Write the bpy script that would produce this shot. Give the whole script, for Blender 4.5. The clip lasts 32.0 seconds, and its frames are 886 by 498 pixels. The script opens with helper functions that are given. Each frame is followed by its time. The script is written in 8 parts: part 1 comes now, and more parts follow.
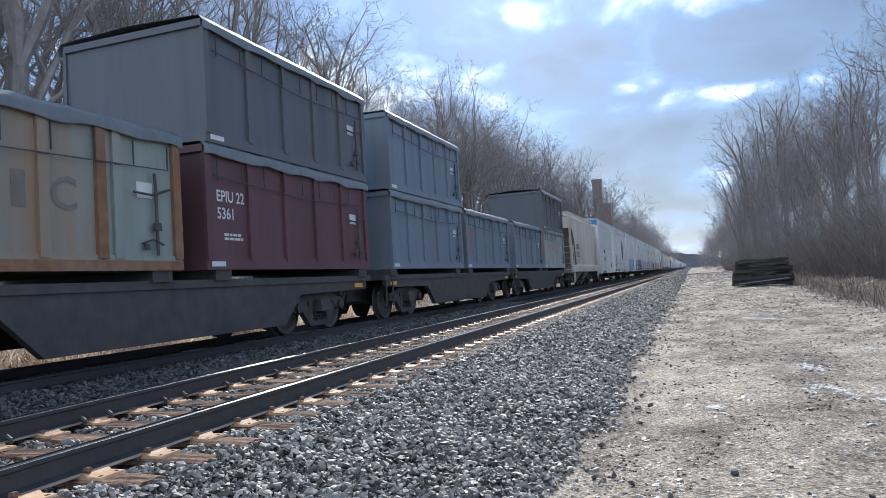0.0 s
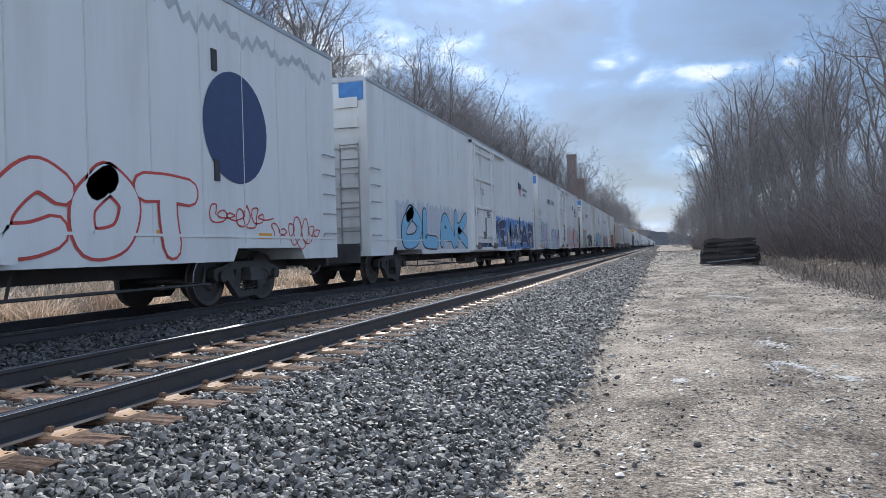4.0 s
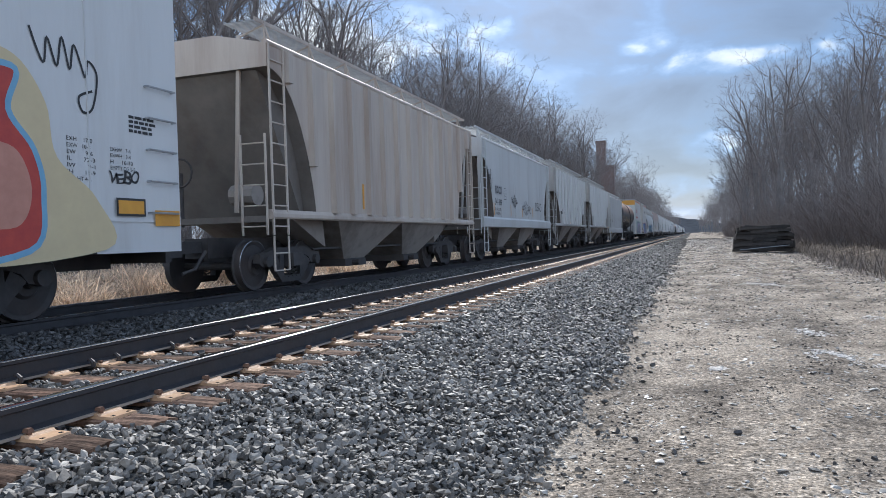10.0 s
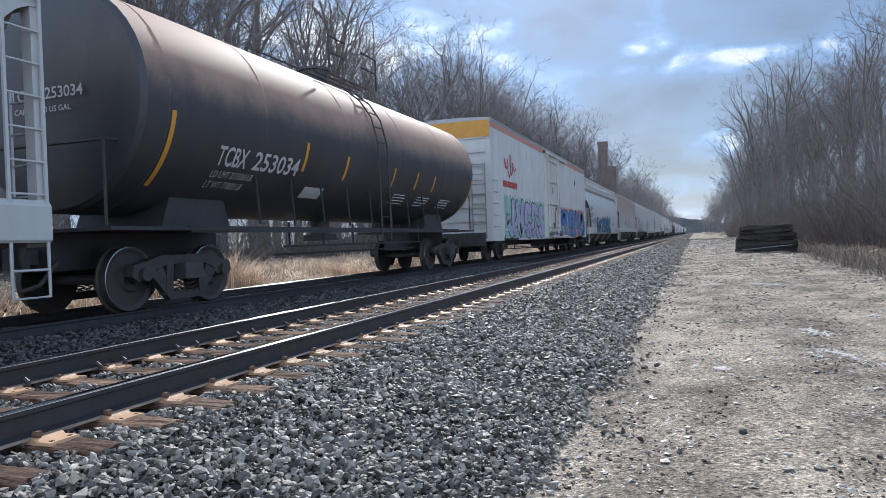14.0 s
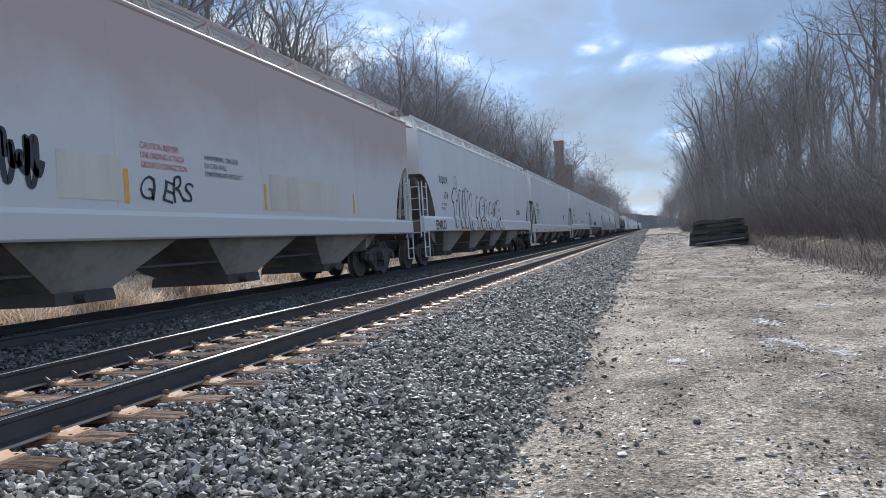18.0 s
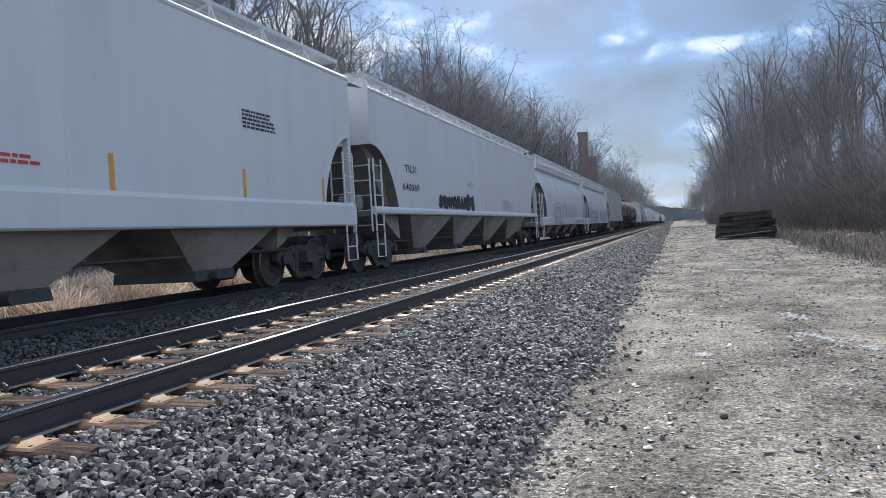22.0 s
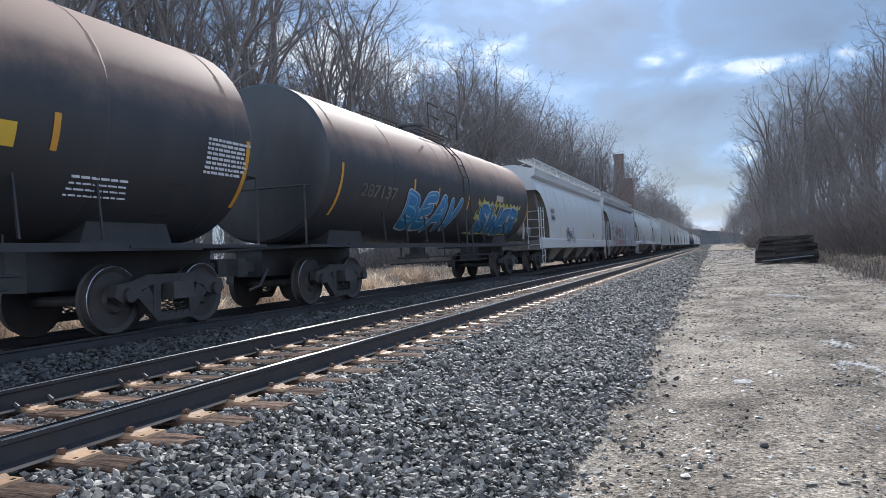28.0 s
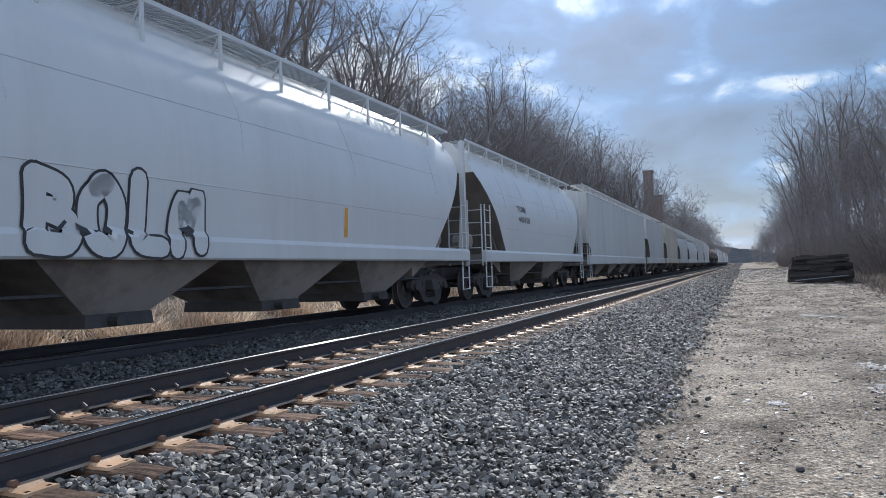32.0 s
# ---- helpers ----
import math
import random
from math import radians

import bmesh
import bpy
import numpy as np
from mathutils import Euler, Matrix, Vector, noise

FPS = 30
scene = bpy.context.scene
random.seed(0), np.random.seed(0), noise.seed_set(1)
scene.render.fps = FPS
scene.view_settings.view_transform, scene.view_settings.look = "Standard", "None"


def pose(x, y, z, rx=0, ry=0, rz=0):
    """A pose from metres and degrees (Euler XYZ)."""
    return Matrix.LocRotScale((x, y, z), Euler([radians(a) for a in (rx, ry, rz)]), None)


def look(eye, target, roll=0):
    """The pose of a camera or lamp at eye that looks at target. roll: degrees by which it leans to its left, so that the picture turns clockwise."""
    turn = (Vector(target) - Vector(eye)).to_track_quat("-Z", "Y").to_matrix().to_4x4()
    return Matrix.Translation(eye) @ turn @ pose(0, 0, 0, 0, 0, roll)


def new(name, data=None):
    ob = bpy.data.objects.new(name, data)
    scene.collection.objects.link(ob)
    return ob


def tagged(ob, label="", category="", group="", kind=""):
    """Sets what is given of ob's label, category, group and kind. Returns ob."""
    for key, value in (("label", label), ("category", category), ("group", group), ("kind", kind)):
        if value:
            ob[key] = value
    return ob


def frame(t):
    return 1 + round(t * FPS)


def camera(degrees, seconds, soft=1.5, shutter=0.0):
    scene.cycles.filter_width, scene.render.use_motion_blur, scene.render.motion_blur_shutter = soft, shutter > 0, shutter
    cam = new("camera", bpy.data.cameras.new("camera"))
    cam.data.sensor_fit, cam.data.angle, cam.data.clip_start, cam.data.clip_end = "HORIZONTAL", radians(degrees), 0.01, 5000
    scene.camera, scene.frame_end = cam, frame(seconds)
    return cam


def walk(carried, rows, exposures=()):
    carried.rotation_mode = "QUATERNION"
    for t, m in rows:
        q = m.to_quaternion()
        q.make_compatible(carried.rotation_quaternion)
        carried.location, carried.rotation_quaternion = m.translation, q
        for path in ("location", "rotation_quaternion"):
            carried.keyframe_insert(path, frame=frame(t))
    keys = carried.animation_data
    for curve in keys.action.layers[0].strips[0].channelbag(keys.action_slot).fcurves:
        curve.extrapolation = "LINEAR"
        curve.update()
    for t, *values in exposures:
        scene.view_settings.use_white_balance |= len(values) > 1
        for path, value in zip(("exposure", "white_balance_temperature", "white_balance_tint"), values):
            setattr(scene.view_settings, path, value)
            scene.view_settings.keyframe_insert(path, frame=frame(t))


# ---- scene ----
cam = camera(64.0, 32.0, 0.75)
PATH = [
    (0.0, 0.060, 0.010, 0.862, 92.66, 3.45, 19.39),
    (0.5, 0.065, 0.023, 0.865, 91.78, 2.96, 17.95),
    (1.0, 0.054, 0.029, 0.861, 91.13, 2.58, 16.98),
    (1.5, 0.046, 0.036, 0.852, 90.64, 2.47, 16.29),
    (2.0, 0.048, 0.045, 0.854, 90.28, 2.48, 15.73),
    (2.5, 0.044, 0.053, 0.848, 90.11, 2.51, 15.37),
    (3.0, 0.047, 0.050, 0.843, 90.02, 2.38, 15.77),
    (3.5, 0.038, 0.045, 0.841, 90.07, 2.08, 17.17),
    (5.5, 0.031, 0.034, 0.835, 90.46, 0.67, 16.22),
    (6.0, 0.038, 0.027, 0.836, 90.70, 0.73, 16.08),
    (6.5, 0.010, 0.017, 0.843, 91.35, 0.59, 17.48),
    (7.0, -0.017, 0.007, 0.841, 91.79, 0.39, 19.61),
    (7.5, -0.030, -0.005, 0.844, 91.54, 0.54, 21.08),
    (8.0, -0.026, 0.002, 0.838, 90.76, 1.04, 21.35),
    (8.5, -0.034, 0.010, 0.833, 90.10, 1.53, 20.83),
    (9.0, -0.037, 0.012, 0.831, 89.65, 1.81, 20.22),
    (9.5, -0.036, 0.017, 0.827, 89.39, 1.79, 19.65),
    (10.0, -0.040, 0.013, 0.829, 89.24, 1.75, 19.36),
    (10.5, -0.036, 0.008, 0.829, 89.12, 1.90, 19.37),
    (11.0, -0.037, 0.009, 0.829, 89.09, 2.03, 19.53),
    (11.5, -0.046, 0.004, 0.828, 89.24, 2.18, 20.07),
    (12.0, -0.052, -0.011, 0.830, 89.60, 2.23, 21.02),
    (12.5, -0.059, -0.023, 0.828, 89.70, 1.98, 21.44),
    (13.0, -0.063, -0.009, 0.822, 89.56, 1.68, 20.93),
    (13.5, -0.056, -0.008, 0.825, 89.33, 1.71, 20.13),
    (14.0, -0.049, -0.013, 0.828, 89.40, 2.12, 19.54),
    (14.5, -0.041, -0.013, 0.831, 89.51, 2.51, 18.93),
    (16.5, -0.030, -0.000, 0.827, 89.14, 3.50, 17.19),
    (17.0, -0.025, -0.004, 0.827, 89.33, 3.67, 16.81),
    (17.5, -0.017, -0.003, 0.831, 89.44, 3.69, 16.49),
    (18.0, -0.009, -0.005, 0.827, 89.37, 3.65, 16.33),
    (18.5, -0.007, -0.008, 0.825, 89.08, 3.46, 16.39),
    (19.0, -0.002, -0.008, 0.826, 88.92, 3.63, 16.82),
    (19.5, -0.003, -0.007, 0.830, 89.30, 3.87, 17.58),
    (20.0, -0.014, 0.008, 0.854, 90.05, 3.66, 18.68),
    (20.5, -0.038, -0.003, 0.841, 90.53, 3.17, 19.74),
    (21.0, -0.040, -0.007, 0.833, 90.05, 2.95, 20.09),
    (21.5, -0.037, -0.003, 0.830, 89.25, 3.14, 19.27),
    (22.0, -0.029, -0.004, 0.827, 88.81, 3.43, 18.16),
    (22.5, -0.032, -0.010, 0.828, 88.85, 3.63, 17.66),
    (23.0, -0.033, -0.025, 0.833, 89.17, 3.64, 17.95),
    (23.5, -0.032, -0.025, 0.833, 89.42, 3.37, 18.47),
    (24.0, -0.039, -0.026, 0.834, 89.59, 3.20, 18.89),
    (24.5, -0.042, -0.015, 0.831, 89.81, 3.27, 19.19),
    (26.5, -0.027, -0.025, 0.841, 90.55, 2.85, 19.94),
    (27.0, -0.032, -0.037, 0.837, 90.51, 2.63, 20.39),
    (27.5, -0.036, -0.031, 0.835, 90.43, 2.62, 20.83),
    (28.0, -0.036, -0.039, 0.836, 90.61, 2.72, 20.89),
    (28.5, -0.020, -0.042, 0.841, 90.83, 2.86, 20.86),
    (29.0, -0.022, -0.043, 0.841, 91.01, 2.96, 20.90),
    (29.5, -0.025, -0.041, 0.840, 91.18, 3.04, 21.06),
    (30.0, -0.024, -0.040, 0.844, 91.32, 2.87, 21.22),
    (30.5, -0.028, -0.045, 0.837, 91.52, 2.38, 21.31),
    (31.0, -0.027, -0.050, 0.835, 91.69, 1.94, 21.43),
    (31.5, -0.036, -0.056, 0.836, 91.74, 1.88, 21.68),
    (32.0, -0.059, -0.053, 0.838, 91.89, 1.96, 23.04),
]
EXPOSURES = [(0.0, 0.58, 5900, 8), (4.0, 0.38, 5900, 8), (7.0, 0.25, 5900, 8), (12.0, 0.40, 5900, 8), (18.0, 0.38, 5900, 8), (21.0, 0.26, 5900, 8), (24.0, 0.38, 5900, 8), (29.0, 0.30, 5900, 8), (32.0, 0.18, 5900, 8)]
walk(cam, [(t, pose(*row)) for t, *row in PATH], EXPOSURES)

# ---- world, sun, exposure ----
SUN = Vector((-0.19, 0.836, 0.515)).normalized()
world = bpy.data.worlds.new("sky")
scene.world = world
world.use_nodes = True
wn, wl = world.node_tree.nodes, world.node_tree.links
wn.clear()


def wnode(kind, operation=""):
    n = wn.new(kind)
    if operation:
        n.operation = operation
    return n


def wmath(op, a, b=None, clamp=False):
    n = wnode("ShaderNodeMath", op)
    n.use_clamp = clamp
    for i, v in enumerate((a, b)):
        if v is None:
            continue
        if isinstance(v, (int, float)):
            n.inputs[i].default_value = v
        else:
            wl.new(v, n.inputs[i])
    return n.outputs[0]


sky = wnode("ShaderNodeTexSky")
sky.sky_type, sky.sun_disc = "NISHITA", False
sky.sun_elevation = math.asin(SUN.z)
sky.sun_rotation = math.atan2(SUN.x, SUN.y)
sky.air_density, sky.dust_density = 1.0, 0.6
coord = wnode("ShaderNodeTexCoord")
sep = wnode("ShaderNodeSeparateXYZ")
wl.new(coord.outputs["Generated"], sep.inputs[0])
lift = wmath("ADD", wmath("MAXIMUM", sep.outputs[2], 0.0), 0.34)
comb = wnode("ShaderNodeCombineXYZ")
wl.new(wmath("DIVIDE", sep.outputs[0], lift), comb.inputs[0])
wl.new(wmath("DIVIDE", sep.outputs[1], lift), comb.inputs[1])
cloud = wnode("ShaderNodeTexNoise")
cloud.inputs["Scale"].default_value, cloud.inputs["Detail"].default_value, cloud.inputs["Roughness"].default_value = 2.3, 6.0, 0.54
cloud.inputs["Distortion"].default_value = 0.4
wl.new(comb.outputs[0], cloud.inputs["Vector"])
tone = wnode("ShaderNodeValToRGB")
e = tone.color_ramp.elements
e[0].position, e[0].color = 0.34, (0.15, 0.215, 0.345, 1)
e[1].position, e[1].color = 0.45, (0.21, 0.31, 0.49, 1)
for p, c in ((0.51, (0.205, 0.345, 0.59, 1)), (0.545, (0.255, 0.43, 0.73, 1)), (0.58, (0.43, 0.60, 0.88, 1)), (0.61, (0.80, 0.88, 0.99, 1)), (0.72, (1.35, 1.34, 1.31, 1))):
    el = tone.color_ramp.elements.new(p)
    el.color = c
# thin places in the cloud: direction, breadth, height, strength
GAPS = [((-0.25, 0.932, 0.262), 0.07, 0.03, 0.08), ((0.022, 0.977, 0.212), 0.090, 0.018, 0.16), ((0.105, 0.97, 0.222), 0.075, 0.013, 0.085), ((-0.035, 0.958, 0.283), 0.022, 0.05, 0.06),
        ((0.030, 0.993, 0.112), 0.055, 0.022, 0.14), ((-0.008, 0.998, 0.062), 0.09, 0.015, 0.16), ((0.0, 1.0, 0.030), 0.12, 0.016, 0.04), ((0.175, 0.959, 0.226), 0.06, 0.028, 0.11),
        ((-0.067, 0.968, 0.241), 0.020, 0.007, 0.06), ((-0.09, 0.938, 0.350), 0.15, 0.028, 0.085), ((0.07, 0.944, 0.330), 0.07, 0.016, 0.08), ((-0.40, 0.87, 0.286), 0.14, 0.05, 0.09), ((-0.58, 0.76, 0.28), 0.16, 0.06, 0.09)]
DULL = [((-0.16, 0.948, 0.262), 0.10, 0.06, 0.02), ((0.11, 0.963, 0.25), 0.10, 0.018, 0.04), ((-0.04, 0.985, 0.160), 0.22, 0.05, 0.085), ((-0.02, 0.995, 0.090), 0.10, 0.010, 0.04)]
amount = wmath("ADD", wmath("MULTIPLY", wmath("SUBTRACT", cloud.outputs["Fac"], 0.5), 0.80), 0.475)
fine = wnode("ShaderNodeTexNoise")
fine.inputs["Scale"].default_value, fine.inputs["Detail"].default_value = 16.0, 5.0
wl.new(coord.outputs["Generated"], fine.inputs["Vector"])
for sign, spots in ((1, GAPS), (-1, DULL)):
    for (gx_, gy_, gz_), wide_, high_, power_ in spots:
        off = wnode("ShaderNodeVectorMath", "SUBTRACT")
        wl.new(coord.outputs["Generated"], off.inputs[0])
        off.inputs[1].default_value = (gx_, gy_, gz_)
        mul = wnode("ShaderNodeVectorMath", "MULTIPLY")
        wl.new(off.outputs[0], mul.inputs[0])
        mul.inputs[1].default_value = (1 / wide_, 0.6 / wide_, 1 / high_)
        size_ = wnode("ShaderNodeVectorMath", "LENGTH")
        wl.new(mul.outputs[0], size_.inputs[0])
        ragged = wmath("ADD", size_.outputs["Value"], wmath("MULTIPLY", wmath("SUBTRACT", fine.outputs["Fac"], 0.5), 2.6))
        fall = wnode("ShaderNodeMapRange")
        fall.interpolation_type = "SMOOTHSTEP"
        fall.inputs["From Min"].default_value, fall.inputs["From Max"].default_value = 1.4, 0.35
        fall.inputs["To Max"].default_value = sign * power_
        wl.new(ragged, fall.inputs["Value"])
        amount = wmath("ADD", amount, fall.outputs[0])
wl.new(amount, tone.inputs[0])
# the veil of thin cloud is brighter round the sun
toward = wnode("ShaderNodeVectorMath", "DOT_PRODUCT")
toward.inputs[1].default_value = SUN
wl.new(coord.outputs["Generated"], toward.inputs[0])
glow = wmath("POWER", wmath("MAXIMUM", toward.outputs["Value"], 0.0), 14.0)
# clouds seen from their lit side, away from the sun, are brighter than those against the light
lit = wmath("POWER", wmath("MULTIPLY", wmath("SUBTRACT", 1.0, toward.outputs["Value"]), 0.5), 1.0)
gain = wmath("ADD", wmath("MULTIPLY", glow, 0.7), wmath("ADD", wmath("MULTIPLY", lit, 2.9), 0.36))
low = wmath("POWER", wmath("SUBTRACT", 1.0, wmath("MAXIMUM", sep.outputs[2], 0.0), True), 8.0)
gain = wmath("ADD", gain, wmath("MULTIPLY", low, 0.30))
veil = wnode("ShaderNodeMix")
veil.data_type, veil.blend_type = "RGBA", "MULTIPLY"
veil.inputs["Factor"].default_value = 1.0
# clouds lit from the front are white, not blue
pale = wnode("ShaderNodeMix")
pale.data_type = "RGBA"
wl.new(wmath("MULTIPLY", lit, 1.0, True), pale.inputs["Factor"])
wl.new(tone.outputs[0], pale.inputs["A"])
pale.inputs["B"].default_value = (0.385, 0.40, 0.425, 1)
wl.new(pale.outputs["Result"], veil.inputs["A"])
wl.new(gain, veil.inputs["B"])
bg_sky, bg_cloud = wnode("ShaderNodeBackground"), wnode("ShaderNodeBackground")
wl.new(sky.outputs[0], bg_sky.inputs[0])
bg_sky.inputs[1].default_value = 0.10
wl.new(veil.outputs["Result"], bg_cloud.inputs[0])
bg_cloud.inputs[1].default_value = 1.0
mixs = wnode("ShaderNodeMixShader")
mixs.inputs[0].default_value = 0.8
wl.new(bg_sky.outputs[0], mixs.inputs[1])
wl.new(bg_cloud.outputs[0], mixs.inputs[2])
wout = wnode("ShaderNodeOutputWorld")
wl.new(mixs.outputs[0], wout.inputs[0])

lamp = bpy.data.lights.new("sun", "SUN")
lamp.energy, lamp.angle, lamp.color = 4.0, radians(0.6), (1.0, 0.93, 0.84)
sun = new("sun", lamp)
sun.matrix_world = look((0, 0, 60), Vector((0, 0, 60)) - SUN)


# ---- materials ----
def mat(name, c1, c2=None, scale=3.0, rough=0.6, metal=0.0, bump=0.0, bscale=None, stain=None, sscale=0.7, samount=0.5, stretch=(1, 1, 1), vary=0.0, rough2=None, island=0.0, speck=None, thin=0.0, gloss=0.5, lumps=0.0, chips=0.0, spos=(0.46, 0.74)):
    m = bpy.data.materials.new(name)
    m.use_nodes = True
    nt = m.node_tree
    ns, ln = nt.nodes, nt.links
    b = ns["Principled BSDF"]
    b.inputs["Roughness"].default_value, b.inputs["Metallic"].default_value = rough, metal
    b.inputs["Specular IOR Level"].default_value = gloss
    tc = ns.new("ShaderNodeTexCoord")
    mp = ns.new("ShaderNodeMapping")
    mp.inputs["Scale"].default_value = stretch
    ln.new(tc.outputs["Object"], mp.inputs[0])
    n1 = ns.new("ShaderNodeTexNoise")
    n1.inputs["Scale"].default_value, n1.inputs["Detail"].default_value, n1.inputs["Roughness"].default_value = scale, 6, 0.65
    ln.new(mp.outputs[0], n1.inputs["Vector"])
    r = ns.new("ShaderNodeValToRGB")
    r.color_ramp.elements[0].position, r.color_ramp.elements[1].position = 0.34, 0.68
    r.color_ramp.elements[0].color = (*c1, 1)
    r.color_ramp.elements[1].color = (*(c2 or c1), 1)
    ln.new(n1.outputs["Fac"], r.inputs[0])
    out = r.outputs[0]
    if stain:
        n2 = ns.new("ShaderNodeTexNoise")
        n2.inputs["Scale"].default_value, n2.inputs["Detail"].default_value, n2.inputs["Roughness"].default_value = sscale, 7, 0.7
        ln.new(mp.outputs[0], n2.inputs["Vector"])
        r2 = ns.new("ShaderNodeValToRGB")
        r2.color_ramp.elements[0].position, r2.color_ramp.elements[1].position = spos
        r2.color_ramp.elements[0].color, r2.color_ramp.elements[1].color = (0, 0, 0, 1), (samount,) * 3 + (1,)
        ln.new(n2.outputs["Fac"], r2.inputs[0])
        mx = ns.new("ShaderNodeMix")
        mx.data_type = "RGBA"
        ln.new(r2.outputs[0], mx.inputs["Factor"])
        ln.new(out, mx.inputs["A"])
        mx.inputs["B"].default_value = (*stain, 1)
        out = mx.outputs["Result"]
    if speck:
        n4 = ns.new("ShaderNodeTexNoise")
        n4.inputs["Scale"].default_value, n4.inputs["Detail"].default_value, n4.inputs["Roughness"].default_value = speck[0], 3, 0.7
        ln.new(tc.outputs["Object"], n4.inputs["Vector"])
        mr = ns.new("ShaderNodeMapRange")
        mr.inputs["From Min"].default_value, mr.inputs["From Max"].default_value = 0.36, 0.62
        mr.inputs["To Min"].default_value, mr.inputs["To Max"].default_value = 1 - speck[1], 1 + speck[1]
        ln.new(n4.outputs["Fac"], mr.inputs["Value"])
        mv = ns.new("ShaderNodeMix")
        mv.data_type, mv.blend_type = "RGBA", "MULTIPLY"
        mv.inputs["Factor"].default_value = 1
        ln.new(out, mv.inputs["A"])
        ln.new(mr.outputs[0], mv.inputs["B"])
        out = mv.outputs["Result"]
    if chips:
        # small chips, each of its own tone
        for size, cut, lo, hi in ((52.0, 0.42, 0.35, 1.75), (24.0, 0.70, 0.30, 1.55)):
            vo = ns.new("ShaderNodeTexVoronoi")
            vo.inputs["Scale"].default_value = size
            ln.new(tc.outputs["Object"], vo.inputs["Vector"])
            sc = ns.new("ShaderNodeSeparateColor")
            ln.new(vo.outputs["Color"], sc.inputs[0])
            pick = ns.new("ShaderNodeMath")
            pick.operation = "GREATER_THAN"
            pick.inputs[1].default_value = cut
            ln.new(sc.outputs[1], pick.inputs[0])
            amt = ns.new("ShaderNodeMath")
            amt.operation = "MULTIPLY"
            amt.inputs[1].default_value = chips
            ln.new(pick.outputs[0], amt.inputs[0])
            mr = ns.new("ShaderNodeMapRange")
            mr.inputs["To Min"].default_value, mr.inputs["To Max"].default_value = lo, hi
            ln.new(sc.outputs[0], mr.inputs["Value"])
            mv = ns.new("ShaderNodeMix")
            mv.data_type, mv.blend_type = "RGBA", "MULTIPLY"
            ln.new(amt.outputs[0], mv.inputs["Factor"])
            ln.new(out, mv.inputs["A"])
            ln.new(mr.outputs[0], mv.inputs["B"])
            out = mv.outputs["Result"]
    if vary or island:
        src = ns.new("ShaderNodeObjectInfo").outputs["Random"] if vary else ns.new("ShaderNodeNewGeometry").outputs["Random Per Island"]
        amount = vary or island
        mr = ns.new("ShaderNodeMapRange")
        mr.inputs["To Min"].default_value, mr.inputs["To Max"].default_value = 1 - amount, 1 + amount
        ln.new(src, mr.inputs["Value"])
        mv = ns.new("ShaderNodeMix")
        mv.data_type, mv.blend_type = "RGBA", "MULTIPLY"
        mv.inputs["Factor"].default_value = 1
        ln.new(out, mv.inputs["A"])
        ln.new(mr.outputs[0], mv.inputs["B"])
        out = mv.outputs["Result"]
    ln.new(out, b.inputs["Base Color"])
    if rough2 is not None:
        mr = ns.new("ShaderNodeMapRange")
        mr.inputs["To Min"].default_value, mr.inputs["To Max"].default_value = rough, rough2
        ln.new(n1.outputs["Fac"], mr.inputs["Value"])
        ln.new(mr.outputs[0], b.inputs["Roughness"])
    if bump:
        n3 = ns.new("ShaderNodeTexNoise")
        n3.inputs["Scale"].default_value, n3.inputs["Detail"].default_value = bscale or scale * 4, 5
        ln.new(mp.outputs[0], n3.inputs["Vector"])
        bp = ns.new("ShaderNodeBump")
        bp.inputs["Strength"].default_value = bump
        bp.inputs["Distance"].default_value = 0.02
        ln.new(n3.outputs["Fac"], bp.inputs["Height"])
        ln.new(bp.outputs[0], b.inputs["Normal"])
        if lumps:
            n5 = ns.new("ShaderNodeTexNoise")
            n5.inputs["Scale"].default_value, n5.inputs["Detail"].default_value = 6.5, 3
            ln.new(mp.outputs[0], n5.inputs["Vector"])
            bq = ns.new("ShaderNodeBump")
            bq.inputs["Strength"].default_value, bq.inputs["Distance"].default_value = 1.0, lumps
            ln.new(n5.outputs["Fac"], bq.inputs["Height"])
            ln.new(bq.outputs[0], bp.inputs["Normal"])
    if thin:
        # light passes through thin blades
        tr = ns.new("ShaderNodeBsdfTranslucent")
        ln.new(out, tr.inputs["Color"])
        ms = ns.new("ShaderNodeMixShader")
        ms.inputs[0].default_value = thin
        ln.new(b.outputs[0], ms.inputs[1])
        ln.new(tr.outputs[0], ms.inputs[2])
        ln.new(ms.outputs[0], ns["Material Output"].inputs["Surface"])
    return m


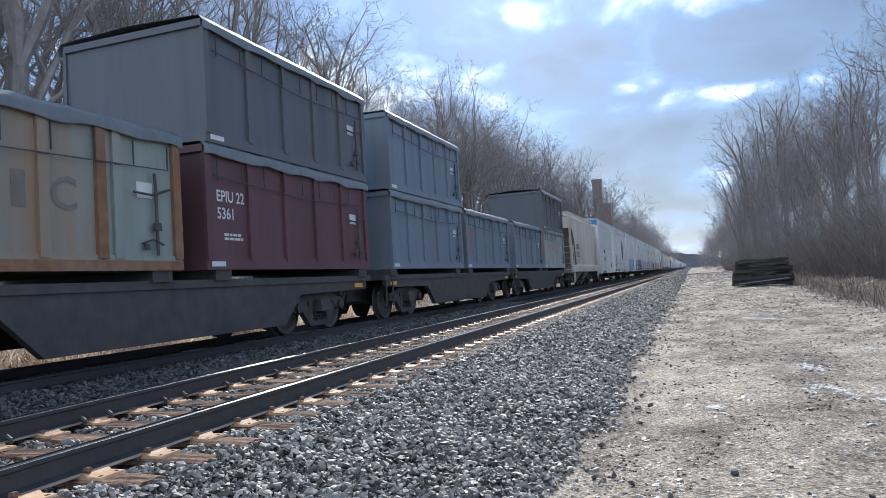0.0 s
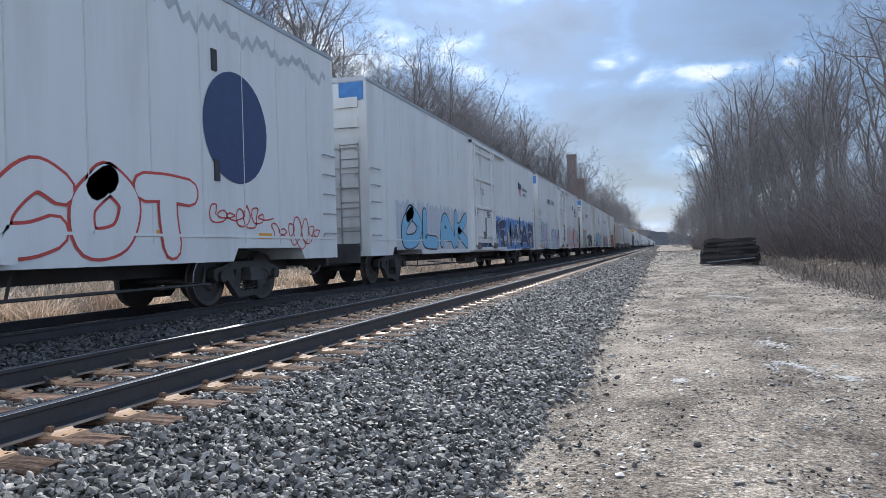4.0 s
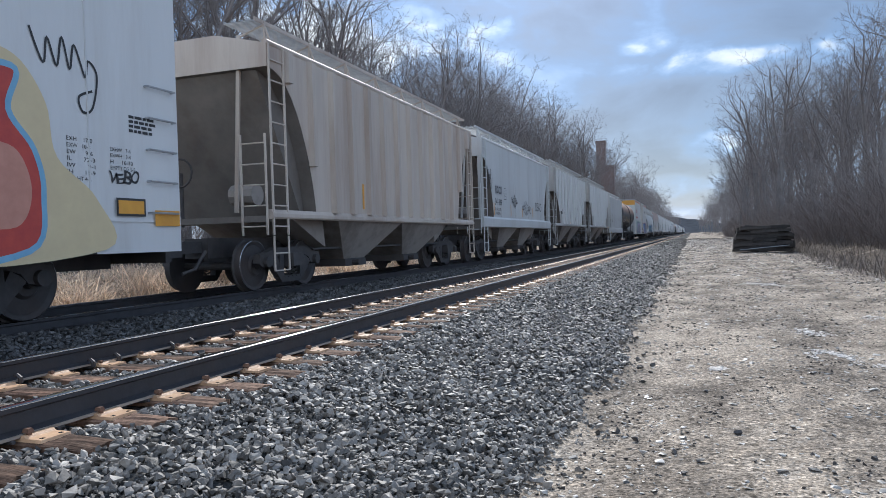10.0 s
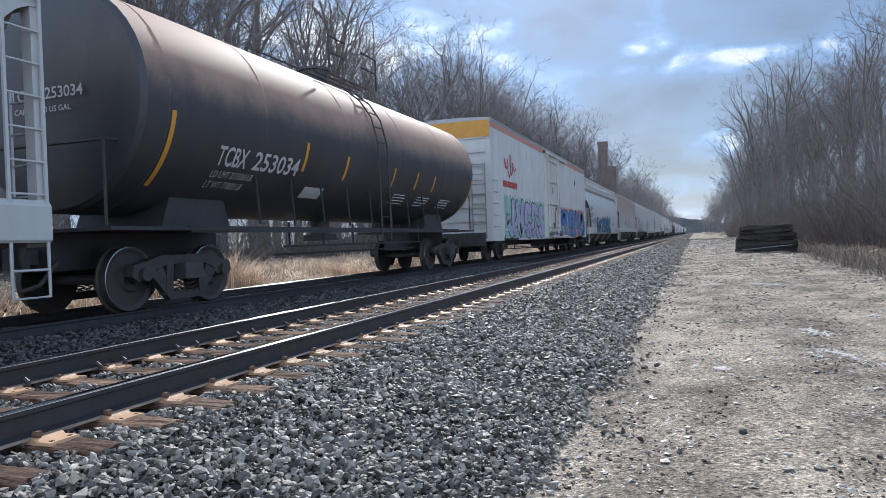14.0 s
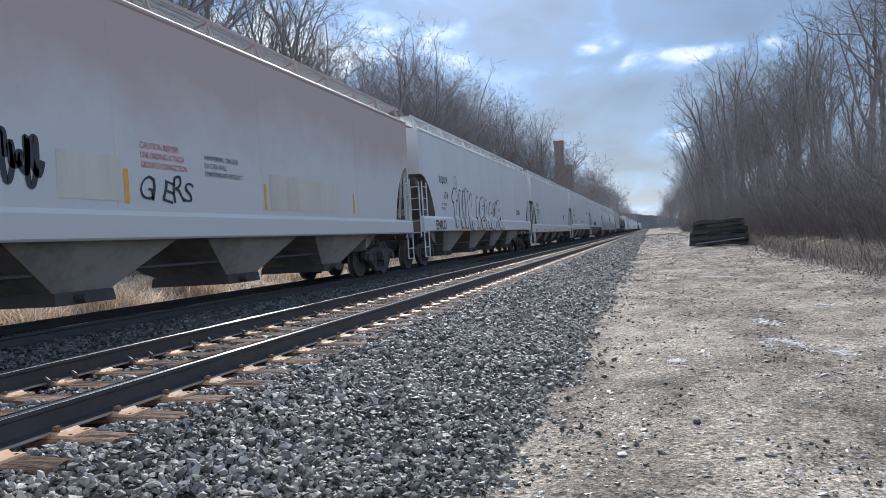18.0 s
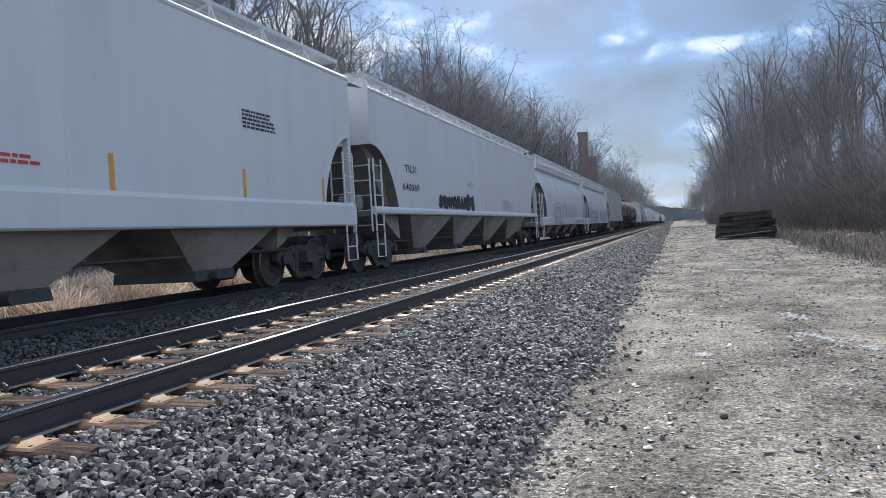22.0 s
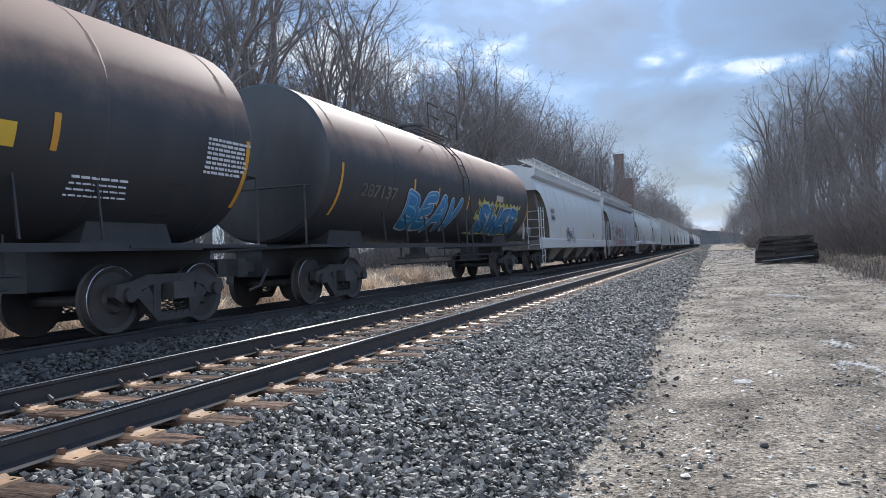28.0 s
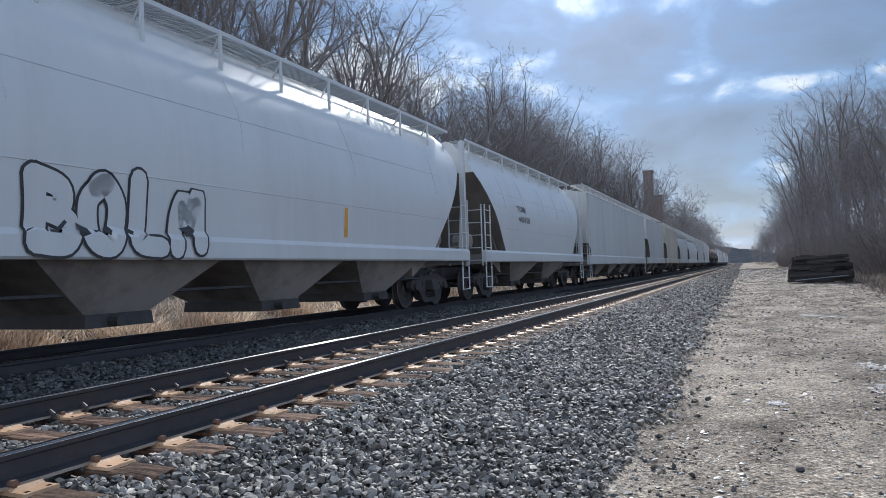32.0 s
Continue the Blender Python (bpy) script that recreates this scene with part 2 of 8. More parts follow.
STREAK = (1.0, 1.0, 0.12)
M = {
    "white": mat("white_paint", (0.66, 0.665, 0.66), (0.61, 0.615, 0.61), 1.0, 0.42, bump=0.04, stain=(0.40, 0.36, 0.32), sscale=1.4, samount=0.38, stretch=STREAK),
    "hopper": mat("pale_grey_paint", (0.55, 0.56, 0.555), (0.50, 0.51, 0.51), 0.9, 0.42, bump=0.04, stain=(0.33, 0.30, 0.27), sscale=1.2, samount=0.38, stretch=STREAK),
    "hopper_white": mat("hopper_white_paint", (0.60, 0.61, 0.61), (0.565, 0.575, 0.58), 0.8, 0.36, bump=0.03, stain=(0.40, 0.37, 0.34), sscale=1.1, samount=0.28, stretch=STREAK),
    "hopper_beige": mat("beige_paint", (0.56, 0.52, 0.44), (0.48, 0.44, 0.37), 1.0, 0.5, bump=0.05, stain=(0.27, 0.20, 0.15), sscale=1.2, samount=0.6, stretch=STREAK),
    "hopper_grey": mat("dull_grey_paint", (0.44, 0.45, 0.465), (0.38, 0.39, 0.41), 1.0, 0.45, bump=0.05, stain=(0.28, 0.26, 0.26), sscale=1.0, samount=0.5, stretch=STREAK),
    # darkened for the shaded panels of ribbed cars; also one car's own dun paint
    "hopper_dun_shade": mat("dun_shaded_grey_paint", (0.44, 0.435, 0.42), (0.37, 0.36, 0.345), 1.0, 0.5, bump=0.05, stain=(0.26, 0.23, 0.20), sscale=1.4, samount=0.6, stretch=STREAK),
    "faint_mint": mat("faint_mint_paint", (0.44, 0.56, 0.52), (0.50, 0.58, 0.55), 4, 0.5),
    "violet_ink": mat("violet_grey_spray", (0.14, 0.14, 0.21), (0.20, 0.20, 0.28), 4, 0.5),
    "peach": mat("peach_paint", (0.66, 0.46, 0.40), (0.58, 0.40, 0.35), 5, 0.5),
    "hopper_brown": mat("brown_grey_paint", (0.55, 0.485, 0.42), (0.44, 0.38, 0.33), 1.0, 0.6, bump=0.08, stain=(0.26, 0.17, 0.12), sscale=1.2, samount=0.6, stretch=STREAK),
    "slope": mat("dull_shaded_steel", (0.20, 0.18, 0.16), (0.13, 0.12, 0.11), 1.5, 0.7, bump=0.06, stain=(0.10, 0.07, 0.05), samount=0.7),
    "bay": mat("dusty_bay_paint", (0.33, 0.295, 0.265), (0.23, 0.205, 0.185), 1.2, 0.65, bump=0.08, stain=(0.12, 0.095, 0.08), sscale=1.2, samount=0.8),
    "black": mat("black_tank_paint", (0.045, 0.046, 0.052), (0.062, 0.062, 0.066), 1.2, 0.42, bump=0.05, stain=(0.11, 0.095, 0.08), sscale=0.9, samount=0.5, stretch=(1, 1, 0.4)),
    "undercar": mat("black_underframe", (0.036, 0.037, 0.041), (0.050, 0.050, 0.054), 3, 0.6, bump=0.08, stain=(0.07, 0.06, 0.054), samount=0.5, gloss=0.4),
    "steel": mat("dusty_cast_steel", (0.068, 0.064, 0.064), (0.042, 0.040, 0.043), 4, 0.65, 0.0, bump=0.2, stain=(0.11, 0.085, 0.07), samount=0.5, gloss=0.4),
    "wheel": mat("worn_wheel_steel", (0.065, 0.060, 0.060), (0.042, 0.040, 0.042), 5, 0.6, 0.0, bump=0.1, stain=(0.11, 0.072, 0.055), samount=0.5, gloss=0.4),
    "tread": mat("polished_tread", (0.55, 0.55, 0.56), (0.45, 0.45, 0.46), 8, 0.25, 1.0),
    "rail_side": mat("dark_rail_side", (0.055, 0.053, 0.058), (0.038, 0.037, 0.041), 6, 0.5, 0.2, bump=0.12, stain=(0.09, 0.062, 0.046), sscale=2, samount=0.4),
    "rail_top": mat("polished_rail_head", (0.34, 0.34, 0.35), (0.26, 0.26, 0.27), 20, 0.11, 1.0, stretch=(1, 0.02, 1), rough2=0.18),
    "tie": mat("weathered_tie_wood", (0.25, 0.15, 0.10), (0.095, 0.060, 0.044), 5, 0.85, bump=0.9, bscale=26, stain=(0.045, 0.035, 0.031), sscale=6, samount=0.7, stretch=(0.12, 1, 1), vary=0.35, gloss=0.15, speck=(22, 0.35)),
    "plate": mat("rusty_tie_plate", (0.66, 0.42, 0.25), (0.50, 0.30, 0.17), 9, 0.5, 0.0, bump=0.15, stain=(0.26, 0.14, 0.08), sscale=7, samount=0.45, vary=0.2, gloss=0.4),
    "foot": mat("dusty_sunlit_rail_foot", (0.42, 0.34, 0.27), (0.28, 0.22, 0.175), 9, 0.5, 0.0, bump=0.1, stretch=(1, 0.2, 1)),
    "stone": mat("ballast_stone", (0.32, 0.285, 0.245), (0.10, 0.094, 0.088), 6, 0.5, bump=0.2, bscale=70, island=0.75, rough2=0.75, gloss=0.4),
    "stone_shade": mat("shaded_ballast_stone", (0.12, 0.115, 0.11), (0.055, 0.055, 0.057), 6, 0.6, bump=0.2, bscale=70, island=0.6, gloss=0.3),
    # bed coloured darker than its stones, for shade in the gaps and by the train
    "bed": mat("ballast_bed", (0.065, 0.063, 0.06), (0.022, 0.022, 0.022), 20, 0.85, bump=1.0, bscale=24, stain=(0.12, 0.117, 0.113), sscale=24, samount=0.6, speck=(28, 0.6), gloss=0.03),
    "dirt": mat("packed_dirt", (0.43, 0.36, 0.285), (0.22, 0.18, 0.142), 1.8, 0.85, bump=1.0, bscale=44, stain=(0.085, 0.07, 0.058), sscale=1.1, samount=0.9, stretch=(0.8, 0.45, 1), speck=(38, 0.5), gloss=0.04, lumps=0.07, chips=0.85, spos=(0.45, 0.66)),
    "pebble": mat("stone_chip", (0.50, 0.46, 0.41), (0.20, 0.18, 0.16), 6, 0.55, bump=0.1, island=0.7, gloss=0.5),
    "white_crust": mat("thin_white_crust", (0.74, 0.68, 0.61), (0.58, 0.52, 0.46), 8, 0.9, island=0.25, gloss=0.0),
    "spike": mat("rusty_spike", (0.20, 0.11, 0.07), (0.12, 0.065, 0.045), 9, 0.7, gloss=0.3),
    "straw": mat("straw_brush", (0.80, 0.64, 0.49), (0.55, 0.42, 0.31), 2, 0.8, island=0.45, thin=0.6),
    "grass_mat": mat("matted_straw", (0.60, 0.49, 0.38), (0.36, 0.28, 0.21), 7, 0.9, bump=1.0, bscale=30, stain=(0.22, 0.165, 0.12), sscale=2.2, samount=0.6, gloss=0.02, speck=(26, 0.5), lumps=0.08),
    "door": mat("rust_streaked_door_paint", (0.64, 0.625, 0.595), (0.56, 0.545, 0.515), 1.6, 0.5, bump=0.06, stain=(0.27, 0.175, 0.115), sscale=2.6, samount=0.6, stretch=(1, 1, 0.2), spos=(0.52, 0.72)),
    "hole_shade": mat("dark_hole", (0.015, 0.013, 0.012), (0.022, 0.019, 0.017), 8, 0.9, gloss=0.1),
    "weed": mat("withered_weed", (0.17, 0.138, 0.112), (0.11, 0.09, 0.075), 2, 0.85, island=0.4),
    "grass": mat("dry_grass", (0.86, 0.73, 0.59), (0.60, 0.48, 0.37), 2, 0.75, island=0.5, thin=0.65),
    "litter": mat("leaf_litter", (0.15, 0.122, 0.10), (0.085, 0.071, 0.061), 3, 0.9, bump=1.0, bscale=9, stain=(0.24, 0.195, 0.155), sscale=2.2, samount=0.6, gloss=0.02, speck=(9, 0.6), chips=0.8, lumps=0.05),
    "bark": mat("grey_bark", (0.27, 0.25, 0.24), (0.16, 0.15, 0.142), 5, 0.9, bump=0.5, bscale=20, stretch=(1, 1, 0.3), gloss=0.15),
    "twig": mat("brown_twigs", (0.29, 0.26, 0.245), (0.19, 0.17, 0.163), 2, 0.9, gloss=0.15),
    "dark": mat("black_lettering", (0.03, 0.03, 0.033), (0.045, 0.045, 0.047), 6, 0.6),
    "pale": mat("white_lettering", (0.62, 0.62, 0.62), (0.52, 0.52, 0.53), 6, 0.55),
    "orange": mat("orange_reflector", (0.72, 0.36, 0.05), (0.62, 0.29, 0.04), 4, 0.4),
    "yellow": mat("yellow_reflector", (0.80, 0.52, 0.06), (0.70, 0.44, 0.05), 4, 0.4),
    "red": mat("red_paint", (0.50, 0.07, 0.05), (0.40, 0.05, 0.045), 5, 0.5),
    "blue": mat("blue_paint", (0.06, 0.22, 0.50), (0.05, 0.16, 0.40), 5, 0.5),
    "sky_blue": mat("pale_blue_paint", (0.22, 0.45, 0.62), (0.18, 0.38, 0.56), 5, 0.5),
    "lilac": mat("lilac_paint", (0.46, 0.42, 0.60), (0.40, 0.37, 0.53), 5, 0.5),
    "mint": mat("mint_paint", (0.30, 0.52, 0.45), (0.25, 0.45, 0.38), 5, 0.5),
    "salmon": mat("salmon_paint", (0.56, 0.27, 0.20), (0.48, 0.22, 0.16), 5, 0.5),
    "silver": mat("silver_paint", (0.48, 0.50, 0.55), (0.40, 0.42, 0.47), 5, 0.4),
    "navy": mat("navy_paint", (0.035, 0.055, 0.14), (0.03, 0.045, 0.11), 5, 0.5),
    "box_green": mat("faded_green_container", (0.26, 0.29, 0.26), (0.17, 0.20, 0.185), 1.6, 0.6, bump=0.1, stain=(0.30, 0.15, 0.07), sscale=1.0, samount=0.9, stretch=STREAK),
    "box_maroon": mat("maroon_container", (0.12, 0.05, 0.06), (0.085, 0.035, 0.042), 1.6, 0.55, bump=0.1, stain=(0.06, 0.035, 0.035), samount=0.6, stretch=STREAK),
    "box_blue": mat("blue_grey_container", (0.155, 0.20, 0.25), (0.105, 0.14, 0.185), 1.6, 0.5, bump=0.1, stain=(0.24, 0.18, 0.14), sscale=1.5, samount=0.4, stretch=STREAK),
    "box_pale": mat("pale_container", (0.33, 0.36, 0.36), (0.25, 0.28, 0.285), 1.6, 0.6, bump=0.1, stain=(0.28, 0.16, 0.10), sscale=1.3, samount=0.7, stretch=STREAK),
    "box_dark": mat("dark_container", (0.10, 0.11, 0.125), (0.07, 0.078, 0.09), 1.6, 0.55, bump=0.1, stain=(0.16, 0.13, 0.10), samount=0.5, stretch=STREAK),
    "rust": mat("rusted_steel", (0.26, 0.13, 0.065), (0.15, 0.075, 0.045), 4, 0.8, bump=0.2, stain=(0.20, 0.20, 0.17), samount=0.5),
    "tarp": mat("grey_tarpaulin", (0.16, 0.17, 0.18), (0.10, 0.11, 0.115), 3, 0.42, bump=0.6, bscale=6),
    "galv": mat("galvanised_steel", (0.42, 0.43, 0.44), (0.33, 0.34, 0.35), 5, 0.42, 0.6),
    "brick": mat("old_chimney_brick", (0.24, 0.17, 0.15), (0.16, 0.12, 0.11), 3, 0.85, bump=0.4),
    "pile": mat("creosoted_timber", (0.055, 0.047, 0.042), (0.03, 0.027, 0.025), 5, 0.75, bump=0.4, vary=0.4),
    "bramble": mat("dark_brambles", (0.24, 0.205, 0.19), (0.15, 0.13, 0.12), 2, 0.9, gloss=0.1),
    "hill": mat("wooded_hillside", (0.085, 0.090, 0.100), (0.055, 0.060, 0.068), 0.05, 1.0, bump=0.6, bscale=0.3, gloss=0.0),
}




def fade(name, low, high, z0, z1, ragged=0.5, grain=2.5):
    """Spray paint that fades from one colour to another with height."""
    m_ = mat(name, low, low, 5, 0.5)
    ns, ln = m_.node_tree.nodes, m_.node_tree.links
    tc, sx, no, ad, mr, mx = (ns.new("ShaderNode" + k) for k in ("TexCoord", "SeparateXYZ", "TexNoise", "Math", "MapRange", "Mix"))
    no.inputs["Scale"].default_value, no.inputs["Detail"].default_value, no.inputs["Roughness"].default_value = grain, 6, 0.65
    ln.new(tc.outputs["Object"], sx.inputs[0])
    ln.new(tc.outputs["Object"], no.inputs["Vector"])
    ad.operation = "MULTIPLY_ADD"
    ad.inputs[1].default_value = ragged
    ln.new(no.outputs["Fac"], ad.inputs[0])
    ln.new(sx.outputs[2], ad.inputs[2])
    mr.inputs["From Min"].default_value, mr.inputs["From Max"].default_value = z0 + ragged / 2, z1 + ragged / 2
    ln.new(ad.outputs[0], mr.inputs["Value"])
    mx.data_type = "RGBA"
    mx.inputs["A"].default_value, mx.inputs["B"].default_value = (*low, 1), (*high, 1)
    ln.new(mr.outputs[0], mx.inputs["Factor"])
    ln.new(mx.outputs["Result"], ns["Principled BSDF"].inputs["Base Color"])
    return m_


M["hopper_rust"] = fade("rust_topped_grey_paint", (0.51, 0.505, 0.49), (0.43, 0.335, 0.305), 2.5, 3.7, 2.4, 0.7)
M["fade_lilac"] = fade("lilac_to_grey_paint", (0.24, 0.27, 0.50), (0.40, 0.37, 0.38), 1.1, 1.7)
M["fade_salmon"] = fade("red_to_salmon_paint", (0.36, 0.10, 0.07), (0.50, 0.25, 0.21), 1.0, 1.8)
M["fade_blue"] = fade("deep_to_pale_blue_paint", (0.07, 0.22, 0.38), (0.20, 0.46, 0.62), 1.0, 1.9)
M["deep_blue"] = fade("teal_to_blue_paint", (0.03, 0.16, 0.24), (0.04, 0.20, 0.42), 1.2, 2.2)
M["pale_lilac"] = mat("pale_lilac_paint", (0.50, 0.46, 0.56), (0.44, 0.41, 0.51), 4, 0.5)
M["faint_blue"] = mat("faint_blue_paint", (0.38, 0.52, 0.60), (0.44, 0.55, 0.61), 4, 0.5)
M["straw_paint"] = mat("pale_yellow_paint", (0.66, 0.55, 0.33), (0.60, 0.49, 0.30), 3, 0.5)
M["lime"] = mat("lime_spray", (0.42, 0.50, 0.12), (0.55, 0.42, 0.10), 2.0, 0.5)


# black tank paint; the brown upper part is road dust and painted sun sheen
M["tank"] = mat("sunlit_dusty_tank_paint", (0.045, 0.046, 0.051), (0.062, 0.062, 0.067), 1.2, 0.45, gloss=0.4, bump=0.03, stain=(0.08, 0.068, 0.058), sscale=1.6, samount=0.35, stretch=(1, 1, 0.35))
tn, tl = M["tank"].node_tree.nodes, M["tank"].node_tree.links
t_coord, t_sep, t_noise, t_sum, t_map, t_mix = (tn.new("ShaderNode" + k) for k in ("TexCoord", "SeparateXYZ", "TexNoise", "Math", "MapRange", "Mix"))
t_noise.inputs["Scale"].default_value, t_noise.inputs["Detail"].default_value, t_noise.inputs["Roughness"].default_value = 1.3, 6, 0.7
tl.new(t_coord.outputs["Object"], t_sep.inputs[0])
tl.new(t_coord.outputs["Object"], t_noise.inputs["Vector"])
t_sum.operation = "MULTIPLY_ADD"
t_sum.inputs[1].default_value = 0.7
tl.new(t_noise.outputs["Fac"], t_sum.inputs[0])
tl.new(t_sep.outputs[2], t_sum.inputs[2])
t_map.interpolation_type = "SMOOTHSTEP"
t_map.inputs["From Min"].default_value, t_map.inputs["From Max"].default_value, t_map.inputs["To Max"].default_value = 3.25, 4.05, 0.95
tl.new(t_sum.outputs[0], t_map.inputs["Value"])
t_mix.data_type = "RGBA"
t_mix.inputs["B"].default_value = (0.46, 0.30, 0.22, 1)
t_bsdf = tn["Principled BSDF"]
tl.new(t_bsdf.inputs["Base Color"].links[0].from_socket, t_mix.inputs["A"])
tl.new(t_map.outputs[0], t_mix.inputs["Factor"])
tl.new(t_mix.outputs["Result"], t_bsdf.inputs["Base Color"])
t_rough = tn.new("ShaderNodeMapRange")
t_rough.inputs["To Min"].default_value, t_rough.inputs["To Max"].default_value = 0.5, 0.7
tl.new(t_map.outputs[0], t_rough.inputs["Value"])
tl.new(t_rough.outputs[0], t_bsdf.inputs["Roughness"])


# ---- building helpers ----
class Shape:
    """Collects boxes, tubes and sheets into one mesh."""

    def __init__(self):
        self.v, self.f = [], []

    def add(self, verts, faces):
        n = len(self.v)
        self.v += [tuple(p) for p in verts]
        self.f += [tuple(i + n for i in q) for q in faces]
        return self

    def box(self, x0, x1, y0, y1, z0, z1, taper=0.0):
        t = taper
        return self.add([(x0, y0, z0), (x1, y0, z0), (x1, y1, z0), (x0, y1, z0), (x0 + t, y0 + t, z1), (x1 - t, y0 + t, z1), (x1 - t, y1 - t, z1), (x0 + t, y1 - t, z1)],
                        [(3, 2, 1, 0), (4, 5, 6, 7), (0, 1, 5, 4), (1, 2, 6, 5), (2, 3, 7, 6), (3, 0, 4, 7)])

    def tube(self, points, radii, n=6, caps=True):
        pts = [Vector(p) for p in points]
        if isinstance(radii, (int, float)):
            radii = [radii] * len(pts)
        rings, prev = [], None
        for i, p in enumerate(pts):
            d = (pts[min(i + 1, len(pts) - 1)] - pts[max(i - 1, 0)]).normalized()
            if prev is None:
                a = d.orthogonal().normalized()
            else:
                a = (prev - d * prev.dot(d))
                a = a.normalized() if a.length > 1e-6 else d.orthogonal().normalized()
            prev = a
            b = d.cross(a)
            rings.append([p + (a * math.cos(k * math.tau / n) + b * math.sin(k * math.tau / n)) * radii[i] for k in range(n)])
        m = len(pts)
        faces = [(i * n + k, i * n + (k + 1) % n, (i + 1) * n + (k + 1) % n, (i + 1) * n + k) for i in range(m - 1) for k in range(n)]
        if caps:
            faces += [tuple(reversed(range(n))), tuple(range((m - 1) * n, m * n))]
        return self.add([v for r in rings for v in r], faces)

    def prism(self, profile, y0, y1):
        """A closed x-z outline, swept along y."""
        n = len(profile)
        verts = [(x, y0, z) for x, z in profile] + [(x, y1, z) for x, z in profile]
        return self.add(verts, [(i, (i + 1) % n, n + (i + 1) % n, n + i) for i in range(n)] + [tuple(reversed(range(n))), tuple(range(n, 2 * n))])

    def slab(self, outline, x0, x1):
        """A closed y-z outline, swept along x."""
        n = len(outline)
        verts = [(x0, y, z) for y, z in outline] + [(x1, y, z) for y, z in outline]
        return self.add(verts, [(i, (i + 1) % n, n + (i + 1) % n, n + i) for i in range(n)] + [tuple(reversed(range(n))), tuple(range(n, 2 * n))])

    def loft(self, rings, caps=True):
        n, m = len(rings[0]), len(rings)
        faces = [(i * n + k, i * n + (k + 1) % n, (i + 1) * n + (k + 1) % n, (i + 1) * n + k) for i in range(m - 1) for k in range(n)]
        if caps:
            faces += [tuple(reversed(range(n))), tuple(range((m - 1) * n, m * n))]
        return self.add([v for r in rings for v in r], faces)

    def mesh(self, name, material, smooth=False):
        me = bpy.data.meshes.new(name)
        me.from_pydata(self.v, [], self.f)
        bm = bmesh.new()
        bm.from_mesh(me)
        bmesh.ops.recalc_face_normals(bm, faces=bm.faces)
        bm.to_mesh(me)
        bm.free()
        me.materials.append(material)
        if smooth:
            me.polygons.foreach_set("use_smooth", [True] * len(me.polygons))
            me.set_sharp_from_angle(angle=radians(35))
        return me


def raw_mesh(name, verts, faces, material):
    me = bpy.data.meshes.new(name)
    me.from_pydata(verts, [], faces)
    me.materials.append(material)
    return me


def part(name, shape, material, parent, label="", at=None, smooth=False):
    """One mesh object under a thing or a part."""
    data = shape.mesh(name, material, smooth) if isinstance(shape, Shape) else shape
    ob = new(name, data)
    ob.parent = parent
    if at is not None:
        ob.matrix_basis = at
    if label:
        tagged(ob, label)
    return ob


def thing(name, m, label, category, group="", kind=""):
    ob = new(name)
    ob.empty_display_size = 0.2
    ob.matrix_basis = m
    return tagged(ob, label, category, group, kind)

# ---- the ground and the two tracks ----
XN, XT = -4.30, -8.43          # centre lines of the near and the train's track; z = 0 is the top of the rails
HALF = 0.7525
PILE = (4.6, 54.0)


def smooth_step(a, b, v):
    t = min(1.0, max(0.0, (v - a) / (b - a)))
    return t * t * (3 - 2 * t)


def ground_z(x, y):
    """Height of the ground: road, shoulder, track bed and the banks on both sides."""
    edge = -0.95 + 0.10 * math.sin(y * 0.9) + 0.07 * math.sin(y * 2.3 + 1)
    if x > edge:
        rut = 0.035 * math.sin(x * 1.9 + 0.3 * math.sin(y * 0.12)) + 0.03 * noise.noise((x * 0.7, y * 0.35, 0.3)) + 0.012 * noise.noise((x * 3, y * 3, 1.3))
        bank = 0.9 * smooth_step(7.0, 11.0, x + 0.8 * noise.noise((0.0, y * 0.12, 4.0))) + 0.25 * noise.noise((x * 0.4, y * 0.4, 8.0)) * smooth_step(6.5, 8.5, x)
        return -0.72 + rut + bank
    if x > -3.05:
        return -0.72 + 0.425 * (edge - x) / (edge + 3.05)
    if x > -10.6:
        return -0.295
    far = -0.295 - 0.525 * smooth_step(-10.6, -12.6, x)
    return far + 0.75 * smooth_step(-12.8, -15.5, x) + 0.9 * smooth_step(-16.0, -26.0, x) + 0.10 * noise.noise((x * 0.5, y * 0.5, 2.0)) * smooth_step(-12, -13, x)


def spaced(stops):
    out = []
    for a, b, step in stops:
        out += list(np.arange(a, b, step))
    return out + [stops[-1][1]]


def sheet(name, xs, ys, height, material, label="", kind="structure"):
    verts = [(x, y, height(x, y)) for y in ys for x in xs]
    n = len(xs)
    faces = [(j * n + i, j * n + i + 1, (j + 1) * n + i + 1, (j + 1) * n + i) for j in range(len(ys) - 1) for i in range(n - 1)]
    me = raw_mesh(name, verts, faces, material)
    me.polygons.foreach_set("use_smooth", [True] * len(me.polygons))
    return tagged(new(name, me), label, kind=kind)


gx = spaced([(-900, -60, 60), (-60, -24, 4), (-24, -12, 0.8), (-12, -10, 0.4), (-10, -3.2, 1.7), (-3.2, -1.2, 0.4), (-1.2, 9, 0.17), (9, 24, 1.5), (24, 900, 80)])
gy = spaced([(-900, -20, 40), (-20, 2, 2), (2, 16, 0.17), (16, 40, 0.5), (40, 120, 2), (120, 400, 14), (400, 2600, 110)])
ground = sheet("ground", gx, gy, ground_z, M["dirt"], "packed grey-brown dirt and gravel service road")

